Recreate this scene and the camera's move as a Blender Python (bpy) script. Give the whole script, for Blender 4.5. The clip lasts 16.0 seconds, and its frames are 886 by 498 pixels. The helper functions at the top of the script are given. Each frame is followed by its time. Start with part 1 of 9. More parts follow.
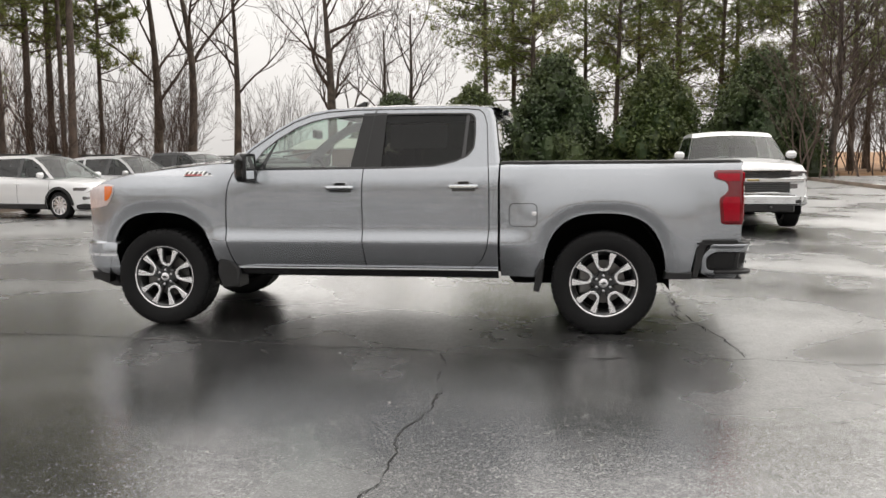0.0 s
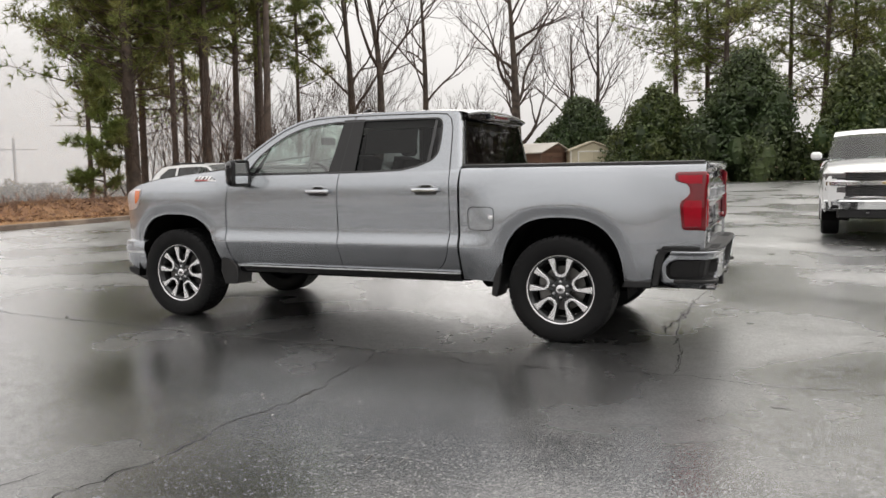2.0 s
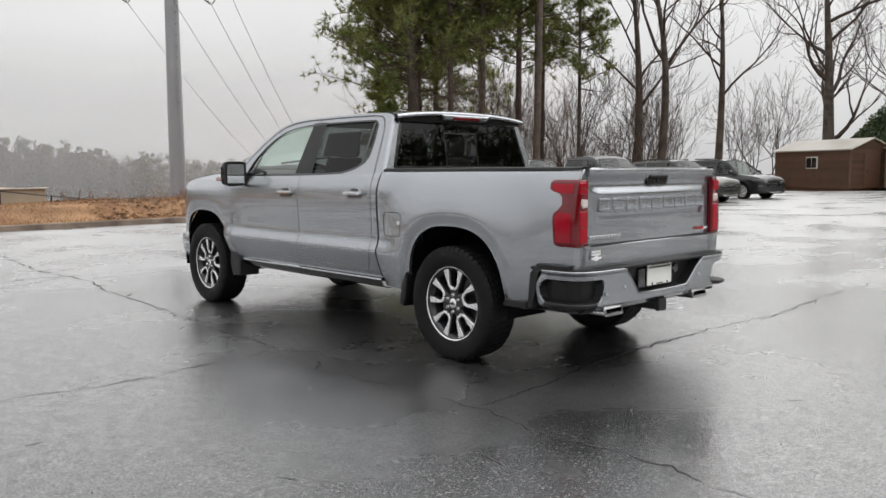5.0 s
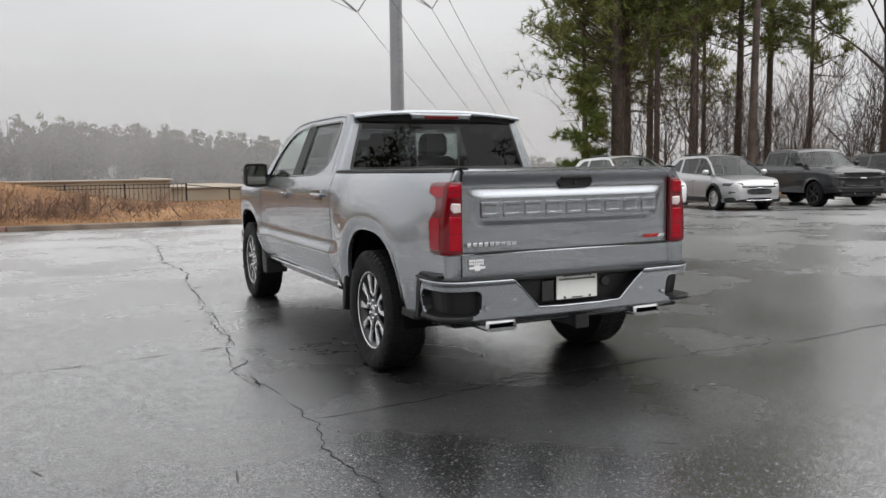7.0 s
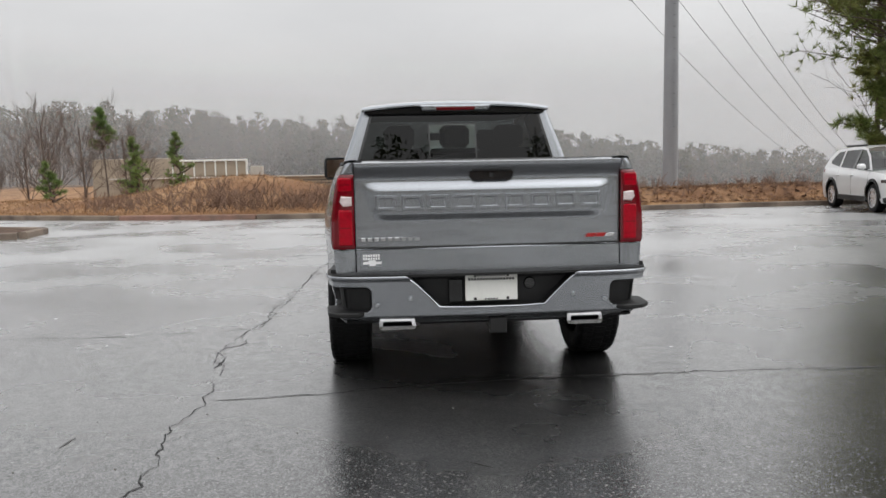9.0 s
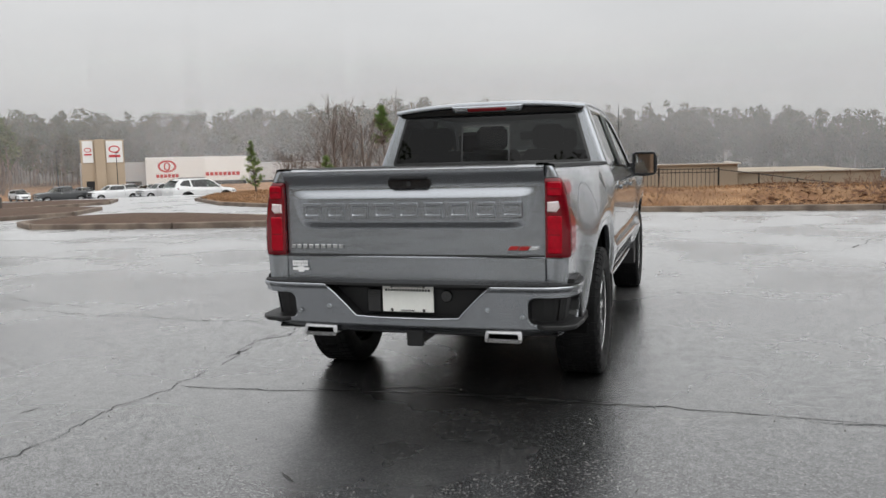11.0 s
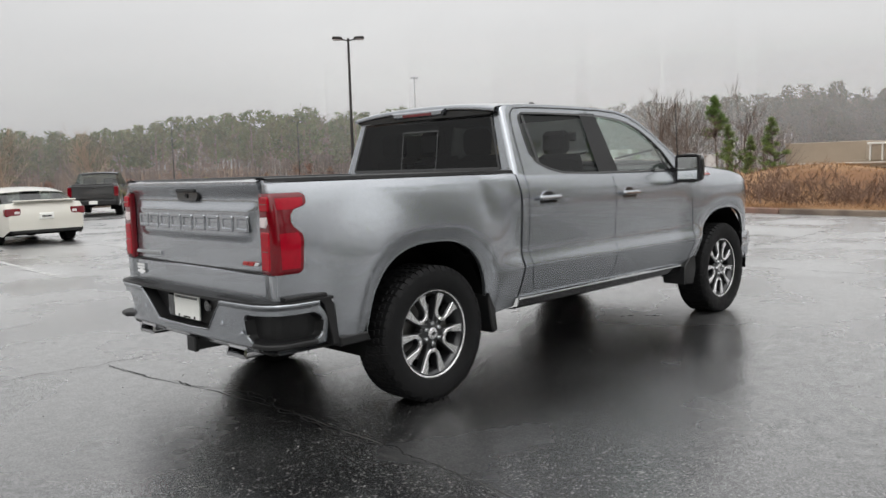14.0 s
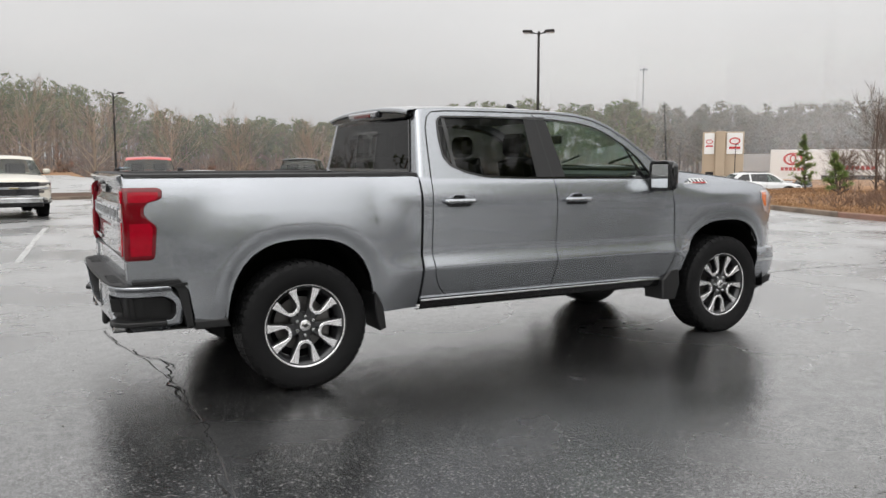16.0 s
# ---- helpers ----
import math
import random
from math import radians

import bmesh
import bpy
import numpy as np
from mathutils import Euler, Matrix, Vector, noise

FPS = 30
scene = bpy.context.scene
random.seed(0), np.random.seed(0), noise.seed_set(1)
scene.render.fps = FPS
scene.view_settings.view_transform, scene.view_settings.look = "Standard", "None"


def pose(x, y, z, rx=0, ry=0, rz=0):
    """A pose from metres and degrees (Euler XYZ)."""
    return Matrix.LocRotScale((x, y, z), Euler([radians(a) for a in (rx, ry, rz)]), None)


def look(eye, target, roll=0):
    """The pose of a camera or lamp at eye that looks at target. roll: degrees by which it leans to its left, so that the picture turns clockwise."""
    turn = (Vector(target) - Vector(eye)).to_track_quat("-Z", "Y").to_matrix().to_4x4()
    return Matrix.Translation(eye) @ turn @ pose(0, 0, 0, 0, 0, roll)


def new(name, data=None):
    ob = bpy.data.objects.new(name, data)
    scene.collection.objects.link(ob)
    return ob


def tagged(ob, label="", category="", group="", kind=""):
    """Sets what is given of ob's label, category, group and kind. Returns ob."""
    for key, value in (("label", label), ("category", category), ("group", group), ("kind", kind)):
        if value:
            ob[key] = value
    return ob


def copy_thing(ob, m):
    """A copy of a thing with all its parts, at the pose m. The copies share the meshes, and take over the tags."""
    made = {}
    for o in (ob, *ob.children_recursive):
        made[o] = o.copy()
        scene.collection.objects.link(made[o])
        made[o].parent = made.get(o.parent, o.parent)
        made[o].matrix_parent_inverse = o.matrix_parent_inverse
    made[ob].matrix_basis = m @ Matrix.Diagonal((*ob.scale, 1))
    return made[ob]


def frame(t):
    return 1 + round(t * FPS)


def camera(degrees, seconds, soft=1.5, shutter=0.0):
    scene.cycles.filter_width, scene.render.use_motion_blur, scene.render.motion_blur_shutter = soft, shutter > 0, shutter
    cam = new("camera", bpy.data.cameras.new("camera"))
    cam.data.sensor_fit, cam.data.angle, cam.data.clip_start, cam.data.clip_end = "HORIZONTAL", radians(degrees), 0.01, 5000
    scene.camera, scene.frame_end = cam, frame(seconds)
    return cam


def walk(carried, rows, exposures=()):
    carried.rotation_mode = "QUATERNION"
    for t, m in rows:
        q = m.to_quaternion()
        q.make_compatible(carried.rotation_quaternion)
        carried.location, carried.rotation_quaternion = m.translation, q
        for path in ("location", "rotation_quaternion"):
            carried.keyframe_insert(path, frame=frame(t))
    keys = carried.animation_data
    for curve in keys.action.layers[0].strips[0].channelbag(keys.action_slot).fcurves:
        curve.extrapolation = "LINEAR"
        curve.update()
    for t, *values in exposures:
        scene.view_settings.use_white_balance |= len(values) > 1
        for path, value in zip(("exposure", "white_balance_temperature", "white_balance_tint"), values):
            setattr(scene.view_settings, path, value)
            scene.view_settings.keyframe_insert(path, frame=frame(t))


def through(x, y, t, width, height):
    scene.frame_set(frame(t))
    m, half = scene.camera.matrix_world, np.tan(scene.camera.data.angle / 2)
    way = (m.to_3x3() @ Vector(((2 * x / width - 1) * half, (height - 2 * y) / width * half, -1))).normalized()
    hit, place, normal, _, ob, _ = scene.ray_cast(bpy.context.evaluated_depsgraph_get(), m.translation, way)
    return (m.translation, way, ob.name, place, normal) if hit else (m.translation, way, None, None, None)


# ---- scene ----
# ---------------------------------------------------------------- camera
cam = camera(57.8, 16.0, soft=1.5)
PATH = [
    (0, (1.56, -7.424, 1.366), (1.261, -5.458, 1.157), -0.4),
    (0.5, (2.024, -7.361, 1.341), (1.61, -5.415, 1.139), -0.6),
    (1, (2.516, -7.285, 1.338), (1.973, -5.37, 1.144), -0.8),
    (1.5, (3.0, -7.121, 1.339), (2.336, -5.245, 1.146), -0.9),
    (2, (3.518, -6.949, 1.335), (2.718, -5.126, 1.144), -0.9),
    (2.5, (3.943, -6.716, 1.351), (3.032, -4.947, 1.154), -0.9),
    (3, (4.381, -6.451, 1.345), (3.352, -4.747, 1.148), -0.8),
    (3.5, (4.795, -6.167, 1.36), (3.667, -4.528, 1.156), -0.6),
    (4, (5.227, -5.771, 1.358), (3.986, -4.215, 1.158), -0.5),
    (6.5, (6.895, -3.474, 1.39), (5.176, -2.471, 1.192), -0.5),
    (7, (7.096, -2.907, 1.386), (5.303, -2.044, 1.188), -0.8),
    (7.5, (7.307, -2.351, 1.382), (5.448, -1.641, 1.184), -0.9),
    (8, (7.406, -1.812, 1.362), (5.494, -1.26, 1.165), -1.0),
    (8.5, (7.519, -1.225, 1.348), (5.562, -0.862, 1.153), -1.0),
    (9, (7.539, -0.642, 1.341), (5.555, -0.483, 1.139), -1.1),
    (11.5, (6.989, 2.078, 1.407), (5.154, 1.31, 1.206), -1.8),
    (12, (6.726, 2.628, 1.4), (4.967, 1.693, 1.212), -2.2),
    (12.5, (6.388, 3.115, 1.401), (4.708, 2.047, 1.211), -2.0),
    (13, (6.034, 3.598, 1.412), (4.44, 2.406, 1.219), -1.9),
    (13.5, (5.623, 4.014, 1.415), (4.118, 2.711, 1.216), -1.9),
    (14, (5.203, 4.429, 1.415), (3.805, 3.013, 1.214), -1.7),
    (14.5, (4.752, 4.777, 1.422), (3.462, 3.262, 1.22), -1.5),
    (15, (4.307, 5.152, 1.422), (3.131, 3.546, 1.224), -1.0),
    (15.5, (3.909, 5.439, 1.423), (2.845, 3.758, 1.221), -0.5),
    (16, (3.526, 5.836, 1.454), (2.575, 4.09, 1.241), 0.0),
]
EXPOSURES = [(0, 0.48, 6800, 10), (2, 0.46, 6740, 10), (4, 0.34, 6550, 9), (6.5, 0.22, 6430, 9), (9, 0.14, 6420, 9), (12, 0.1, 6400, 8), (14, 0.2, 6460, 8.5), (16, 0.25, 6520, 9)]
walk(cam, [(t, look(eye, target, roll)) for t, eye, target, roll in PATH], EXPOSURES)

# ---------------------------------------------------------------- overcast sky
SUN_EL, SUN_AZ = radians(52), radians(35)
world = bpy.data.worlds.new("overcast_sky")
scene.world = world
world.use_nodes = True
wn, wl = world.node_tree.nodes, world.node_tree.links
wn.clear()
w_out = wn.new("ShaderNodeOutputWorld")
w_bg = wn.new("ShaderNodeBackground")
w_sky = wn.new("ShaderNodeTexSky")
w_sky.sky_type, w_sky.sun_disc = "NISHITA", False
w_sky.sun_elevation, w_sky.sun_rotation = SUN_EL, SUN_AZ
w_sky.air_density, w_sky.dust_density, w_sky.ozone_density = 1.0, 6.0, 1.0
w_hsv = wn.new("ShaderNodeHueSaturation")
w_hsv.inputs["Saturation"].default_value = 0.12
w_co = wn.new("ShaderNodeTexCoord")
w_map = wn.new("ShaderNodeMapping")
w_map.inputs["Scale"].default_value = (1.0, 1.0, 3.5)
w_noise = wn.new("ShaderNodeTexNoise")
w_noise.inputs["Scale"].default_value, w_noise.inputs["Detail"].default_value = 2.2, 4.0
w_ramp = wn.new("ShaderNodeValToRGB")
w_ramp.color_ramp.elements[0].position, w_ramp.color_ramp.elements[0].color = 0.25, (6.0, 5.95, 6.0, 1)
w_ramp.color_ramp.elements[1].position, w_ramp.color_ramp.elements[1].color = 0.8, (7.4, 7.3, 7.3, 1)
w_mix = wn.new("ShaderNodeMix")
w_mix.data_type = "RGBA"
w_mix.inputs["Factor"].default_value = 0.8
wl.new(w_co.outputs["Generated"], w_map.inputs["Vector"])
wl.new(w_map.outputs["Vector"], w_noise.inputs["Vector"])
wl.new(w_noise.outputs["Fac"], w_ramp.inputs["Fac"])
wl.new(w_sky.outputs["Color"], w_hsv.inputs["Color"])
wl.new(w_hsv.outputs["Color"], w_mix.inputs["A"])
wl.new(w_ramp.outputs["Color"], w_mix.inputs["B"])
# an overcast sky is about three times as bright overhead as at the horizon
w_sep = wn.new("ShaderNodeSeparateXYZ")
w_up = wn.new("ShaderNodeMapRange")
w_up.inputs["From Min"].default_value, w_up.inputs["From Max"].default_value = 0.0, 1.0
w_up.inputs["To Min"].default_value, w_up.inputs["To Max"].default_value = 0.88, 2.1
w_dome = wn.new("ShaderNodeMix")
w_dome.data_type, w_dome.blend_type = "RGBA", "MULTIPLY"
w_dome.inputs["Factor"].default_value = 1.0
wl.new(w_co.outputs["Generated"], w_sep.inputs["Vector"])
wl.new(w_sep.outputs["Z"], w_up.inputs["Value"])
wl.new(w_mix.outputs["Result"], w_dome.inputs["A"])
# and a little brighter on the side of the veiled sun
w_side, w_both = wn.new("ShaderNodeMath"), wn.new("ShaderNodeMath")
w_side.operation, w_both.operation = "MULTIPLY_ADD", "MULTIPLY"
w_side.inputs[1].default_value, w_side.inputs[2].default_value = 0.06, 1.0
wl.new(w_sep.outputs["Y"], w_side.inputs[0])
wl.new(w_side.outputs[0], w_both.inputs[0])
wl.new(w_up.outputs["Result"], w_both.inputs[1])
wl.new(w_both.outputs[0], w_dome.inputs["B"])
wl.new(w_dome.outputs["Result"], w_bg.inputs["Color"])
w_bg.inputs["Strength"].default_value = 0.1
wl.new(w_bg.outputs["Background"], w_out.inputs["Surface"])
sun_data = bpy.data.lights.new("sun", "SUN")
sun_data.energy, sun_data.angle, sun_data.color = 0.9, radians(130), (1.0, 0.98, 0.95)
sun = new("sun", sun_data)
sun.rotation_euler = Euler((radians(-38), 0, radians(-35)))
# ---------------------------------------------------------------- materials
def material(name, color, rough=0.5, metal=0.0, var=0.12, scale=3.0, fine=60.0, bump=0.0, bump_scale=120.0,
             coat=0.0, coat_rough=0.05, spec=0.5, rough_var=0.0, second=None, second_scale=1.0, rand=0.0, alpha=None):
    """A surface with colour variation at two scales, fine relief and an optional second colour in patches."""
    m = bpy.data.materials.new(name)
    m.use_nodes = True
    n, l = m.node_tree.nodes, m.node_tree.links
    b = n["Principled BSDF"]
    b.inputs["Roughness"].default_value, b.inputs["Metallic"].default_value = rough, metal
    b.inputs["Specular IOR Level"].default_value = spec
    b.inputs["Coat Weight"].default_value, b.inputs["Coat Roughness"].default_value = coat, coat_rough
    co = n.new("ShaderNodeTexCoord")
    big, small = n.new("ShaderNodeTexNoise"), n.new("ShaderNodeTexNoise")
    big.inputs["Scale"].default_value, big.inputs["Detail"].default_value = scale, 5
    small.inputs["Scale"].default_value, small.inputs["Detail"].default_value = fine, 3
    for q in (big, small):
        l.new(co.outputs["Object"], q.inputs["Vector"])
    add = n.new("ShaderNodeMath")
    add.operation = "ADD"
    l.new(big.outputs["Fac"], add.inputs[0])
    l.new(small.outputs["Fac"], add.inputs[1])
    rng = n.new("ShaderNodeMapRange")
    rng.inputs["From Min"].default_value, rng.inputs["From Max"].default_value = 0.6, 1.4
    rng.inputs["To Min"].default_value, rng.inputs["To Max"].default_value = 1 - var, 1 + var
    l.new(add.outputs[0], rng.inputs["Value"])
    value = rng.outputs["Result"]
    if rand:
        info = n.new("ShaderNodeObjectInfo")
        r2 = n.new("ShaderNodeMapRange")
        r2.inputs["To Min"].default_value, r2.inputs["To Max"].default_value = 1 - rand, 1 + rand
        l.new(info.outputs["Random"], r2.inputs["Value"])
        mul = n.new("ShaderNodeMath")
        mul.operation = "MULTIPLY"
        l.new(value, mul.inputs[0])
        l.new(r2.outputs["Result"], mul.inputs[1])
        value = mul.outputs[0]
    mixc = n.new("ShaderNodeMix")
    mixc.data_type, mixc.blend_type = "RGBA", "MULTIPLY"
    mixc.inputs["Factor"].default_value = 1
    mixc.inputs["A"].default_value = (*color, 1)
    if second:
        pat = n.new("ShaderNodeTexNoise")
        pat.inputs["Scale"].default_value, pat.inputs["Detail"].default_value = second_scale, 6
        l.new(co.outputs["Object"], pat.inputs["Vector"])
        ramp = n.new("ShaderNodeValToRGB")
        ramp.color_ramp.elements[0].position, ramp.color_ramp.elements[1].position = 0.42, 0.6
        l.new(pat.outputs["Fac"], ramp.inputs["Fac"])
        m2 = n.new("ShaderNodeMix")
        m2.data_type = "RGBA"
        m2.inputs["A"].default_value, m2.inputs["B"].default_value = (*color, 1), (*second, 1)
        l.new(ramp.outputs["Color"], m2.inputs["Factor"])
        l.new(m2.outputs["Result"], mixc.inputs["A"])
    l.new(value, mixc.inputs["B"])
    l.new(mixc.outputs["Result"], b.inputs["Base Color"])
    if rough_var:
        rr = n.new("ShaderNodeMapRange")
        rr.inputs["From Min"].default_value, rr.inputs["From Max"].default_value = 0.3, 0.7
        rr.inputs["To Min"].default_value = max(0.02, rough - rough_var)
        rr.inputs["To Max"].default_value = min(1, rough + rough_var)
        l.new(big.outputs["Fac"], rr.inputs["Value"])
        l.new(rr.outputs["Result"], b.inputs["Roughness"])
    if bump:
        bn = n.new("ShaderNodeTexNoise")
        bn.inputs["Scale"].default_value, bn.inputs["Detail"].default_value = bump_scale, 4
        l.new(co.outputs["Object"], bn.inputs["Vector"])
        bp = n.new("ShaderNodeBump")
        bp.inputs["Strength"].default_value, bp.inputs["Distance"].default_value = bump, 0.01
        l.new(bn.outputs["Fac"], bp.inputs["Height"])
        l.new(bp.outputs["Normal"], b.inputs["Normal"])
    return m


def glass_material(name, color, rough=0.0, ior=1.5):
    """Thin tinted vehicle glass: sharp reflection over a tinted see-through sheet."""
    m = bpy.data.materials.new(name)
    m.use_nodes = True
    n, l = m.node_tree.nodes, m.node_tree.links
    n.remove(n["Principled BSDF"])
    tr, gl, mx, lw = (n.new("ShaderNodeBsdfTransparent"), n.new("ShaderNodeBsdfGlossy"),
                      n.new("ShaderNodeMixShader"), n.new("ShaderNodeLayerWeight"))
    tr.inputs["Color"].default_value = (*color, 1)
    gl.inputs["Roughness"].default_value = rough
    # the gloss of a thin pane, alike from both sides: f0 + (1 - f0) * (1 - cos) ** 5
    f0 = 2 * ((ior - 1) / (ior + 1)) ** 2
    lw.inputs["Blend"].default_value = 0.5
    pw, ma = n.new("ShaderNodeMath"), n.new("ShaderNodeMath")
    pw.operation, ma.operation = "POWER", "MULTIPLY_ADD"
    pw.inputs[1].default_value = 5.0
    ma.inputs[1].default_value, ma.inputs[2].default_value = 1 - f0, f0
    l.new(lw.outputs["Facing"], pw.inputs[0])
    l.new(pw.outputs[0], ma.inputs[0])
    l.new(ma.outputs[0], mx.inputs["Fac"])
    l.new(tr.outputs["BSDF"], mx.inputs[1])
    l.new(gl.outputs["BSDF"], mx.inputs[2])
    l.new(mx.outputs["Shader"], n["Material Output"].inputs["Surface"])
    return m


def asphalt_material():
    """Old wet asphalt: dark binder, paler aggregate grains, a water film that comes and goes."""
    m = bpy.data.materials.new("wet_asphalt")
    m.use_nodes = True
    n, l = m.node_tree.nodes, m.node_tree.links
    b = n["Principled BSDF"]
    co = n.new("ShaderNodeTexCoord")

    def tex(scale, detail=4.0, rough=0.55):
        q = n.new("ShaderNodeTexNoise")
        q.inputs["Scale"].default_value, q.inputs["Detail"].default_value = scale, detail
        q.inputs["Roughness"].default_value = rough
        l.new(co.outputs["Object"], q.inputs["Vector"])
        return q.outputs["Fac"]

    def span(v, a, c, lo, hi):
        q = n.new("ShaderNodeMapRange")
        for k, x in (("From Min", a), ("From Max", c), ("To Min", lo), ("To Max", hi)):
            q.inputs[k].default_value = x
        l.new(v, q.inputs["Value"])
        return q.outputs["Result"]

    grain = n.new("ShaderNodeTexVoronoi")
    grain.inputs["Scale"].default_value = 120.0
    l.new(co.outputs["Object"], grain.inputs["Vector"])
    film = tex(0.45, 5.0)
    blot = tex(2.3, 6.0)
    ramp = n.new("ShaderNodeValToRGB")
    e = ramp.color_ramp.elements
    e[0].position, e[0].color = 0.3, (0.0065, 0.0067, 0.0072, 1)
    e[1].position, e[1].color = 0.72, (0.014, 0.014, 0.0143, 1)
    l.new(blot, ramp.inputs["Fac"])
    speck = n.new("ShaderNodeMix")
    speck.data_type, speck.blend_type = "RGBA", "MULTIPLY"
    speck.inputs["Factor"].default_value = 1
    l.new(ramp.outputs["Color"], speck.inputs["A"])
    l.new(span(tex(140.0, 2.0), 0.35, 0.7, 0.4, 2.2), speck.inputs["B"])
    # paler stones in the binder, about one in five, also painting the wet sparkle
    sep = n.new("ShaderNodeSeparateColor")
    l.new(grain.outputs["Color"], sep.inputs["Color"])
    stones_and_sparkle = n.new("ShaderNodeMix")
    stones_and_sparkle.data_type = "RGBA"
    stones_and_sparkle.inputs["B"].default_value = (0.15, 0.148, 0.142, 1)
    l.new(span(sep.outputs["Red"], 0.86, 0.98, 0.0, 1.0), stones_and_sparkle.inputs["Factor"])
    l.new(speck.outputs["Result"], stones_and_sparkle.inputs["A"])
    l.new(stones_and_sparkle.outputs["Result"], b.inputs["Base Color"])
    l.new(span(film, 0.38, 0.62, 0.4, 0.55), b.inputs["Roughness"])
    b.inputs["IOR"].default_value = 1.3
    b.inputs["Specular IOR Level"].default_value = 0.2
    bump = n.new("ShaderNodeBump")
    bump.inputs["Distance"].default_value = 0.006
    l.new(span(film, 0.36, 0.64, 0.25, 0.6), bump.inputs["Strength"])
    l.new(grain.outputs["Distance"], bump.inputs["Height"])
    wide = n.new("ShaderNodeBump")
    wide.inputs["Distance"].default_value, wide.inputs["Strength"].default_value = 0.02, 0.07
    l.new(tex(7.0, 3.0), wide.inputs["Height"])
    l.new(bump.outputs["Normal"], wide.inputs["Normal"])
    l.new(wide.outputs["Normal"], b.inputs["Normal"])
    # the water film: hardly seen from above, a bright sheen at low angles, broken by the grain
    film_gloss, lw, mx = n.new("ShaderNodeBsdfGlossy"), n.new("ShaderNodeLayerWeight"), n.new("ShaderNodeMixShader")
    lw.inputs["Blend"].default_value = 0.5
    pw, ma, wet = (n.new("ShaderNodeMath") for k in range(3))
    pw.operation, ma.operation, wet.operation = "POWER", "MULTIPLY_ADD", "MULTIPLY"
    pw.inputs[1].default_value = 2.6
    ma.inputs[1].default_value, ma.inputs[2].default_value = 1.14, 0.014
    l.new(lw.outputs["Facing"], pw.inputs[0])
    l.new(pw.outputs[0], ma.inputs[0])
    l.new(ma.outputs[0], wet.inputs[0])
    # each stone holds its own share of the film, and patches of it dry out
    mot = n.new("ShaderNodeMath")
    mot.operation = "MULTIPLY"
    l.new(span(sep.outputs["Green"], 0.0, 1.0, 0.85, 1.15), mot.inputs[0])
    l.new(span(tex(9.0, 5.0, 0.7), 0.35, 0.65, 0.93, 1.07), mot.inputs[1])
    l.new(mot.outputs[0], wet.inputs[1])
    l.new(wet.outputs[0], mx.inputs["Fac"])
    # seen at a very low angle the grains break the film's mirror up
    gr, ga = n.new("ShaderNodeMath"), n.new("ShaderNodeMath")
    gr.operation, ga.operation = "POWER", "MULTIPLY_ADD"
    gr.inputs[1].default_value, ga.inputs[1].default_value = 10.0, 0.12
    l.new(lw.outputs["Facing"], gr.inputs[0])
    l.new(gr.outputs[0], ga.inputs[0])
    l.new(span(film, 0.36, 0.64, 0.16, 0.31), ga.inputs[2])
    l.new(ga.outputs[0], film_gloss.inputs["Roughness"])
    cb = n.new("ShaderNodeBump")
    cb.inputs["Distance"].default_value, cb.inputs["Strength"].default_value = 0.003, 0.16
    l.new(grain.outputs["Distance"], cb.inputs["Height"])
    l.new(cb.outputs["Normal"], film_gloss.inputs["Normal"])
    l.new(b.outputs["BSDF"], mx.inputs[1])
    l.new(film_gloss.outputs["BSDF"], mx.inputs[2])
    l.new(mx.outputs["Shader"], n["Material Output"].inputs["Surface"])
    return m


M_ASPHALT = asphalt_material()
M_PAINT = material("sterling_metallic_paint", (0.375, 0.393, 0.42), 0.27, 0.86, 0.03, 1.2, 40.0, 0.0, 260.0, 1.0, 0.02)
M_BLACK = material("black_textured_plastic", (0.006, 0.006, 0.0065), 0.5, 0, 0.2, 8, 200, 0.15, 400)
M_GLOSSBLACK = material("gloss_black_plastic", (0.01, 0.01, 0.011), 0.12, 0, 0.1, 6, 80, coat=0.6)
M_LINER = material("dark_wheel_liner", (0.004, 0.004, 0.004), 0.95, 0, 0.3, 6, 80, spec=0.1)
M_RUBBER = material("tyre_rubber", (0.0065, 0.0065, 0.007), 0.6, 0, 0.25, 14, 220, 0.2, 300, rough_var=0.1, spec=0.2)
M_CHROME = material("chrome", (0.60, 0.61, 0.62), 0.08, 1.0, 0.05, 5, 60)
M_ALLOY = material("machined_alloy", (0.82, 0.82, 0.83), 0.26, 0.75, 0.08, 8, 300)
M_DARKALLOY = material("dark_painted_alloy", (0.035, 0.036, 0.038), 0.3, 0.6, 0.1, 8, 100, coat=0.5)
M_IRON = material("cast_iron_disc", (0.16, 0.155, 0.15), 0.45, 0.8, 0.2, 20, 200)
M_REDLENS = material("red_lamp_lens", (0.14, 0.001, 0.006), 0.06, 0, 0.2, 12, 60, coat=0.6, coat_rough=0.01, spec=0.35)
M_BRIGHTRED = material("bright_red_lens", (0.33, 0.002, 0.014), 0.2, 0, 0.18, 6, 40, 0.05, 60, coat=0.35, coat_rough=0.01, spec=0.1)
M_MIDRED = material("mid_red_lens", (0.34, 0.001, 0.011), 0.12, 0, 0.3, 14, 60, 0.2, 80, coat=0.3, coat_rough=0.01, spec=0.15)
M_DARKRED = material("dark_red_lens", (0.12, 0.004, 0.007), 0.12, 0, 0.1, 12, 60, coat=1.0)
M_CLEARLENS = material("clear_lamp_lens", (0.72, 0.62, 0.62), 0.1, 0.2, 0.2, 30, 90, coat=1.0)
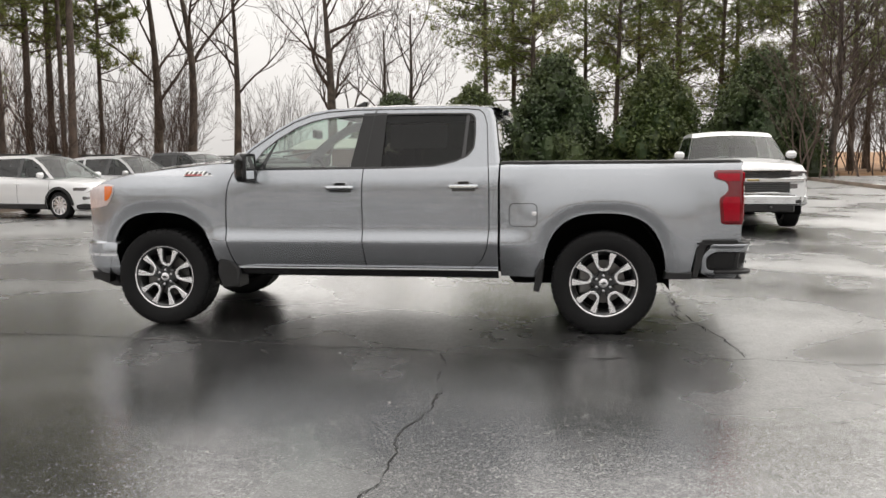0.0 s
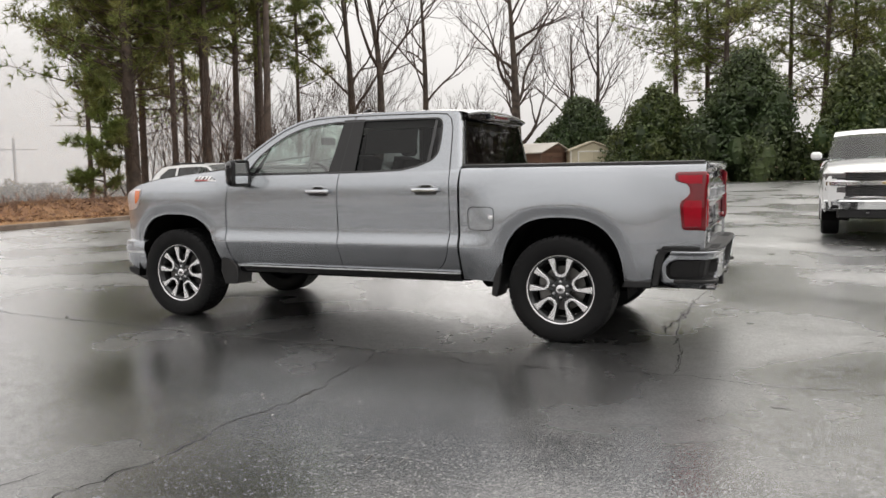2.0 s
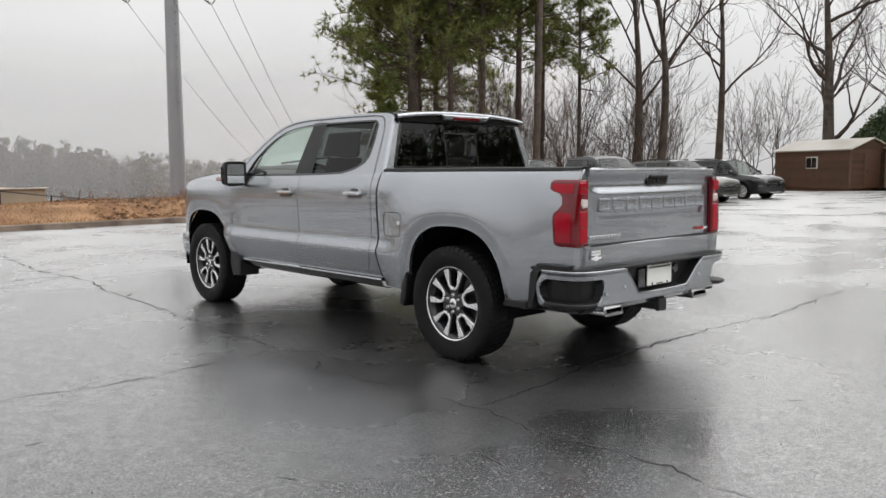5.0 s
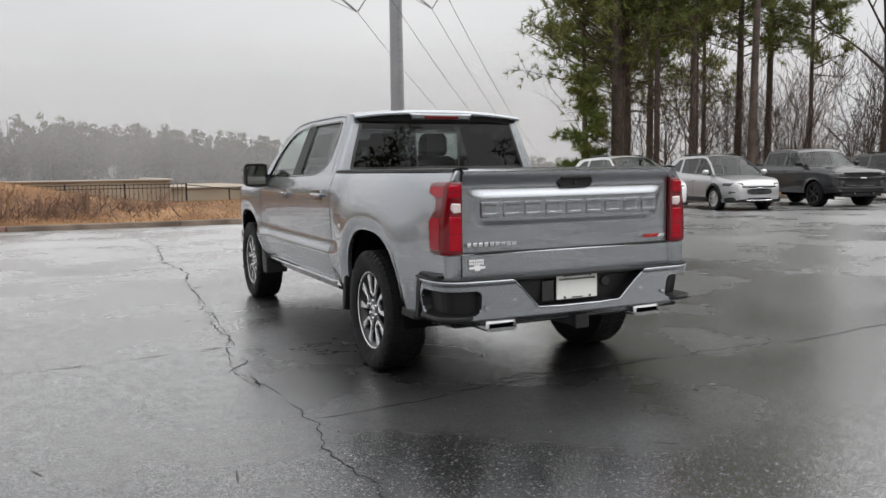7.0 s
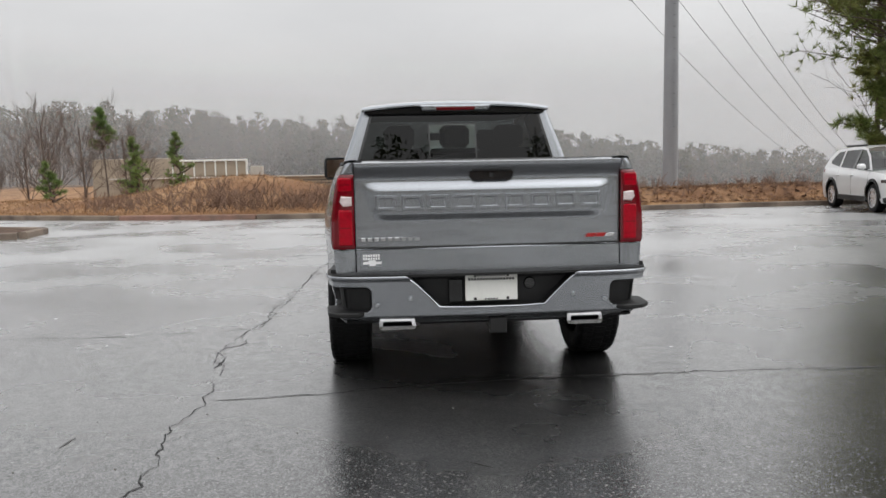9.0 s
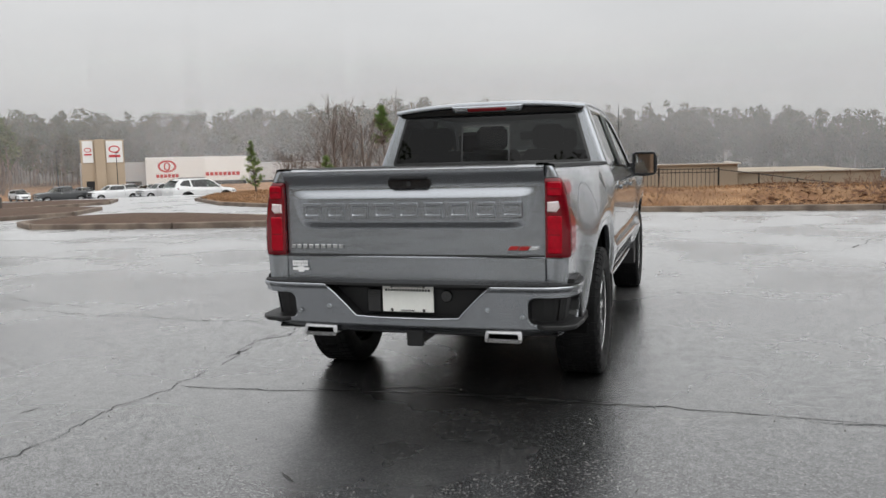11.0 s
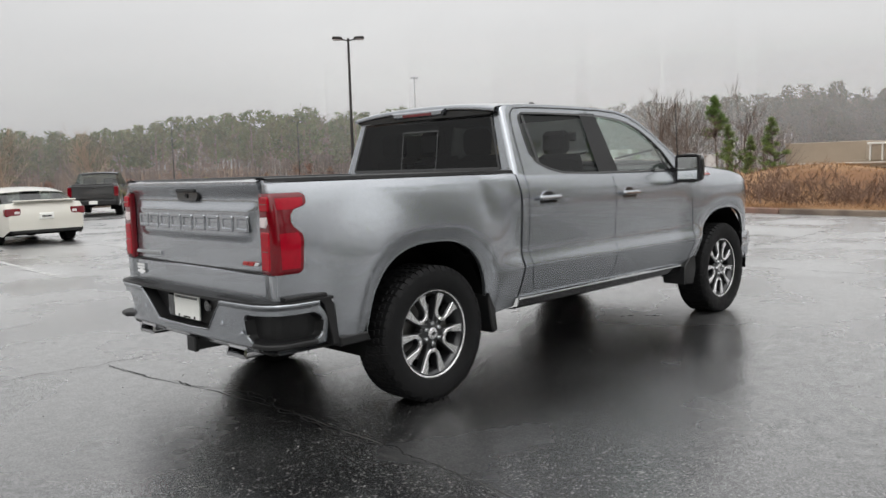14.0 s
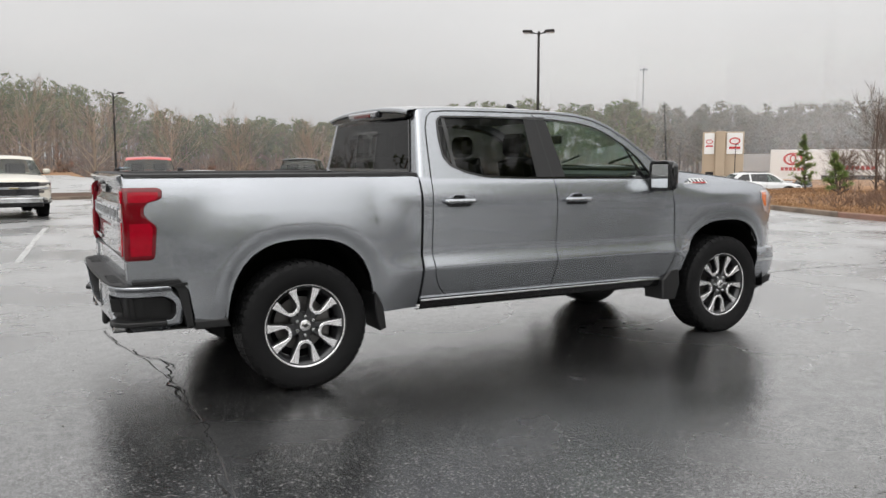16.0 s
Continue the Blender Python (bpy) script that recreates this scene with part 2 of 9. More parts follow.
M_AMBER = material("amber_marker_lens", (0.75, 0.16, 0.02), 0.15, 0, 0.1, 12, 60, coat=1.0)
M_WHITEPLATE = material("white_plate", (0.8, 0.8, 0.76), 0.4, 0, 0.04, 10, 60)
M_INK = material("dark_ink", (0.02, 0.02, 0.02), 0.5)
M_WHITEDECAL = material("white_decal", (0.8, 0.8, 0.8), 0.4, 0, 0.04)
M_REDDECAL = material("red_decal", (0.38, 0.015, 0.015), 0.3, 0, 0.05)
M_SEAT = material("charcoal_seat_cloth", (0.016, 0.016, 0.017), 0.85, 0, 0.2, 8, 200, 0.2, 300)
M_CABIN = material("dark_cabin_trim", (0.014, 0.014, 0.015), 0.7, 0, 0.15, 8, 120)
G_TINT = glass_material("privacy_glass", (0.2, 0.205, 0.21), 0.0, 1.28)
G_REAR = glass_material("tinted_rear_glass", (0.07, 0.074, 0.078), 0.0, 1.28)
G_SLIDE = glass_material("sliding_pane_glass", (0.4, 0.42, 0.42), 0.0, 1.25)
G_CLEAR = glass_material("green_tinted_glass", (0.8, 0.92, 0.86), 0.0, 1.85)
G_MIRROR = material("mirror_glass", (0.78, 0.8, 0.8), 0.04, 1.0, 0.02)
M_CURB = material("old_concrete_curb", (0.23, 0.18, 0.14), 0.75, 0, 0.25, 4, 60, 0.4, 90, second=(0.12, 0.09, 0.07), second_scale=1.3)
M_STRAW = material("dead_winter_grass", (0.33, 0.195, 0.1), 0.95, 0, 0.35, 0.8, 25, 0.8, 30, second=(0.19, 0.095, 0.045), second_scale=0.5)
M_LINE = material("worn_white_road_paint", (0.55, 0.55, 0.54), 0.45, 0, 0.25, 6, 120, second=(0.3, 0.3, 0.3), second_scale=9)
M_CRACK = material("crack_shadow", (0.008, 0.008, 0.008), 0.8, 0, 0.2)
M_SEAM = material("silt_filled_seam", (0.05, 0.048, 0.045), 0.5, 0, 0.3, 20, 120)
M_MULCH = material("brown_bark_mulch", (0.085, 0.05, 0.032), 0.95, 0, 0.4, 5, 60, 1.0, 40)
# ---------------------------------------------------------------- mesh tools
class Soup:
    """Collects vertices and faces; made into one mesh at the end."""

    def __init__(self):
        self.v, self.f, self.mi = [], [], []

    def add(self, verts, faces, mi=0):
        o = len(self.v)
        self.v.extend(verts)
        self.f.extend([tuple(i + o for i in q) for q in faces])
        self.mi.extend([mi] * len(faces))
        return self

    def box(self, x0, x1, y0, y1, z0, z1, c=0.0, mi=0, m=None):
        """A box with chamfered edges."""
        lo, hi = (x0, y0, z0), (x1, y1, z1)
        c = min(c, 0.49 * min(hi[i] - lo[i] for i in range(3)))
        if c <= 0:
            vs = [(x, y, z) for x in (x0, x1) for y in (y0, y1) for z in (z0, z1)]
            fs = [(0, 1, 3, 2), (4, 6, 7, 5), (0, 4, 5, 1), (2, 3, 7, 6), (0, 2, 6, 4), (1, 5, 7, 3)]
        else:
            vs, at = [], {}
            for sx in (0, 1):
                for sy in (0, 1):
                    for sz in (0, 1):
                        s = (sx, sy, sz)
                        for a in range(3):
                            at[s, a] = len(vs)
                            vs.append(tuple((hi[i] if s[i] else lo[i]) + (0 if i == a else (-c if s[i] else c)) for i in range(3)))
            fs = []
            for a in range(3):
                b, d = (a + 1) % 3, (a + 2) % 3
                for side in (0, 1):
                    q = []
                    for u, w in ((0, 0), (1, 0), (1, 1), (0, 1)):
                        s = [0, 0, 0]
                        s[a], s[b], s[d] = side, u, w
                        q.append(at[tuple(s), a])
                    fs.append(tuple(q if side else q[::-1]))
                for u in (0, 1):
                    for w in (0, 1):
                        s0, s1 = [0, 0, 0], [0, 0, 0]
                        s0[b] = s1[b] = u
                        s0[d] = s1[d] = w
                        s1[a] = 1
                        q = [at[tuple(s0), b], at[tuple(s1), b], at[tuple(s1), d], at[tuple(s0), d]]
                        fs.append(tuple(q if u == w else q[::-1]))
            for sx in (0, 1):
                for sy in (0, 1):
                    for sz in (0, 1):
                        s = (sx, sy, sz)
                        q = [at[s, 0], at[s, 1], at[s, 2]]
                        fs.append(tuple(q if (sx + sy + sz) % 2 else q[::-1]))
        if m is not None:
            vs = [tuple(m @ Vector(p)) for p in vs]
        return self.add(vs, fs, mi)

    def prism(self, poly, axis, a, b, c=0.0, mi=0, m=None):
        """A polygon (two coordinates, the axis left out in x, y, z order) drawn out from a to b, with chamfered rims."""
        n = len(poly)
        area = sum(poly[i][0] * poly[(i + 1) % n][1] - poly[(i + 1) % n][0] * poly[i][1] for i in range(n))
        p = list(poly) if area > 0 else list(poly)[::-1]

        def inset(d):
            out = []
            for i in range(n):
                p0, p1, p2 = Vector(p[i - 1]), Vector(p[i]), Vector(p[(i + 1) % n])
                e0, e1 = (p1 - p0).normalized(), (p2 - p1).normalized()
                n0, n1 = Vector((-e0.y, e0.x)), Vector((-e1.y, e1.x))
                k = n0 + n1
                k = k / max(0.35, k.length_squared / 2) if k.length > 1e-6 else n0
                out.append(tuple(p1 + k * d))
            return out

        def put(q, h):
            r = list(q)
            r.insert(axis, h)
            return tuple(r)

        if a > b:
            a, b = b, a
        rings = [(inset(c), a), (p, a + c), (p, b - c), (inset(c), b)] if c else [(p, a), (p, b)]
        vs = [put(q, h) for ring, h in rings for q in ring]
        k = len(rings)
        flip = axis == 1
        fs = []
        for r in range(k - 1):
            for i in range(n):
                j = (i + 1) % n
                q = (r * n + i, r * n + j, (r + 1) * n + j, (r + 1) * n + i)
                fs.append(q[::-1] if flip else q)
        lo, hi = tuple(range(n))[::-1], tuple(range((k - 1) * n, k * n))
        fs += [lo[::-1], hi[::-1]] if flip else [lo, hi]
        if m is not None:
            vs = [tuple(m @ Vector(q)) for q in vs]
        return self.add(vs, fs, mi)

    def tube(self, pts, radii, sides=6, mi=0, caps=True):
        """A round bar along points."""
        pts = [Vector(p) for p in pts]
        if not hasattr(radii, "__len__"):
            radii = [radii] * len(pts)
        vs, fs = [], []
        ref = Vector((0, 0, 1))
        for i, p in enumerate(pts):
            d = (pts[min(i + 1, len(pts) - 1)] - pts[max(i - 1, 0)]).normalized()
            if abs(d.dot(ref)) > 0.95:
                ref = Vector((1, 0, 0)) if abs(d.x) < 0.9 else Vector((0, 1, 0))
            u = d.cross(ref).normalized()
            w = d.cross(u)
            for k in range(sides):
                t = 2 * math.pi * k / sides
                vs.append(tuple(p + (u * math.cos(t) + w * math.sin(t)) * radii[i]))
        for i in range(len(pts) - 1):
            for k in range(sides):
                j = (k + 1) % sides
                fs.append((i * sides + k, i * sides + j, (i + 1) * sides + j, (i + 1) * sides + k))
        if caps:
            fs += [tuple(range(sides))[::-1], tuple(range((len(pts) - 1) * sides, len(pts) * sides))]
        return self.add(vs, fs, mi)

    def lathe(self, prof, segs=32, mi=0, m=None, closed=False):
        """A profile of (radius, along) turned about the y axis."""
        n = len(prof)
        vs, fs = [], []
        for k in range(segs):
            t = 2 * math.pi * k / segs
            for r, y in prof:
                vs.append((r * math.cos(t), y, r * math.sin(t)))
        for k in range(segs):
            j = (k + 1) % segs
            for i in range(n if closed else n - 1):
                i2 = (i + 1) % n
                fs.append((k * n + i, k * n + i2, j * n + i2, j * n + i))
        if m is not None:
            vs = [tuple(m @ Vector(q)) for q in vs]
        return self.add(vs, fs, mi)

    def grid(self, rows, mi=0, flip=False, wrap=False):
        """Rows of points, joined by quads."""
        n = len(rows[0])
        vs = [tuple(p) for r in rows for p in r]
        fs = []
        for i in range(len(rows) - 1):
            for k in range(n if wrap else n - 1):
                j = (k + 1) % n
                q = (i * n + k, i * n + j, (i + 1) * n + j, (i + 1) * n + k)
                fs.append(q[::-1] if flip else q)
        return self.add(vs, fs, mi)

    def mesh(self, name, mats, smooth=35.0):
        me = bpy.data.meshes.new(name)
        me.from_pydata(self.v, [], self.f)
        for q in mats if isinstance(mats, (list, tuple)) else [mats]:
            me.materials.append(q)
        if isinstance(mats, (list, tuple)) and len(mats) > 1:
            me.polygons.foreach_set("material_index", self.mi)
        if smooth:
            me.polygons.foreach_set("use_smooth", [True] * len(me.polygons))
            me.update()
            me.set_sharp_from_angle(angle=radians(smooth))
        me.update()
        return me


def part(name, soup, mats, parent=None, label="", smooth=35.0, m=None):
    """One mesh object, under a thing or a part."""
    ob = new(name, soup.mesh(name, mats, smooth))
    if parent is not None:
        ob.parent = parent
    if m is not None:
        ob.matrix_basis = m
    return tagged(ob, label)


def thing(name, label, category, m=None, group="", kind=""):
    ob = new(name)
    ob.empty_display_size = 0.2
    if m is not None:
        ob.matrix_basis = m
    return tagged(ob, label, category, group, kind)


def lerp_table(table, x):
    return float(np.interp(x, [p[0] for p in table], [p[1] for p in table]))


def smooth01(t):
    t = min(1.0, max(0.0, t))
    return t * t * (3 - 2 * t)


def rounded(poly, r, n=4):
    """A polygon with its corners rounded by r."""
    out = []
    k = len(poly)
    for i in range(k):
        p0, p1, p2 = Vector(poly[i - 1]), Vector(poly[i]), Vector(poly[(i + 1) % k])
        a, b = p0 - p1, p2 - p1
        d = min(r, 0.45 * a.length, 0.45 * b.length)
        s, e = p1 + a.normalized() * d, p1 + b.normalized() * d
        for j in range(n + 1):
            t = j / n
            out.append(tuple(s * (1 - t) ** 2 + p1 * 2 * t * (1 - t) + e * t * t))
    return out


def flat_ring(outer, holes, lift):
    """Triangulated sheet between an outline and its holes; lift maps (a, b) to a point in space."""
    bm = bmesh.new()
    for loop in [outer, *holes]:
        vs = [bm.verts.new((p[0], p[1], 0)) for p in loop]
        for i in range(len(vs)):
            bm.edges.new((vs[i], vs[(i + 1) % len(vs)]))
    bmesh.ops.triangle_fill(bm, use_beauty=True, edges=bm.edges[:], normal=(0, 0, 1))
    bm.verts.index_update()
    s = Soup().add([tuple(lift(v.co.x, v.co.y)) for v in bm.verts], [tuple(v.index for v in f.verts) for f in bm.faces])
    bm.free()
    return s


def band(loop, width, closed=True):
    """Outline and an inset copy of it, for trims round an opening."""
    n = len(loop)
    area = sum(loop[i][0] * loop[(i + 1) % n][1] - loop[(i + 1) % n][0] * loop[i][1] for i in range(n))
    sgn = 1 if area > 0 else -1
    out = []
    for i in range(n):
        p0, p1, p2 = Vector(loop[i - 1]), Vector(loop[i]), Vector(loop[(i + 1) % n])
        e0, e1 = (p1 - p0).normalized(), (p2 - p1).normalized()
        k = Vector((-e0.y, e0.x)) + Vector((-e1.y, e1.x))
        k = k / max(0.35, k.length_squared / 2) if k.length > 1e-6 else Vector((-e0.y, e0.x))
        out.append(tuple(p1 + k * width * sgn))
    return out


def outward(soup, ref):
    """Turns every face away from a point inside."""
    ref = Vector(ref)
    for i, f in enumerate(soup.f):
        p = [Vector(soup.v[k]) for k in f[:4]]
        n = (p[1] - p[0]).cross(p[2] - p[0])
        if n.dot(sum(p, Vector()) / len(p) - ref) < 0:
            soup.f[i] = f[::-1]
    return soup
# ---------------------------------------------------------------- ground, lot, kerbs
CURB = [(-15.3, 60.0), (-15.2, 24.0), (-15.0, 14.0), (-14.9, 6.0), (-14.9, 0.0), (-15.3, -4.0), (-16.3, -8.0), (-18.0, -12.0),
        (-21.0, -16.5), (-26.0, -21.0), (-34.0, -25.0), (-60.0, -30.0), (-120.0, -48.0)]


def curb_x(y):
    return float(np.interp(y, [p[1] for p in CURB[::-1]], [p[0] for p in CURB[::-1]]))


def lot_z(x, y):
    """Height of the asphalt: level round the truck, rising gently to the sheds, falling to the far lot."""
    k = 0.004 + 0.011 * smooth01((x + 13) / 16)
    z = k * max(0.0, y - 1.5)
    far = max(0.0, math.hypot(x + 8, y + 10) - 34) if y < 0 and x < -8 else 0.0
    z -= 0.008 * min(40.0, max(0.0, -12.0 - y))
    return z - 0.035 * min(far, 60.0)


def ground_z(x, y):
    """Height of the land round the lot."""
    d = curb_x(y) - x
    z = lot_z(x, y) - (0.06 if d > 0.3 else 0.3)
    if y > -30 and d > 0.3:
        mound = (1.05 * math.exp(-((y + 5.2) / 3.8) ** 2) + 0.25 * math.exp(-((y + 13) / 5.0) ** 2)) * smooth01((d - 0.8) / 5) * (1 - smooth01((d - 9) / 10))
        brush = 0.35 * smooth01((d - 0.5) / 2) * (1 - smooth01((d - 4) / 6)) * smooth01((y + 4) / 8)
        z = z + 0.2 + mound + brush - 2.2 * smooth01((d - 5) / 16) - 7.0 * smooth01((d - 24) / 60) * smooth01((y + 30) / 25)
    if y > 42:
        z += 0.3 * smooth01((y - 42) / 6)
    dist = math.hypot(x, y)
    if dist > 110 and y < 0:
        z += 0.02 * (dist - 110)
    return z + 0.06 * noise.noise((x * 0.35, y * 0.35, 2.0))


def sheet(name, xs, ys, height, mat, keep=None, label="", category="ground"):
    s = Soup()
    s.v = [(x, y, height(x, y)) for y in ys for x in xs]
    n = len(xs)
    for j in range(len(ys) - 1):
        for i in range(n - 1):
            if keep is None or keep(0.5 * (xs[i] + xs[i + 1]), 0.5 * (ys[j] + ys[j + 1])):
                s.f.append((j * n + i, j * n + i + 1, (j + 1) * n + i + 1, (j + 1) * n + i))
    s.mi = [0] * len(s.f)
    ob = part(name, s, mat, smooth=60)
    return tagged(ob, label, category, kind="structure")


def steps(*spans):
    out = []
    for a, b, d in spans:
        k = max(1, round((b - a) / d))
        out += [a + (b - a) * i / k for i in range(k)]
    return out + [spans[-1][1]]


GX = steps((-400, -120, 28), (-120, -60, 6), (-60, -22, 1.0), (-22, -14, 0.25), (-14, 40, 4), (40, 400, 36))
GY = steps((-400, -120, 28), (-120, -40, 5), (-40, 60, 1.0), (60, 400, 30))
ground = sheet("ground", GX, GY, ground_z, M_STRAW, None, "dead tan winter grass on banks round the lot", "ground")

# the asphalt: rows of the sheet run along the kerb line, so that its edge follows the curve
lot = Soup()
LY = steps((-130, -60, 3.5), (-60, -20, 1.6), (-20, 16, 0.8), (16, 40.5, 1.2))
LU = [0, 0.01, 0.03, 0.06, 0.1, 0.15, 0.2, 0.25, 0.3, 0.35, 0.4, 0.46, 0.52, 0.6, 0.7, 0.8, 0.9, 1.0]
rows = []
for y in LY:
    a, b = curb_x(y), 45.0
    rows.append([(a + (b - a) * u, y, lot_z(a + (b - a) * u, y)) for u in LU])
lot.grid(rows)
pavement = tagged(part("pavement", lot, M_ASPHALT, smooth=60), "wet dark grey asphalt parking lot with cracks and puddles", "pavement", kind="structure")


M_REDKERB = material("red_clay_stained_kerb", (0.30, 0.17, 0.13), 0.8, 0, 0.25, 4, 60, 0.4, 90, second=(0.2, 0.13, 0.1), second_scale=1.3)


def curb_run(name, line, label, closed=False, base=lot_z, w=0.17, h=0.14, side=-1):
    """A kerb as a row of cast lengths with rounded tops."""
    root = tagged(new(name), label, "kerb", kind="structure")
    pts = [Vector((p[0], p[1])) for p in line]
    if closed:
        pts.append(pts[0])
    for i in range(len(pts) - 1):
        a, b = pts[i], pts[i + 1]
        n = max(1, round((b - a).length / 3.0))
        d = (b - a).normalized()
        q = Vector((-d.y, d.x)) * side
        for k in range(n):
            p0, p1 = a + (b - a) * k / n + d * 0.006, a + (b - a) * (k + 1) / n - d * 0.006
            prof = [(0.0, -0.12), (0.0, h - 0.03), (0.012, h - 0.008), (0.035, h), (w - 0.02, h), (w, h - 0.02), (w, -0.12)]
            s = Soup()
            s.grid([[(p.x + q.x * u, p.y + q.y * u, base(p.x, p.y) + v) for u, v in prof] for p in (p0, p1)])
            s.f += [tuple(range(7)), tuple(range(13, 6, -1))]
            s.mi += [0, 0]
            red = name == "kerb" and -4.4 < p0.y < -2.0 and p0.x < -10
            part("kerb_stone", s, M_REDKERB if red else M_CURB, root, "kerb length stained by red clay" if red else "")
    return root


curb_run("kerb", CURB[1:11], "weathered concrete kerb along the lot's grassy edge", side=1)
curb_run("kerb", [(13.3, 40.0), (13.2, 24.0), (16.0, 15.0), (24.0, 10.0)], "weathered concrete kerb before a grassy bank", side=1)
# ---------------------------------------------------------------- the grey crew-cab pickup
truck = thing("pickup_truck", "sterling grey crew-cab pickup with black trim and chrome details, wet", "truck")
AX = 1.872
ARCH_W, ARCH_H, ARCH_Z, ARCH_P = 0.485, 0.565, 0.41, 2.7

BODY = [(0.42, 0.865), (0.48, 0.895), (0.56, 0.935), (0.66, 0.972), (0.718, 0.991), (0.734, 0.994), (0.75, 0.991), (0.775, 0.980), (0.80, 0.969), (0.825, 0.962), (0.85, 0.960), (0.88, 0.963),
        (1.0, 0.971), (1.12, 0.977), (1.2, 0.976), (1.235, 0.972), (1.26, 0.965), (1.31, 0.947), (1.345, 0.930), (1.375, 0.908), (1.45, 0.87)]
FENDER = [(0.42, 0.90), (0.5, 0.93), (0.66, 0.965), (0.8, 0.97), (1.0, 0.978), (1.12, 0.985), (1.19, 0.982), (1.23, 0.965), (1.29, 0.93), (1.33, 0.89), (1.38, 0.845), (1.45, 0.79)]


def arch_rho(x, z, cx):
    return (abs((x - cx) / ARCH_W) ** ARCH_P + abs(max(0.0, z - ARCH_Z) / ARCH_H) ** ARCH_P) ** (1 / ARCH_P)


def body_y(x, z):
    """Half width of the body at a height, with flares, nose and tail taper."""
    f = smooth01((-1.25 - x) / 0.5)
    y = (1 - f) * lerp_table(BODY, z) + f * lerp_table(FENDER, z)
    if x > 1.05:
        k = smooth01((x - 1.05) / 0.35)
        bed = lerp_table([(0.42, 0.90), (0.6, 0.938), (0.8, 0.958), (0.95, 0.965), (1.05, 0.962), (1.15, 0.951), (1.22, 0.939), (1.27, 0.928), (1.32, 0.912), (1.36, 0.893), (1.385, 0.868)], z)
        y = (1 - k) * y + k * bed
        y -= 0.062 * smooth01((x - 1.9) / 1.0) ** 1.3
    for cx in (-AX, AX):
        r = arch_rho(x, z, cx)
        k = 0.9 if cx > 0 else 0.62
        y += k * (0.045 * (1 - smooth01((r - 1.08) / 0.75)) - 0.022 * smooth01((1.165 - r) / 0.16) - 0.004 * smooth01((1.17 - r) / 0.02))
    if x < -2.05:
        t = min(1.0, (-2.05 - x) / 0.72)
        y *= 1 - 0.30 * t ** 2.4
    return y


def low_z(x, floor):
    z = floor
    for cx in (-AX, AX):
        d = abs((x - cx) / ARCH_W)
        if d < 1:
            z = max(z, ARCH_Z + ARCH_H * (1 - d ** ARCH_P) ** (1 / ARCH_P))
    return z


def panel(name, s, xs, lo, hi, rows, mat, parent, shift=None, yfun=body_y, depth=0.03, label="", pinch=None):
    """A body skin over columns xs and rows from lo(x) to hi(x), with its rim turned inwards."""
    cols = []
    for x in xs:
        a, b = lo(x), hi(x)
        col = []
        for r in rows:
            z = a + (b - a) * r
            xx = x + (shift(x, z) if shift else 0.0)
            col.append((xx, s * yfun(xx, z), z))
        cols.append(col)
    sp = Soup()
    n, m = len(cols), len(cols[0])
    sp.grid(cols, flip=s < 0)
    rim = [(i, 0) for i in range(n)] + [(n - 1, j) for j in range(1, m)] + [(i, m - 1) for i in range(n - 2, -1, -1)] + [(0, j) for j in range(m - 2, 0, -1)]
    o = len(sp.v)
    for i, j in rim:
        x, y, z = cols[i][j]
        sp.v.append((x, y - s * depth, z))
    k = len(rim)
    for q in range(k):
        a, b = rim[q], rim[(q + 1) % k]
        f = (a[0] * m + a[1], b[0] * m + b[1], o + (q + 1) % k, o + q)
        sp.f.append(f if s < 0 else f[::-1])
        sp.mi.append(0)
    return part(name, sp, mat, parent, label, smooth=40)


DOOR_F = [(0.5, -1.205), (0.6, -1.245), (0.75, -1.275), (0.9, -1.28), (1.1, -1.272), (1.2, -1.258), (1.3, -1.222), (1.345, -1.19), (1.47, -1.06)]
DOOR_B = [(0.5, -0.075), (0.6, -0.085), (0.75, -0.098), (1.1, -0.098), (1.33, -0.088), (1.8, -0.005)]
DOOR_R = [(0.5, 0.74), (0.515, 0.80), (0.56, 0.87), (0.62, 0.91), (0.7, 0.94), (0.85, 0.955), (1.2, 0.955), (1.45, 0.94)]
ROWS = [i / 22 for i in range(23)]
DOOR_ROWS = [(z - 0.515) / 0.82 for z in (0.515, 0.54, 0.57, 0.61, 0.65, 0.69, 0.715, 0.726, 0.736, 0.744, 0.752, 0.765, 0.78, 0.795, 0.803, 0.815, 0.84, 0.88, 0.94, 1.0, 1.06, 1.12, 1.17, 1.2, 1.22, 1.235, 1.25, 1.265, 1.285, 1.305, 1.32, 1.335)]
BED_ROWS = sorted(set([i / 22 for i in range(23)] + [0.80, 0.84, 0.88, 0.93, 0.97, 0.985]))


def between(ea, eb, n):
    """Columns between two edges that lean with height: nominal x and a shift."""
    xa, xb = lerp_table(ea, 0.95), lerp_table(eb, 0.95)
    xs = [xa + (xb - xa) * i / n for i in range(n + 1)]

    def shift(x, z):
        u = (x - xa) / (xb - xa)
        return (1 - u) * (lerp_table(ea, z) - xa) + u * (lerp_table(eb, z) - xb)
    return xs, shift


def off(edge, d):
    return [(z, x + d) for z, x in edge]


def dense(a, b, marks, d=0.035):
    """Columns with extra ones near the arch ends."""
    xs = set(np.round(np.arange(a, b, d), 4).tolist()) | {a, b}
    for c in marks:
        for k in (-1, 1):
            for e in (0.0, 0.0006, 0.002, 0.005, 0.01, 0.018, 0.028, 0.045):
                xs.add(round(c + k * (ARCH_W - e), 4))
    return sorted(x for x in xs if a - 1e-6 <= x <= b + 1e-6)


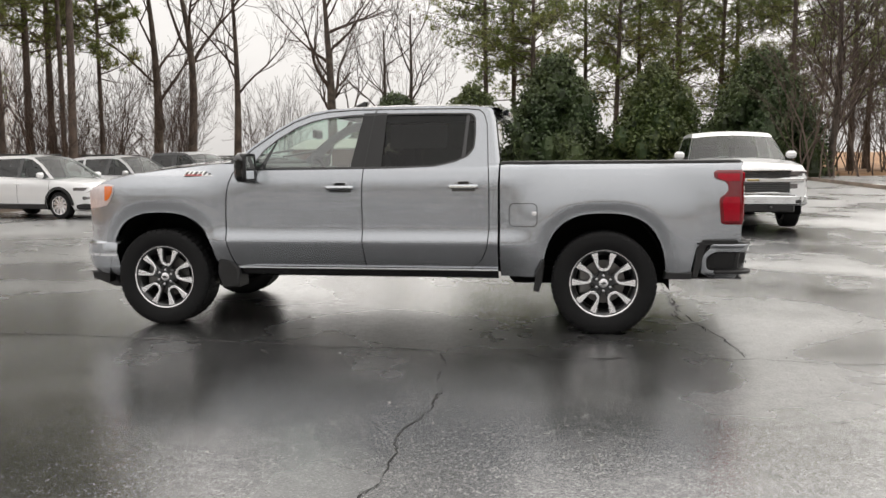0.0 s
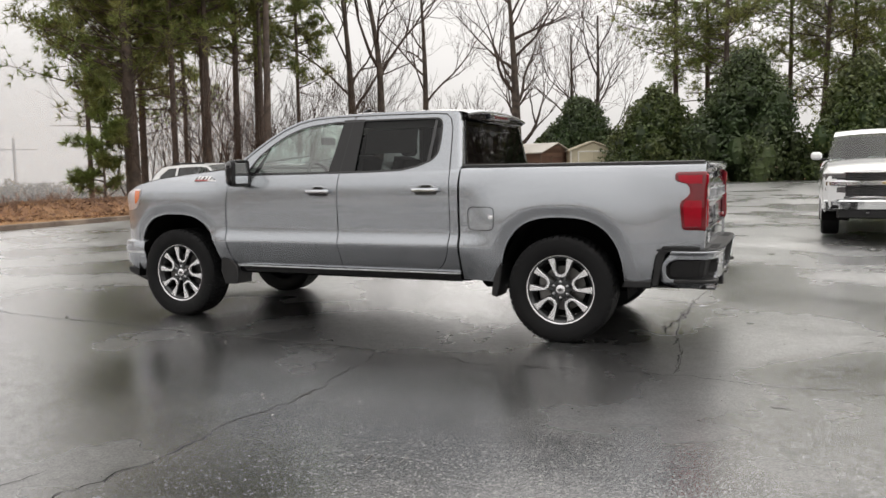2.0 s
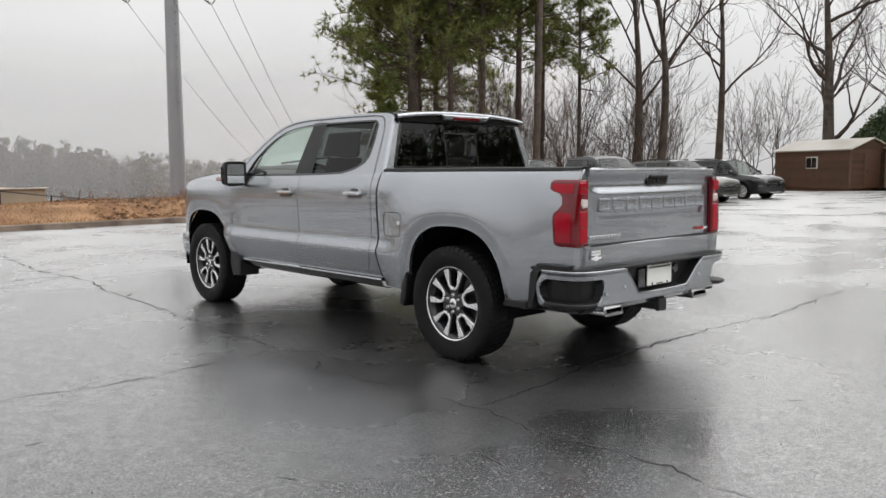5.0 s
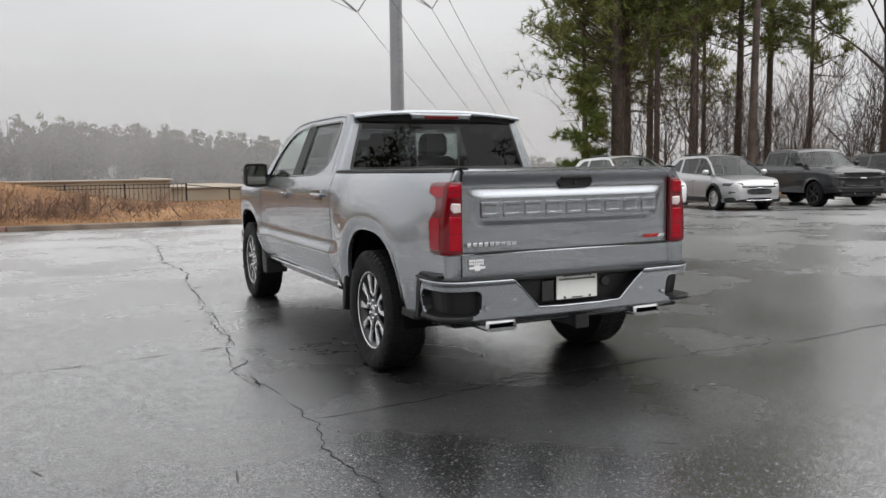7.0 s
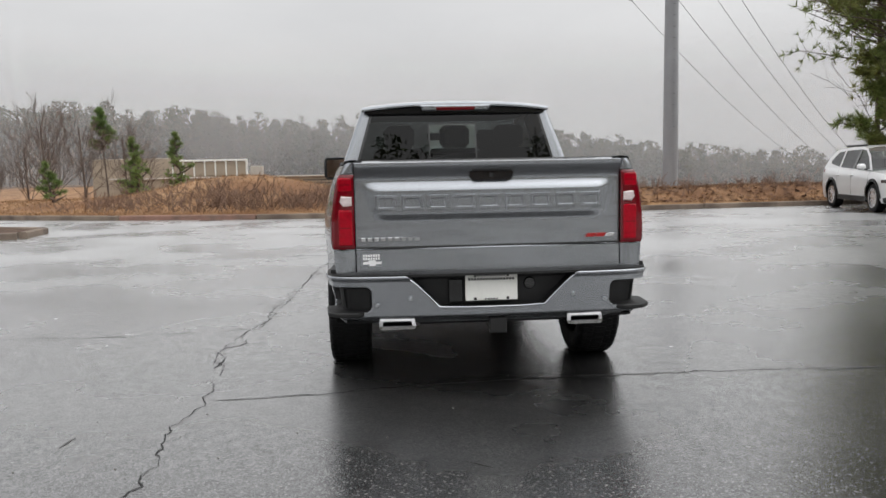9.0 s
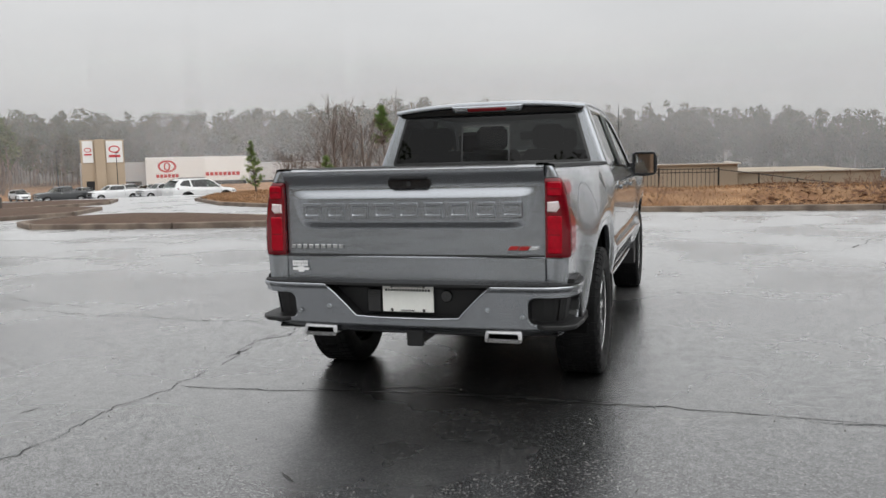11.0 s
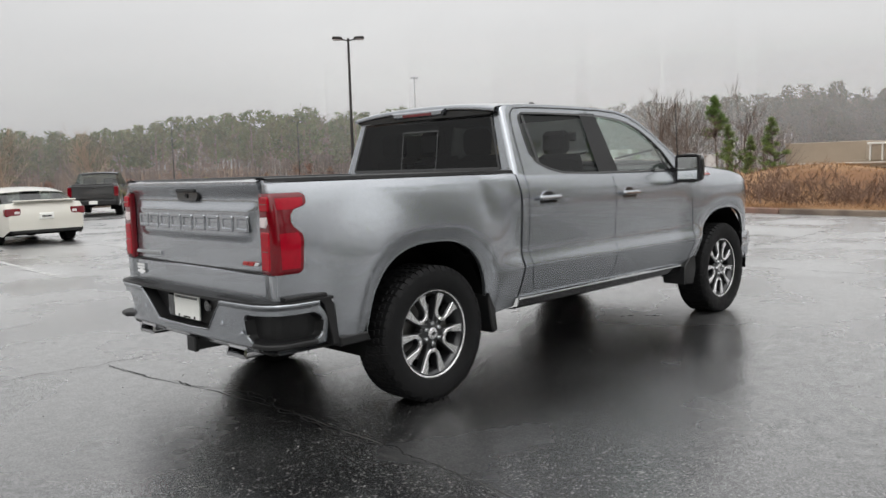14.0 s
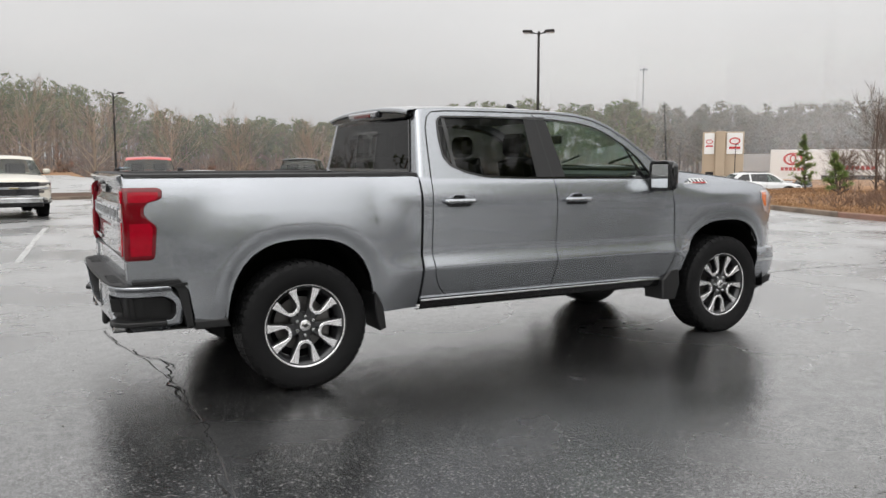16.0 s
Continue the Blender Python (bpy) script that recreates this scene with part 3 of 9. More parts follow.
def belt_z(x):
    return lerp_table([(-1.3, 1.325), (0.0, 1.335), (1.1, 1.35)], x)


def hood_z(x):
    return lerp_table([(-2.75, 1.10), (-2.55, 1.19), (-2.4, 1.255), (-2.12, 1.315), (-1.76, 1.36), (-1.35, 1.395), (-1.0, 1.41)], x)


for s in (-1, 1):
    # front wing
    xs = dense(-2.62, -1.275, (-AX,))

    def wing_shift(x, z):
        return smooth01((x + 1.42) / 0.145) * (lerp_table(DOOR_F, z) - 0.006 - (-1.275)) if x > -1.42 else 0.0
    wing = panel("front_wing", s, xs, lambda x: low_z(x, 0.45 if x > -1.9 else 0.66), lambda x: hood_z(x) - 0.012, ROWS, M_PAINT, truck, wing_shift)
    # doors
    xs, sh = between(off(DOOR_F, 0.004), off(DOOR_B, -0.004), 24)
    front_door = panel("front_door", s, xs, lambda x: 0.515, belt_z, DOOR_ROWS, M_PAINT, truck, sh)
    xs, sh = between(off(DOOR_B, 0.004), off(DOOR_R, -0.004), 22)
    rear_door = panel("rear_door", s, xs, lambda x: 0.515, belt_z, DOOR_ROWS, M_PAINT, truck, sh)
    xs, sh = between(off(DOOR_R, 0.004), [(0.4, 1.026), (1.2, 1.026), (1.5, 1.04)], 8)
    panel("cab_corner", s, xs, lambda x: 0.515, lambda x: belt_z(x) + 0.01, DOOR_ROWS, M_PAINT, truck, sh)
    # bed side
    bed_side = panel("bed_side", s, sorted(dense(1.046, 2.925, (AX,)) + [2.54, 2.585, 2.64]), lambda x: low_z(x, lerp_table([(2.54, 0.455), (2.585, 0.70), (2.64, 0.745), (2.925, 0.745)], x)), lambda x: 1.378 - 0.022 * smooth01((1.13 - x) / 0.08), BED_ROWS, M_PAINT, truck)
    # rocker with bright strip
    sp = Soup()
    prof = [(0.505, 0.918), (0.495, 0.925), (0.45, 0.905), (0.432, 0.87), (0.425, 0.80)]
    sp.grid([[(x, s * y, z) for z, y in prof] for x in (-1.3, -0.6, 0.0, 0.6, 1.03)], flip=s > 0)
    part("rocker_panel", sp, M_GLOSSBLACK, truck)
    sp = Soup().box(-1.21, 1.03, *sorted((s * 0.915, s * 0.936)), 0.497, 0.512, 0.004)
    part("rocker_strip", sp, M_CHROME, truck, "thin bright chrome strip")
    # wheel liners and flaps
    for cx in (-AX, AX):
        arc = [(cx + (ARCH_W + 0.03) * math.cos(a), 0.36 + (ARCH_H + 0.08) * math.sin(a)) for a in np.linspace(0, math.pi, 22)]
        sp = Soup().grid([[(x, s * y, z) for y in (0.955 if cx < 0 else 0.925, 0.9, 0.52)] for x, z in arc])
        inner = [(x, s * 0.52, z) for x, z in arc]
        sp.add(inner, [tuple(range(len(inner)))])
        part("wheel_liner", sp, M_LINER, truck)
    flap = [(1.39, 0.60), (1.335, 0.50), (1.315, 0.35), (1.36, 0.335), (1.385, 0.42), (1.40, 0.56)]
    part("mud_flap", Soup().prism(flap, 1, s * 0.74, s * 0.985, 0.008), M_BLACK, truck)
    flap = [(-1.37, 0.575), (-1.30, 0.60), (-1.185, 0.495), (-1.19, 0.335), (-1.335, 0.325), (-1.38, 0.45)]
    part("mud_flap", Soup().prism(flap, 1, s * 0.74, s * 0.965, 0.012), M_BLACK, truck)
    # door handles
    for x0, z0, door in ((-0.28, 1.182, front_door), (0.75, 1.19, rear_door)):
        y0 = body_y(x0, z0)
        cup = rounded([(x0 - 0.075, z0 - 0.052), (x0 + 0.075, z0 - 0.052), (x0 + 0.085, z0 + 0.02), (x0 + 0.05, z0 + 0.045), (x0 - 0.05, z0 + 0.045), (x0 - 0.085, z0 + 0.02)], 0.03)
        hb = part("handle_cup", Soup().prism(cup, 1, s * (y0 - 0.02), s * (y0 + 0.003), 0.002), M_PAINT, door)
        # black plate proud of the skin, painting the shade in the cup
        part("cup_shadow", Soup().prism(rounded([(x0 - 0.05, z0 + 0.012), (x0 + 0.05, z0 + 0.012), (x0 + 0.04, z0 + 0.043), (x0 - 0.04, z0 + 0.043)], 0.015), 1, s * (y0 - 0.02), s * (y0 + 0.006), 0.002), M_GLOSSBLACK, door)
        bar = rounded([(x0 - 0.125, z0 - 0.018), (x0 + 0.125, z0 - 0.018), (x0 + 0.125, z0 + 0.016), (x0 - 0.125, z0 + 0.016)], 0.017)
        part("door_handle", Soup().prism(bar, 1, s * (y0 + 0.010), s * (y0 + 0.038), 0.011), M_PAINT, door, "grey painted pull handle")
        part("handle_inlay", Soup().prism(rounded([(x0 - 0.11, z0 - 0.012), (x0 + 0.11, z0 - 0.012), (x0 + 0.11, z0 + 0.004), (x0 - 0.11, z0 + 0.004)], 0.006), 1, s * (y0 + 0.034), s * (y0 + 0.0395), 0.002), M_CHROME, door)
        # a second raised black plate, for the shade below the pull
        part("recess_shade", Soup().prism(rounded([(x0 - 0.095, z0 - 0.04), (x0 + 0.095, z0 - 0.04), (x0 + 0.095, z0 - 0.012), (x0 - 0.095, z0 - 0.012)], 0.013), 1, s * (y0 - 0.02), s * (y0 + 0.0045), 0.002), M_GLOSSBLACK, door)
    # bed rail cap, black
    sp = Soup()
    prof = [(0.900, 1.368), (0.895, 1.386), (0.86, 1.392), (0.80, 1.390), (0.785, 1.37), (0.785, 1.30)]
    sp.grid([[(x, s * (y + (body_y(x, 1.368) - 0.893)), z) for y, z in prof] for x in np.linspace(1.06, 2.92, 14)], flip=s < 0)
    part("bed_rail_cap", sp, M_BLACK, truck)
    # badge on the wing: a slanted white plate with red and dark bars
    mrot = Matrix.Translation((-1.52, s * (body_y(-1.52, 1.305) + 0.002), 1.305)) @ Euler((s * radians(-38) * -1 if s < 0 else radians(38), 0, 0)).to_matrix().to_4x4()
    sp = Soup()
    for k, (x0, x1, z0, z1) in enumerate(((-0.135, 0.125, -0.026, 0.026),)):
        sp.prism([(x0 - 0.01, z0), (x1 - 0.01, z0), (x1 + 0.01, z1), (x0 + 0.01, z1)], 1, -0.002, 0.002, m=mrot)
    part("wing_badge", sp, M_WHITEDECAL, wing, "white badge with red and grey bars")
    for x0, x1 in ((-0.125, -0.105), (-0.085, -0.07), (-0.045, -0.02), (0.0, 0.015), (0.04, 0.06), (0.085, 0.105)):
        part("badge_bar", Soup().prism([(x0 - 0.008, -0.018), (x1 - 0.008, -0.018), (x1 + 0.008, 0.018), (x0 + 0.008, 0.018)], 1, -0.004, 0.0042, m=mrot), M_INK, wing)
    part("badge_stripe", Soup().prism([(-0.13, -0.025), (0.02, -0.025), (0.024, -0.012), (-0.126, -0.012)], 1, -0.004, 0.0046, m=mrot), M_REDDECAL, wing)

# fuel flap, driver's side
fl = rounded([(1.115, 0.865), (1.345, 0.865), (1.345, 1.055), (1.115, 1.055)], 0.05, 6)
rim = band(fl, 0.006)


def on_bed(x, z, d=0.0):
    return (x, -(body_y(x, z) + d), z)


fs = flat_ring(fl, [rim], lambda a, b: on_bed(a, b, 0.0022))
part("fuel_flap_gap", fs, M_INK, truck)
part("fuel_flap_latch", Soup().prism(rounded([(1.30, 0.955), (1.338, 0.955), (1.338, 0.985), (1.30, 0.985)], 0.01), 1, -body_y(1.32, 0.97) - 0.006, -body_y(1.32, 0.97) + 0.01, 0.003), M_ALLOY, truck)


# greenhouse
def cab_y(z):
    return 0.93 - (z - 1.335) * 0.365


SIDE = [(-1.19, 1.335), (-1.205, 1.42), (-1.05, 1.545), (-0.88, 1.665), (-0.72, 1.755), (-0.58, 1.808), (-0.4, 1.838), (0.0, 1.852), (0.4, 1.854), (0.75, 1.848),
        (0.90, 1.838), (0.945, 1.80), (0.959, 1.70), (0.981, 1.55), (1.0, 1.40), (1.008, 1.345), (0.9, 1.34)]
DLO = rounded([(-1.085, 1.338), (-0.965, 1.50), (-0.84, 1.60), (-0.7, 1.685), (-0.56, 1.74), (-0.42, 1.768), (-0.2, 1.788), (0.1, 1.795), (0.5, 1.795), (0.795, 1.79), (0.832, 1.755), (0.838, 1.62), (0.828, 1.50),
               (0.78, 1.435), (0.66, 1.385), (0.5, 1.352), (0.2, 1.341), (-0.4, 1.338)], 0.02, 2)
PILLAR = [(-0.205, 1.335), (0.06, 1.338), (0.085, 1.80), (-0.115, 1.80)]
WIN_F = [(-1.06, 1.35), (-0.955, 1.49), (-0.83, 1.59), (-0.69, 1.675), (-0.55, 1.728), (-0.41, 1.755), (-0.08, 1.778), (-0.15, 1.352)]
WIN_R = [(0.01, 1.352), (0.03, 1.783), (0.5, 1.783), (0.785, 1.778), (0.818, 1.75), (0.824, 1.62), (0.814, 1.505), (0.77, 1.445), (0.655, 1.398), (0.5, 1.366), (0.2, 1.354)]
for s in (-1, 1):
    def lift(a, b, d=0.0):
        return (a, s * (cab_y(b) + d), b)
    part("cab_side_frame", flat_ring(SIDE, [DLO], lift), M_PAINT, truck, smooth=0)
    part("window_reveal", Soup().grid([[lift(a, b, d) for a, b in DLO] for d in (0.0, -0.03)], wrap=True), M_GLOSSBLACK, truck)
    ring = band(DLO, 0.013)
    trim = flat_ring(DLO, [ring], lambda a, b: lift(a, b, 0.004))
    part("window_trim", trim, M_GLOSSBLACK, truck, smooth=0)
    part("door_pillar", Soup().add([lift(a, b, 0.0025) for a, b in PILLAR], [(0, 1, 2, 3)]), M_BLACK, truck, smooth=0)
    part("front_side_window", Soup().add([lift(a, b, -0.012) for a, b in WIN_F[::s]], [tuple(range(len(WIN_F)))]), G_CLEAR, truck, "clear green-tinted glass", smooth=0)
    part("rear_side_window", Soup().add([lift(a, b, -0.012) for a, b in WIN_R[::s]], [tuple(range(len(WIN_R)))]), G_TINT, truck, "dark privacy glass", smooth=0)
    part("quarter_divider", Soup().add([lift(a, b, -0.008) for a, b in ((-1.0, 1.345), (-0.955, 1.345), (-0.85, 1.575), (-0.87, 1.565))], [(0, 1, 2, 3)]), M_GLOSSBLACK, truck, smooth=0)
    part("rear_divider", Soup().add([lift(a, b, -0.008) for a, b in ((0.725, 1.42), (0.755, 1.435), (0.785, 1.783), (0.755, 1.783))], [(0, 1, 2, 3)]), M_GLOSSBLACK, truck, smooth=0)
    # the gap line round the doors' upper frames
    for name, pts in (("front_door_gap", [(-0.085, 1.34), (-0.02, 1.80), (0.0, 1.83)]), ("rear_door_gap", [(0.945, 1.35), (0.935, 1.55), (0.925, 1.70), (0.90, 1.78), (0.86, 1.815), (0.75, 1.826), (0.3, 1.831), (-0.2, 1.829), (-0.42, 1.816), (-0.58, 1.785), (-0.72, 1.731), (-0.88, 1.64), (-1.05, 1.52), (-1.16, 1.425)])):
        sp = Soup()
        side_a, side_b = [], []
        for i, (a, b) in enumerate(pts):
            (c, d), (e, f) = pts[max(0, i - 1)], pts[min(len(pts) - 1, i + 1)]
            k = 0.0032 / math.hypot(e - c, f - d)
            side_a.append(lift(a - (f - d) * k, b + (e - c) * k, 0.0052))
            side_b.append(lift(a + (f - d) * k, b - (e - c) * k, 0.0052))
        sp.grid([side_a, side_b])
        part(name, sp, M_INK, truck, smooth=0)

part("window_sticker", Soup().add([(a, -(cab_y(b) - 0.022), b) for a, b in ((0.12, 1.50), (0.60, 1.50), (0.60, 1.70), (0.12, 1.70))], [(0, 1, 2, 3)]), material("pale_paper_sticker", (0.16, 0.16, 0.15), 0.7), truck, "pale paper sticker behind tinted glass", smooth=0)
# roof skin over the rails
ROOFX = [-0.58, -0.5, -0.4, -0.25, 0.0, 0.3, 0.6, 0.8, 0.93, 0.985, 1.015, 1.035]


def rail_z(x):
    return lerp_table([(-0.58, 1.808), (-0.4, 1.838), (0.0, 1.852), (0.4, 1.854), (0.75, 1.848), (0.93, 1.836), (1.0, 1.829), (1.035, 1.822)], x)


sp = Soup()
rows = []
for x in ROOFX:
    zr = rail_z(x)
    ye = cab_y(zr)
    row = []
    for t in np.linspace(-1, 1, 25):
        a = abs(t)
        z = zr + 0.044 * (1 - a ** 2.6) * (0.8 + 0.2 * smooth01((x + 0.6) / 0.4)) - (0.006 if 0.25 < a < 0.32 else 0.0)
        row.append((x, ye * t, z))
    rows.append(row)
for dx, dz in ((0.009, -0.006), (0.012, -0.016), (0.011, -0.03), (-0.02, -0.034)):
    rows.append([(x + dx, y, z + dz) for x, y, z in rows[len(ROOFX) - 1]])
sp.grid(rows, flip=True)
roof = part("roof", sp, M_PAINT, truck, smooth=50)
# rear roof lip and high brake lamp
part("roof_lip", Soup().prism([(-0.70, 1.768), (0.70, 1.768), (0.735, 1.79), (0.6, 1.812), (0.3, 1.83), (-0.3, 1.83), (-0.6, 1.812), (-0.735, 1.79)], 0, 0.95, 1.036, 0.008), M_GLOSSBLACK, truck)
part("roof_fin", Soup().prism([(-0.48, 1.872), (-0.27, 1.876), (-0.275, 1.955), (-0.30, 1.958), (-0.40, 1.915)], 1, -0.022, 0.022, 0.012), M_GLOSSBLACK, roof, "gloss black roof aerial fin")
brake = part("brake_lamp", Soup().prism([(-0.26, 1.792), (0.26, 1.792), (0.29, 1.842), (-0.29, 1.842)], 0, 0.99, 1.066, 0.012), M_PAINT, truck, "high brake lamp")
part("lamp_lens", Soup().prism([(-0.15, 1.797), (0.15, 1.797), (0.16, 1.824), (-0.16, 1.824)], 0, 1.04, 1.071, 0.004), M_DARKRED, brake, "dark red lens")

# cab back with the rear window
BACK = [(-0.88, 1.0), (0.88, 1.0), (0.886, 1.345), (0.7195, 1.80), (-0.7195, 1.80), (-0.886, 1.345)]
RWIN = rounded([(-0.80, 1.39), (0.80, 1.39), (0.688, 1.775), (-0.688, 1.775)], 0.03)


def on_back(y, z, d=0.0):
    return (lerp_table([(1.0, 1.045), (1.35, 1.045), (1.80, 0.985)], z) + d, y, z)


for s in (-1, 1):
    rows = []
    for z in np.linspace(1.335, 1.835, 14):
        xb, xs_, yc = on_back(0, min(z, 1.8))[0], lerp_table([(1.345, 1.008), (1.40, 1.0), (1.55, 0.981), (1.70, 0.959), (1.80, 0.945), (1.84, 0.90)], z), cab_y(z)
        rows.append([(xs_, s * yc, z), (xs_ + (xb - xs_) * 0.5, s * (yc - 0.004), z), (xs_ + (xb - xs_) * 0.85, s * (yc - 0.015), z), (xb, s * (yc - 0.032), z), (xb, s * (yc - 0.046), z)])
    part("cab_corner_pillar", Soup().grid(rows, flip=s < 0), M_PAINT, truck, smooth=70)
part("cab_back", flat_ring(BACK, [RWIN], on_back), M_PAINT, truck, smooth=0)
SL = [(-0.22, 1.40), (0.17, 1.40), (0.17, 1.695), (-0.22, 1.695)]
part("rear_window", outward(flat_ring(RWIN, [SL], lambda a, b: on_back(a, b, 0.004)), (0, 0, 1.5)), G_REAR, truck, "dark tinted rear glass", smooth=0)
part("sliding_pane", Soup().add([on_back(y, z, 0.004) for y, z in SL], [(0, 1, 2, 3)]), G_SLIDE, truck, "paler tinted sliding pane", smooth=0)
part("rear_window_seal", flat_ring(RWIN, [band(RWIN, 0.02)], lambda a, b: on_back(a, b, 0.007)), M_GLOSSBLACK, truck, smooth=0)
part("sliding_pane_frame", flat_ring(SL, [band(SL, 0.012)], lambda a, b: on_back(a, b, 0.0075)), M_GLOSSBLACK, truck, smooth=0)

# windscreen, hood, nose
sp = Soup()
rows = []
for x, z, y in ((-1.22, 1.42, 0.90), (-1.05, 1.545, 0.85), (-0.88, 1.665, 0.805), (-0.72, 1.755, 0.772), (-0.58, 1.812, 0.752)):
    rows.append([(x - 0.16 * (1 - t * t), y * t * 0.985, z + 0.03 * (1 - t * t)) for t in np.linspace(-1, 1, 13)])
sp.grid(rows, flip=True)
part("windscreen", outward(sp, (0, 0, 1.3)), G_CLEAR, truck, "clear windscreen glass")
sp = Soup()
rows = []
for x in (-2.66, -2.6, -2.5, -2.4, -2.3, -2.1, -1.8, -1.5, -1.25):
    zh = hood_z(x)
    ye = body_y(max(x, -2.62), zh) - 0.006
    row = []
    for t in np.linspace(-1, 1, 27):
        a = abs(t)
        bulge = 0.03 * (1 - a ** 3) + 0.012 * smooth01((0.62 - a) / 0.08)
        row.append((x - 0.14 * (1 - a * a) * smooth01((-2.2 - x) / 0.4), ye * t, zh + bulge * smooth01((x + 2.75) / 0.3)))
    rows.append(row)
sp.grid(rows, flip=True)
part("hood", sp, M_PAINT, truck, smooth=50)
part("wiper_cowl", Soup().box(-1.3, -1.14, -0.8, 0.8, 1.38, 1.425, 0.015), M_BLACK, truck)
for y in (-0.45, 0.25):
    part("wiper", Soup().tube([(-1.2, y, 1.455), (-1.02, y + 0.5, 1.52)], 0.011, 6), M_BLACK, truck)
# front fascia: stacked grille bars behind lamps and bumper
part("grille", Soup().prism([(-2.60, 0.72), (-2.70, 0.75), (-2.74, 1.0), (-2.68, 1.12), (-2.58, 1.14)], 1, -0.62, 0.62, 0.02), M_GLOSSBLACK, truck)
for z in (0.82, 0.95, 1.07):
    part("grille_bar", Soup().box(-2.76, -2.7, -0.6, 0.6, z - 0.018, z + 0.018, 0.008), M_CHROME, truck)
sp = Soup()
rows = []
for t in np.linspace(-1, 1, 41):
    a = abs(t)
    th = a * math.pi / 2
    y = math.copysign(0.955 * math.sin(th) ** 0.72, t)
    x = -2.30 - 0.49 * math.cos(th) ** 0.62
    rows.append([(x + d, y * (1 - e), z) for z, d, e in ((0.72, 0.05, 0.02), (0.70, 0.0, 0.0), (0.62, -0.01, 0.0), (0.605, 0.0, 0.0), (0.50, 0.02, 0.0), (0.44, 0.07, 0.01), (0.41, 0.16, 0.05))])
sp.grid(rows, flip=False)
part("front_bumper", sp, M_PAINT, truck, smooth=50)
part("bumper_strip", Soup().grid([[(p[0] - 0.006, p[1] * 1.004, z) for z in (0.59, 0.612)] for p in [r[3] for r in rows]]), M_CHROME, truck)
part("air_dam", Soup().prism([(-2.62, 0.44), (-2.38, 0.44), (-2.34, 0.31), (-2.40, 0.31), (-2.60, 0.38)], 1, -0.86, 0.86, 0.01), M_BLACK, truck)
for s in (-1, 1):
    sp = Soup()
    cols = [[(x, s * (body_y(x, z) + 0.004) * 1.0, z) for z in np.linspace(lo, hi, 8)] for x, lo, hi in
            [(-2.62, 1.0, 1.15), (-2.56, 1.005, 1.18), (-2.5, 1.012, 1.2), (-2.44, 1.02, 1.215), (-2.39, 1.03, 1.218), (-2.34, 1.07, 1.214), (-2.30, 1.15, 1.21)]]
    sp.grid(cols, flip=s < 0)
    lamp = part("headlamp", sp, M_CLEARLENS, truck, "clear headlamp with amber corner")
    sp = Soup()
    cols = [[(x, s * (body_y(x, z) + 0.007), z) for z in np.linspace(lo, hi, 6)] for x, lo, hi in [(-2.405, 1.075, 1.20), (-2.375, 1.075, 1.20), (-2.345, 1.10, 1.20), (-2.315, 1.15, 1.198)]]
    sp.grid(cols, flip=s < 0)
    part("amber_marker", sp, M_AMBER, lamp, "amber side marker")
    # mirror
    yc = s * 1.07
    sp = Soup()
    rows = []
    for k, (dy, w, h, xo) in enumerate(((0.0, 0.035, 0.10, 0.01), (0.02, 0.046, 0.118, 0.0), (0.10, 0.054, 0.125, -0.004), (0.17, 0.052, 0.12, 0.0), (0.225, 0.042, 0.10, 0.008), (0.24, 0.02, 0.07, 0.012))):
        y = s * (0.955 + dy)
        rows.append([(-1.075 + xo + w * math.copysign(abs(math.cos(a)) ** 0.5, math.cos(a)), y, 1.352 + h * math.copysign(abs(math.sin(a)) ** 0.5, math.sin(a))) for a in np.linspace(0, 2 * math.pi, 24, endpoint=False)])
    sp.grid(rows, wrap=True, flip=s < 0)
    sp.f += [tuple(range(24)), tuple(range(5 * 24, 6 * 24))]
    sp.mi += [0, 0]
    mirror = part("door_mirror", sp, M_GLOSSBLACK, truck, "gloss black door mirror", smooth=50)
    part("mirror_glass", Soup().box(-1.024, -1.013, *sorted((s * 0.982, s * 1.166)), 1.258, 1.448, 0.003), G_MIRROR, mirror)
    rim_ = rounded([(s * 0.963, 1.238), (s * 1.185, 1.238), (s * 1.185, 1.468), (s * 0.963, 1.468)], 0.04)
    lipm = Soup().grid([[(-1.06, a, b) for a, b in rim_], [(-1.008, a, b) for a, b in rim_], [(-1.008, a, b) for a, b in band(rim_, 0.016)], [(-1.03, a, b) for a, b in band(rim_, 0.016)]], wrap=True)
    part("mirror_rim", lipm, M_BLACK, mirror, smooth=30)
    part("mirror_stalk", Soup().prism([(-1.14, 1.36), (-1.0, 1.36), (-1.03, 1.235), (-1.13, 1.245)], 1, s * 0.90, s * 1.0, 0.02), M_GLOSSBLACK, mirror)

# hidden dark core, cabin and seats
part("inner_body", Soup().box(-1.22, 1.0, -0.84, 0.84, 0.5, 0.9, 0.02).box(-2.5, -1.2, -0.48, 0.48, 0.55, 1.22, 0.02), M_LINER, truck)
for s in (-1, 1):
    part("door_card", Soup().box(-1.22, 1.0, *sorted((s * 0.84, s * 0.885)), 0.9, 1.33), M_CABIN, truck)
part("dashboard", Soup().prism([(-1.25, 0.9), (-0.72, 0.9), (-0.70, 1.2), (-0.82, 1.36), (-1.25, 1.40)], 1, -0.82, 0.82, 0.03), M_CABIN, truck)
sp = Soup()
ring = [(-0.60 - 0.07 * math.sin(a), -0.40 + 0.19 * math.cos(a), 1.27 + 0.17 * math.sin(a)) for a in np.linspace(0, 2 * math.pi, 25)]
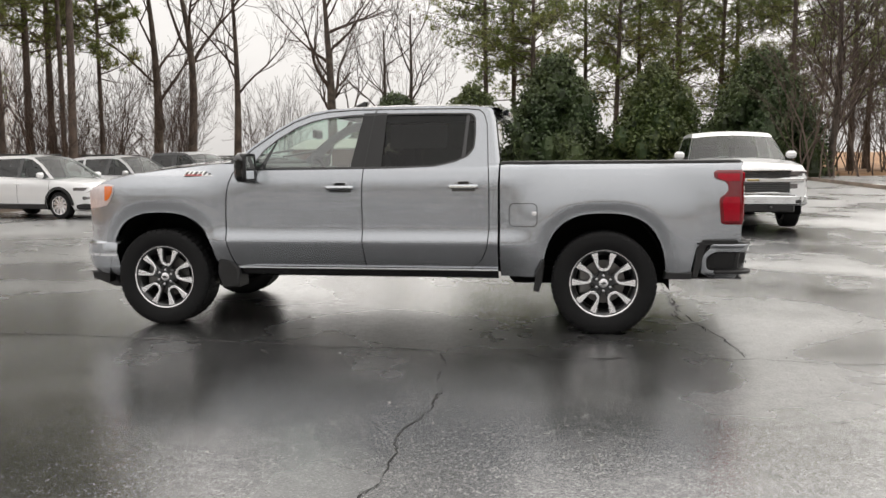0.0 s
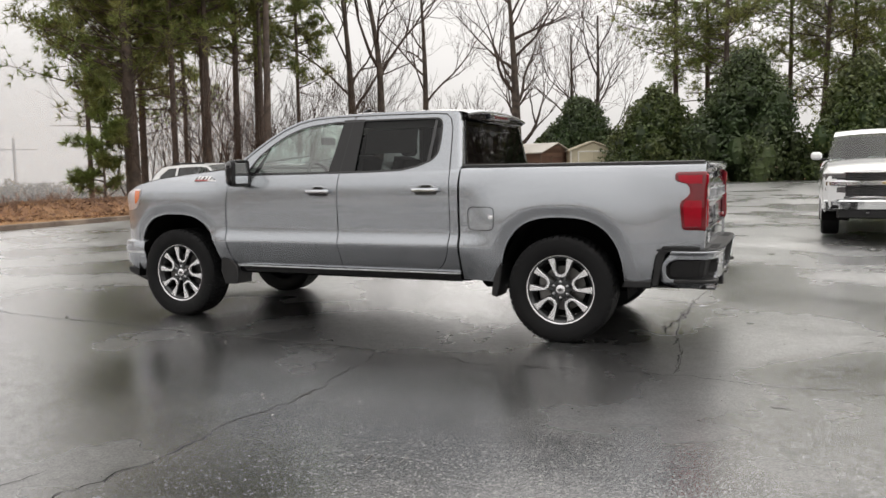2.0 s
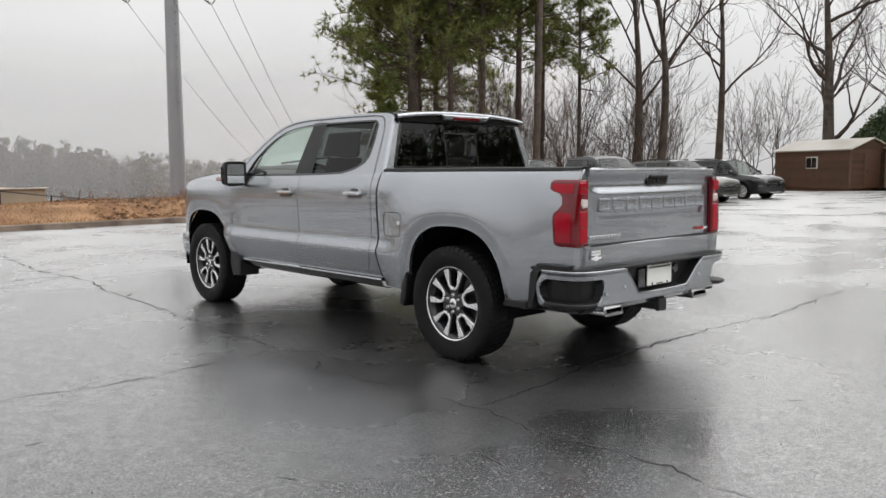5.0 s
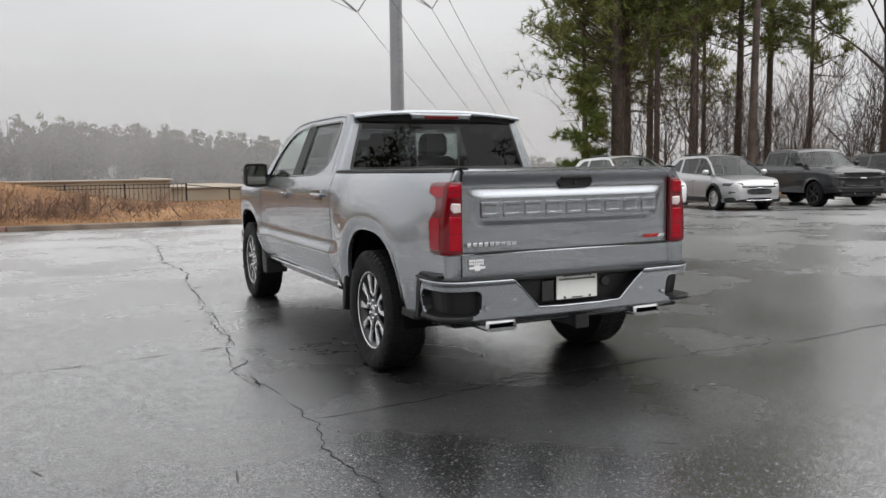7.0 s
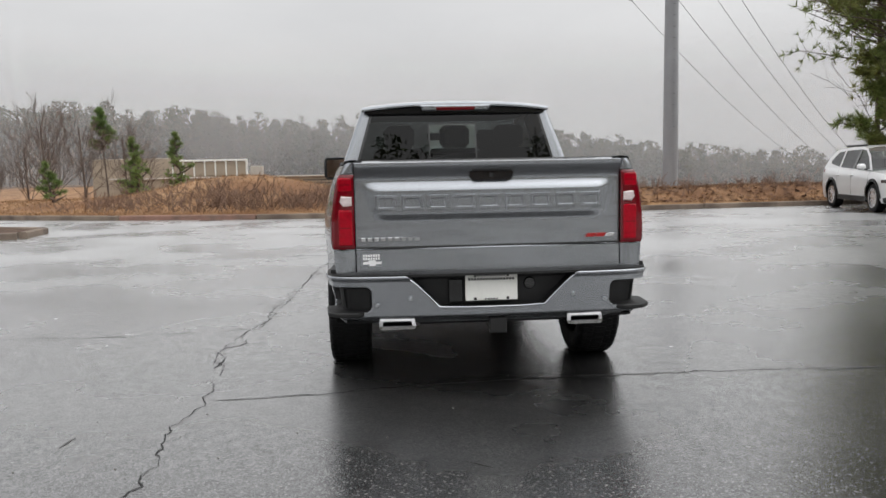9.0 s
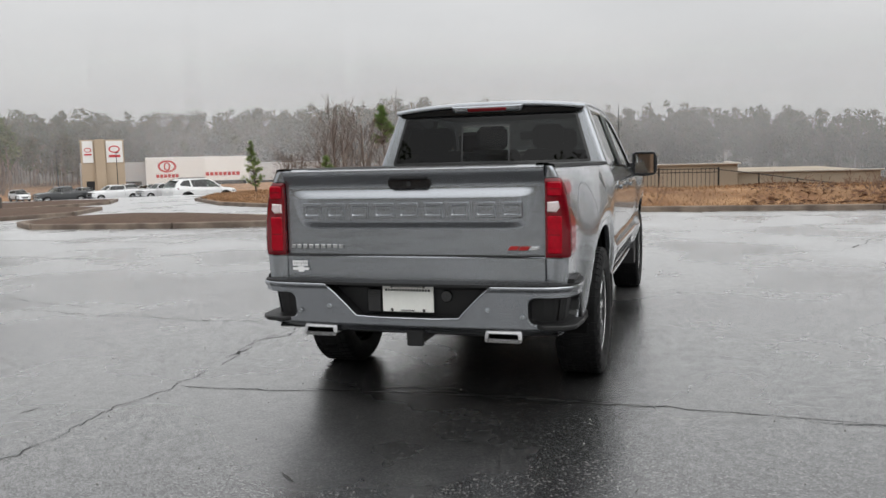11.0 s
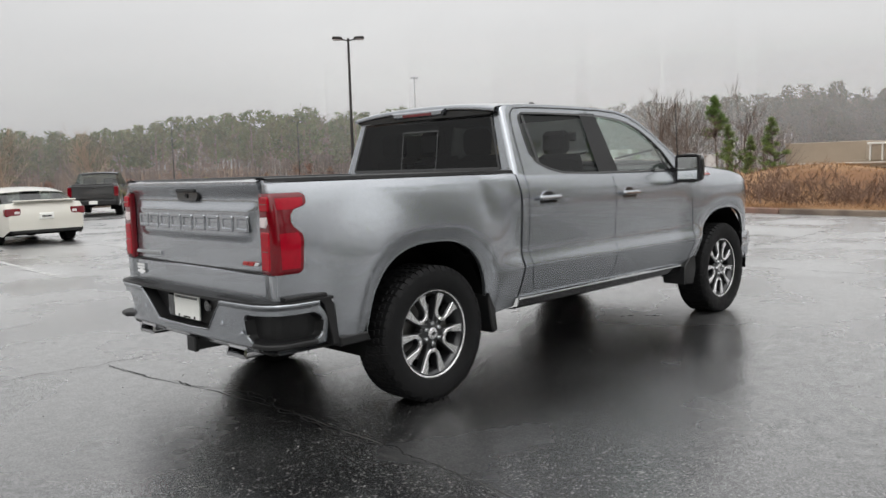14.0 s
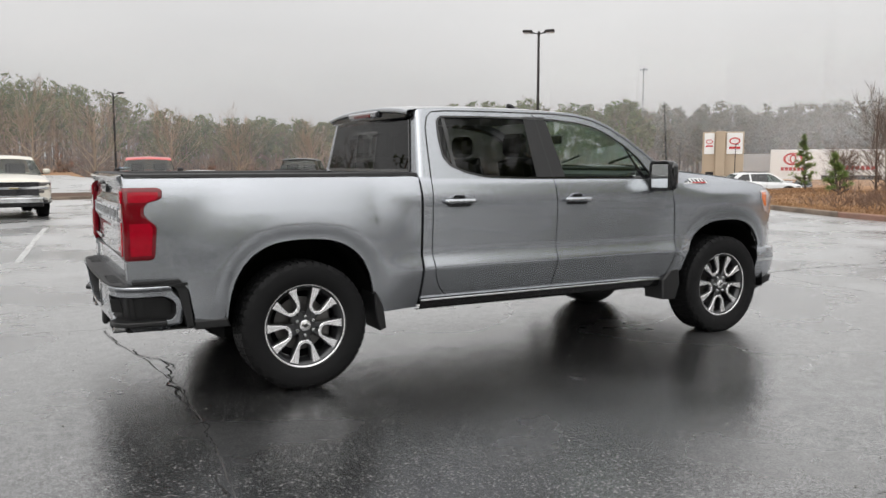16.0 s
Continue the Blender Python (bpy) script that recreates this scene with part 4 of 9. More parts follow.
sp.tube(ring, 0.017, 6, caps=False)
sp.tube([(-0.75, -0.40, 1.22), (-0.60, -0.40, 1.27)], 0.04, 8)
sp.tube([(-0.6, -0.58, 1.27), (-0.6, -0.22, 1.27)], 0.02, 6)
part("steering_wheel", sp, M_CABIN, truck)
for x0, yy in ((-0.25, -0.42), (-0.25, 0.42), (0.72, -0.45), (0.72, 0.0), (0.72, 0.45)):
    st = part("seat", Soup().prism([(x0 - 0.42, 0.9), (x0 + 0.1, 0.9), (x0 + 0.22, 1.46), (x0 + 0.1, 1.5), (x0, 1.12), (x0 - 0.42, 1.08)], 1, yy - 0.22, yy + 0.22, 0.04), M_SEAT, truck)
    part("headrest", Soup().box(x0 + 0.12, x0 + 0.23, yy - 0.12, yy + 0.12, 1.50, 1.685, 0.035), M_SEAT, st)
part("rear_view_mirror", Soup().box(-0.78, -0.75, -0.12, 0.12, 1.62, 1.70, 0.012), M_CABIN, truck)
part("headliner", Soup().box(-0.55, 0.98, -0.7, 0.7, 1.80, 1.815, 0.004), material("pale_headliner", (0.3, 0.3, 0.29), 0.9), truck)

# bed tub
sp = Soup()
sp.box(1.06, 2.9, -0.5, 0.5, 0.80, 0.83)
sp.box(1.05, 1.08, -0.78, 0.78, 1.03, 1.36)
for s in (-1, 1):
    sp.box(1.06, 2.9, *sorted((s * 0.5, s * 0.79)), 1.03, 1.06)
    sp.box(1.06, 2.9, *sorted((s * 0.49, s * 0.51)), 0.8, 1.06)
    sp.box(1.06, 2.9, *sorted((s * 0.76, s * 0.79)), 1.03, 1.37)
part("bed_tub", sp, M_BLACK, truck)

# tailgate
GATE_X = 2.925


def gate_x(y, z):
    """The stamped tailgate face: a lip on top, a set-back field across the middle, a raised foot."""
    x = GATE_X - 0.018 * (y / 0.77) ** 2
    x += 0.042 * smooth01((z - 1.275) / 0.09)
    w = smooth01((0.735 + 0.35 * (z - 1.2) - abs(y)) / 0.11)
    field = smooth01((1.268 - z) / 0.06) * smooth01((z - 1.035) / 0.05)
    x += 0.02 * w * field
    x += 0.012 * smooth01((0.885 - z) / 0.01)
    return x


ys = sorted(set(np.round(np.linspace(-0.772, 0.772, 60), 4).tolist() + [s * v for s in (-1, 1) for v in np.round(np.linspace(0.66, 0.772, 16), 4).tolist()]))
zs = sorted(set(np.round(np.linspace(0.745, 1.372, 36), 4).tolist() + np.round(np.linspace(1.2, 1.37, 30), 4).tolist() + np.round(np.linspace(1.01, 1.09, 14), 4).tolist() + [0.872, 0.876, 0.88, 0.884, 0.888]))
sp = Soup().grid([[(gate_x(y, z), y, z) for y in ys] for z in zs], flip=True)
nn, mm = len(ys), len(zs)
edge = [(GATE_X - 0.06, y, 1.372) for y in ys]
sp.grid([[(gate_x(y, 1.372), y, 1.372) for y in ys], [(GATE_X - 0.01, y, 1.384) for y in ys], edge], flip=True)
for s, k in ((-1, 0), (1, nn - 1)):
    sp.grid([[(gate_x(ys[k], z), ys[k], z) for z in zs], [(GATE_X - 0.06, ys[k], z) for z in zs]], flip=s < 0)
gate = part("tailgate", sp, M_PAINT, truck, smooth=30)
part("tailgate_cap", Soup().box(2.82, 2.905, -0.765, 0.765, 1.376, 1.389, 0.005), M_BLACK, gate)
part("tailgate_groove", Soup().box(GATE_X - 0.01, GATE_X + 0.001, -0.772, 0.772, 0.884, 0.892), M_INK, gate)
hp = rounded([(-0.118, 1.335), (0.142, 1.335), (0.142, 1.285), (0.118, 1.262), (-0.094, 1.262), (-0.118, 1.285)], 0.018)
handle = part("gate_handle", Soup().prism(hp, 0, GATE_X - 0.01, GATE_X + 0.02, 0.006), M_GLOSSBLACK, gate, "gloss black tailgate handle")
part("handle_grip", Soup().box(GATE_X + 0.01, GATE_X + 0.036, -0.10, 0.125, 1.316, 1.334, 0.006), M_BLACK, handle)
part("handle_camera", Soup().lathe([(0.0, 0.0), (0.012, 0.0), (0.014, -0.004)], 12, m=Matrix.Translation((GATE_X + 0.022, 0.012, 1.295)) @ Euler((0, 0, radians(90))).to_matrix().to_4x4()), M_INK, handle)
# embossed row of plain blocks across the field
for i in range(9):
    y0 = -0.655 + i * 0.1488
    w = 0.122 if i != 3 else 0.128
    xb = gate_x(y0 + w / 2, 1.145)
    blk = Soup()
    rings = [(rounded([(y0 + e, 1.098 + e), (y0 + w - e, 1.098 + e), (y0 + w - e, 1.19 - e), (y0 + e, 1.19 - e)], 0.008), d)
             for e, d in ((0.0, -0.004), (0.005, 0.0075), (0.018, 0.0075), (0.023, 0.001))]
    blk.grid([[(xb + d, a_, b_) for a_, b_ in q] for q, d in rings], wrap=True)
    blk.add([(xb + 0.001, a_, b_) for a_, b_ in rings[3][0]], [tuple(range(len(rings[3][0])))])
    part("embossed_block", blk, M_PAINT, gate, smooth=0)
for i in range(9):
    y0 = -0.745 + i * 0.0385
    part("bright_bar", Soup().box(GATE_X - 0.004, GATE_X + 0.007, y0, y0 + 0.03, 0.922, 0.947, 0.003), M_CHROME, gate)
for i, (mm_, w) in enumerate(((M_REDDECAL, 0.055), (M_REDDECAL, 0.055), (M_ALLOY, 0.05))):
    y0 = 0.575 + i * 0.058
    part("trim_badge", Soup().prism([(y0 - 0.008, 0.921), (y0 + w - 0.012, 0.921), (y0 + w + 0.004, 0.942), (y0 + 0.008, 0.942)], 0, GATE_X - 0.004, GATE_X + 0.006, 0.002), mm_, gate)
xs_ = GATE_X + 0.0135
dl = Soup()
for z0, z1, a, b in ((0.838, 0.852, -0.735, -0.635), (0.82, 0.834, -0.735, -0.635)):
    for k in range(7):
        w = (b - a) / 7
        dl.box(xs_ - 0.002, xs_ + 0.001, a + k * w, a + (k + 0.75) * w, z0, z1)
dl.prism([(-0.735, 0.795), (-0.7, 0.795), (-0.7, 0.785), (-0.665, 0.785), (-0.66, 0.795), (-0.632, 0.795), (-0.627, 0.81), (-0.66, 0.81), (-0.665, 0.818), (-0.70, 0.818), (-0.705, 0.81), (-0.735, 0.81)], 0, xs_ - 0.002, xs_ + 0.001)
tagged(part("dealer_decal", dl, M_WHITEDECAL, gate, "small white decal"), kind="stuff")

# tail lamps: a side face that follows the bed, a rounded corner and a rear face
LAMP_X = [(0.885, 2.795), (0.892, 2.778), (0.91, 2.768), (1.07, 2.754), (1.095, 2.762), (1.13, 2.806), (1.155, 2.822), (1.195, 2.818), (1.222, 2.795), (1.238, 2.735), (1.252, 2.716), (1.29, 2.713), (1.302, 2.722), (1.31, 2.74)]
for s in (-1, 1):
    rows, rim_ = [], []
    for z in sorted(set([p[0] for p in LAMP_X] + np.round(np.linspace(0.89, 1.305, 30), 4).tolist())):
        xl = lerp_table(LAMP_X, z)
        e = 0.006 * smooth01((0.90 - z) / 0.015) + 0.006 * smooth01((z - 1.298) / 0.012)
        row = [(xl - 0.004, body_y(xl, z) - 0.012, z), (xl, body_y(xl, z) + 0.006 - e, z), (xl + 0.006, body_y(xl, z) + 0.011 - e, z)]
        for k in range(1, 8):
            x = xl + 0.006 + (2.915 - xl - 0.006) * k / 7
            row.append((x, body_y(min(x, 2.915), z) + 0.012 - e, z))
        yo = body_y(2.915, z) + 0.012 - e
        row += [(2.930, yo - 0.006, z), (2.938 - e, yo - 0.018, z), (2.942 - e, yo - 0.05, z), (2.943 - e, 0.785, z), (2.936, 0.777, z), (2.88, 0.777, z)]
        rows.append([(x, s * y, z2) for x, y, z2 in row])
    sp = Soup().grid(rows, flip=s > 0)
    n = len(rows[0])
    sp.f += [tuple(range(n)), tuple(range((len(rows) - 1) * n, len(rows) * n))]
    sp.mi += [0, 0]
    lamp = part("tail_lamp", sp, M_REDLENS, truck, "red tail lamp with a clear middle", smooth=40)
    part("reversing_lens", Soup().prism([(s * 0.79, 1.132), (s * 0.838, 1.128), (s * 0.858, 1.155), (s * 0.85, 1.188), (s * 0.79, 1.184)], 0, 2.925, 2.9495, 0.006), M_CLEARLENS, lamp, "clear reversing lens")
    for z0, z1 in ((1.215, 1.292), (0.905, 1.11)):
        q = rounded([(s * 0.789, z0), (s * 0.868, z0), (s * 0.868, z1), (s * 0.789, z1)], 0.014)
        part("lamp_block", Soup().prism(q, 0, 2.93, 2.9475, 0.006), M_MIDRED, lamp)
        rows = [[(x, s * (body_y(min(x, 2.915), z) + 0.0145), z) for x in np.linspace(lerp_table(LAMP_X, z) + 0.024, 2.906, 7)] for z in np.linspace(z0 + 0.008, z1 - 0.008, 9)]
        part("lamp_block", Soup().grid(rows, flip=s > 0), M_BRIGHTRED, lamp)
        part("lamp_slot", Soup().box(2.94, 2.9483, *sorted((s * 0.80, s * 0.858)), 0.5 * (z0 + z1) - 0.002, 0.5 * (z0 + z1) + 0.002), M_DARKRED, lamp)
    # body corner between bed side and tailgate, above and below the lamp
    for z0, z1 in ((0.742, 0.878), (1.318, 1.376)):
        rows = [[(2.915, s * 0.777, z), (2.928, s * 0.785, z), (2.93, s * (body_y(2.9, z) - 0.03), z), (2.926, s * (body_y(2.9, z) - 0.008), z), (2.915, s * (body_y(2.9, z) + 0.001), z)] for z in np.linspace(z0, z1, 6)]
        part("bed_corner", Soup().grid(rows, flip=s > 0), M_PAINT, truck, smooth=60)
    part("bed_corner_inner", Soup().box(2.80, 2.912, *sorted((s * 0.777, s * 0.83)), 0.742, 1.37), M_PAINT, truck)

M_TIP = material("dull_chrome_tip", (0.42, 0.42, 0.43), 0.16, 1.0, 0.15, 12, 60)

# rear bumper
PLAN = [(2.575, 0.90), (2.60, 0.935), (2.72, 0.952), (2.86, 0.945), (2.945, 0.915), (2.99, 0.86), (3.015, 0.78), (3.03, 0.6), (3.04, 0.3), (3.043, 0.0)]


def plan_curve(n):
    pts = PLAN + [(x, -y) for x, y in PLAN[-2::-1]]
    d = [0]
    for i in range(1, len(pts)):
        d.append(d[-1] + math.dist(pts[i], pts[i - 1]))
    t = np.linspace(0, d[-1], n)
    return list(zip(np.interp(t, d, [p[0] for p in pts]).tolist(), np.interp(t, d, [p[1] for p in pts]).tolist()))


def bumper_front(z):
    """Where the bumper's cheek begins: slanting back towards its top, rounded at its foot."""
    return 2.595 + 0.10 * smooth01((z - 0.60) / 0.15) + 0.06 * smooth01((0.50 - z) / 0.05)


def recess(x, y, z):
    """How deep the bumper is let in: number-plate bay and the two corner steps."""
    a = abs(y)
    if a < 0.5:
        edge = 0.30 + (z - 0.545) * 1.0
        return 0.075 * smooth01((edge - a) / 0.012) * smooth01((z - 0.538) / 0.012)
    if a > 0.62 and z < 0.69:
        side = x - bumper_front(z) - 0.062
        inner = (a - 0.69) if x > 2.93 else 1.0
        dx, dz, k = min(side, inner), min(z - 0.52, 0.675 - z), 0.045
        m = k - math.hypot(k - dx, k - dz) if dx < k and dz < k else min(dx, dz)
        return 0.055 * smooth01(m / 0.016)
    return 0.0


cv = plan_curve(480)
zz = np.round(np.linspace(0.452, 0.728, 84), 4).tolist()
skin, dark = Soup(), Soup()
pts = []
for z in zz:
    row = []
    f0 = bumper_front(z)
    cz = [(f0 + (x - 2.575) * (2.80 - f0) / 0.225 if x < 2.80 and abs(y) > 0.8 else x, y) for x, y in cv]
    for i, (x, y) in enumerate(cz):
        a, b = cz[max(0, i - 1)], cz[min(len(cz) - 1, i + 1)]
        nx, ny = -(b[1] - a[1]), b[0] - a[0]
        k = math.hypot(nx, ny)
        r = recess(x, y, z)
        under = 0.05 * smooth01((0.50 - z) / 0.05) - 0.008 * smooth01((z - 0.70) / 0.02) + 0.15 * (0.728 - z)
        row.append((x - nx / k * (r + under), y - ny / k * (r + under), z, r))
    pts.append(row)
for soup, want in ((skin, False), (dark, True)):
    idx = {}
    for j in range(len(zz) - 1):
        for i in range(len(cv) - 1):
            q = [(j, i), (j, i + 1), (j + 1, i + 1), (j + 1, i)]
            deep = max(pts[a][b][3] for a, b in q) > 0.018
            if deep == want:
                f = []
                for a, b in q:
                    if (a, b) not in idx:
                        idx[a, b] = len(soup.v)
                        soup.v.append(pts[a][b][:3])
                    f.append(idx[a, b])
                soup.f.append(tuple(f))
                soup.mi.append(0)
bumper = part("rear_bumper", skin, M_PAINT, truck, smooth=40)
part("bumper_recess", dark, M_BLACK, bumper, "black step recesses and plate bay", smooth=40)
top = Soup()
top.grid([[(x, y, 0.728) for x, y in cv], [(x, y, 0.742) for x, y in cv], [(2.60 if abs(y) > 0.88 else 2.90, y * (0.92 if abs(y) > 0.8 else 1.0), 0.748) for x, y in cv]], flip=True)
part("step_pad", top, M_BLACK, bumper, "black ribbed step pad", smooth=40)
for i in range(58):
    y = -0.86 + i * 1.72 / 57
    if abs(y) > 0.40:
        part("step_rib", Soup().box(2.935, 3.005 - 0.055 * (abs(y) > 0.75), y - 0.007, y + 0.007, 0.742, 0.7475, 0.0025), M_BLACK, bumper)
edge_ = [(x, y, 0.7275) for x, y in plan_curve(160)]
bay_ = [(3.034, 0.43, 0.675), (3.038, 0.36, 0.605), (3.041, 0.305, 0.547), (3.044, 0.15, 0.541), (3.045, 0.0, 0.541)]
bay_ = [(x - 0.15 * (0.728 - z), y, z) for x, y, z in bay_]
bay_ += [(x, -y, z) for x, y, z in bay_[-2::-1]]
line_ = [q for q in edge_ if q[1] > 0.485 and not (q[0] < 2.7)] + bay_ + [q for q in edge_ if q[1] < -0.485 and not (q[0] < 2.7)]
# tube added along the rolled edge so that it draws a highlight line
part("bumper_edge", Soup().tube(line_, 0.006, 6), M_PAINT, bumper, "rolled edge added to catch a highlight round the plate bay")
low = Soup().prism([(2.4, 0.46), (2.94, 0.466), (2.93, 0.45), (2.4, 0.44)], 1, -0.84, 0.84, 0.006)
part("bumper_underside", low, M_BLACK, bumper)
for s in (-1, 1):
    sp = Soup()
    o = rounded([(2.72, s * 0.80), (2.9, s * 0.80), (2.97, s * 0.72), (3.025, s * 0.775), (3.005, s * 0.885), (2.94, s * 0.945), (2.72, s * 0.962)], 0.02)
    part("corner_step", Soup().prism(o, 2, 0.500, 0.527, 0.006), M_BLACK, bumper, "black corner step")
    # the black joint between bed and bumper
    part("bumper_gap_trim", Soup().prism([(2.56, 0.47), (2.60, 0.47), (2.655, 0.70), (2.70, 0.742), (2.9, 0.742), (2.9, 0.765), (2.64, 0.765), (2.59, 0.70)], 1, s * 0.80, s * 0.925, 0.004), M_BLACK, truck)
    part("lower_valance", Soup().prism([(2.34, 0.45), (2.36, 0.505), (2.56, 0.505), (2.555, 0.45)], 1, s * 0.80, s * 0.93, 0.008), M_BLACK, truck)
    # parking sensors
    for y, z in ((0.47, 0.60), (0.66, 0.565)):
        part("parking_sensor", Soup().lathe([(0.0, 0.004), (0.012, 0.004), (0.015, 0.0)], 14, m=Matrix.Translation((3.037 - 0.15 * (0.728 - z), s * y, z)) @ Euler((0, 0, radians(-90))).to_matrix().to_4x4()), M_PAINT, bumper)
    # exhaust tip
    sp = Soup()
    yc = s * 0.548
    outer = rounded([(yc - 0.108, 0.418), (yc + 0.108, 0.418), (yc + 0.10, 0.488), (yc - 0.10, 0.488)], 0.022)
    inner = band(outer, 0.021)
    sp.grid([[(2.70, a, b) for a, b in outer], [(2.99 - (b - 0.418) * 0.25, a, b) for a, b in outer], [(2.995 - (b - 0.418) * 0.25, a, b) for a, b in inner], [(2.90, a, b) for a, b in inner]], wrap=True, flip=False)
    tip = part("exhaust_tip", sp, M_TIP, truck, "chrome rectangular exhaust tip", smooth=40)
    part("exhaust_dark", Soup().add([(2.93, a, b) for a, b in inner], [tuple(range(len(inner)))]), M_LINER, tip, smooth=0)
# number plate with its frame; writing as bars
part("plate_socket", Soup().box(2.955, 2.975, -0.25, -0.165, 0.565, 0.70, 0.006), M_GLOSSBLACK, bumper)
part("plate_lock", Soup().lathe([(0.0, 0.01), (0.03, 0.01), (0.036, 0.0)], 18, m=Matrix.Translation((2.962, 0.225, 0.665)) @ Euler((0, 0, radians(-90))).to_matrix().to_4x4()), M_GLOSSBLACK, bumper)
plate = part("number_plate", Soup().box(2.972, 2.984, -0.152, 0.152, 0.572, 0.727, 0.003), M_WHITEPLATE, truck, "blank white dealer plate in a black-lettered frame")
dl = Soup()
for k in range(16):
    dl.box(2.983, 2.9855, -0.135 + k * 0.017, -0.135 + k * 0.017 + 0.012, 0.69, 0.703)
for k in range(13):
    dl.box(2.983, 2.9855, -0.085 + k * 0.013, -0.085 + k * 0.013 + 0.009, 0.713, 0.722)
for y, z in ((-0.095, 0.717), (0.095, 0.717), (-0.095, 0.583), (0.095, 0.583)):
    dl.box(2.983, 2.987, y - 0.008, y + 0.008, z - 0.008, z + 0.008, 0.003)
for k in range(9):
    dl.box(2.983, 2.9855, -0.04 + k * 0.009, -0.04 + k * 0.009 + 0.006, 0.577, 0.585)
tagged(part("plate_print", dl, M_INK, plate), kind="stuff")
# tow hitch
sp = Soup().box(2.70, 2.98, 0.0, 0.075, 0.385, 0.46, 0.006).box(2.6, 2.86, -0.42, 0.45, 0.42, 0.48, 0.01)
hitch = part("tow_hitch", sp, M_BLACK, truck, "black steel tow receiver")
part("hitch_cover", Soup().box(2.96, 2.99, -0.012, 0.087, 0.378, 0.468, 0.006), M_BLACK, hitch)
# frame, axles, exhaust under the floor
sp = Soup()
for y in (-0.5, 0.5):
    sp.box(-2.3, 2.6, y - 0.04, y + 0.04, 0.44, 0.56, 0.01)
sp.box(-1.1, 0.9, -0.35, 0.35, 0.36, 0.5, 0.03)
sp.box(1.1, 1.5, -0.65, 0.2, 0.36, 0.55, 0.04)
for x in (-AX, AX):
    sp.tube([(x, -0.72, 0.41), (x, 0.72, 0.41)], 0.05, 10)
sp.lathe([(0.0, -0.14), (0.14, -0.08), (0.17, 0.0), (0.14, 0.08), (0.0, 0.14)], 16, m=Matrix.Translation((AX, 0.05, 0.41)))
sp.tube([(2.2, 0.55, 0.5), (2.7, 0.55, 0.46)], 0.05, 8)
sp.tube([(2.2, -0.55, 0.5), (2.7, -0.55, 0.46)], 0.05, 8)
part("chassis", sp, M_LINER, truck)
part("aerial", Soup().tube([(-1.36, 0.80, 1.39), (-1.34, 0.80, 1.5), (-1.30, 0.80, 1.96)], [0.012, 0.005, 0.003], 6), M_BLACK, truck, "thin black whip aerial")


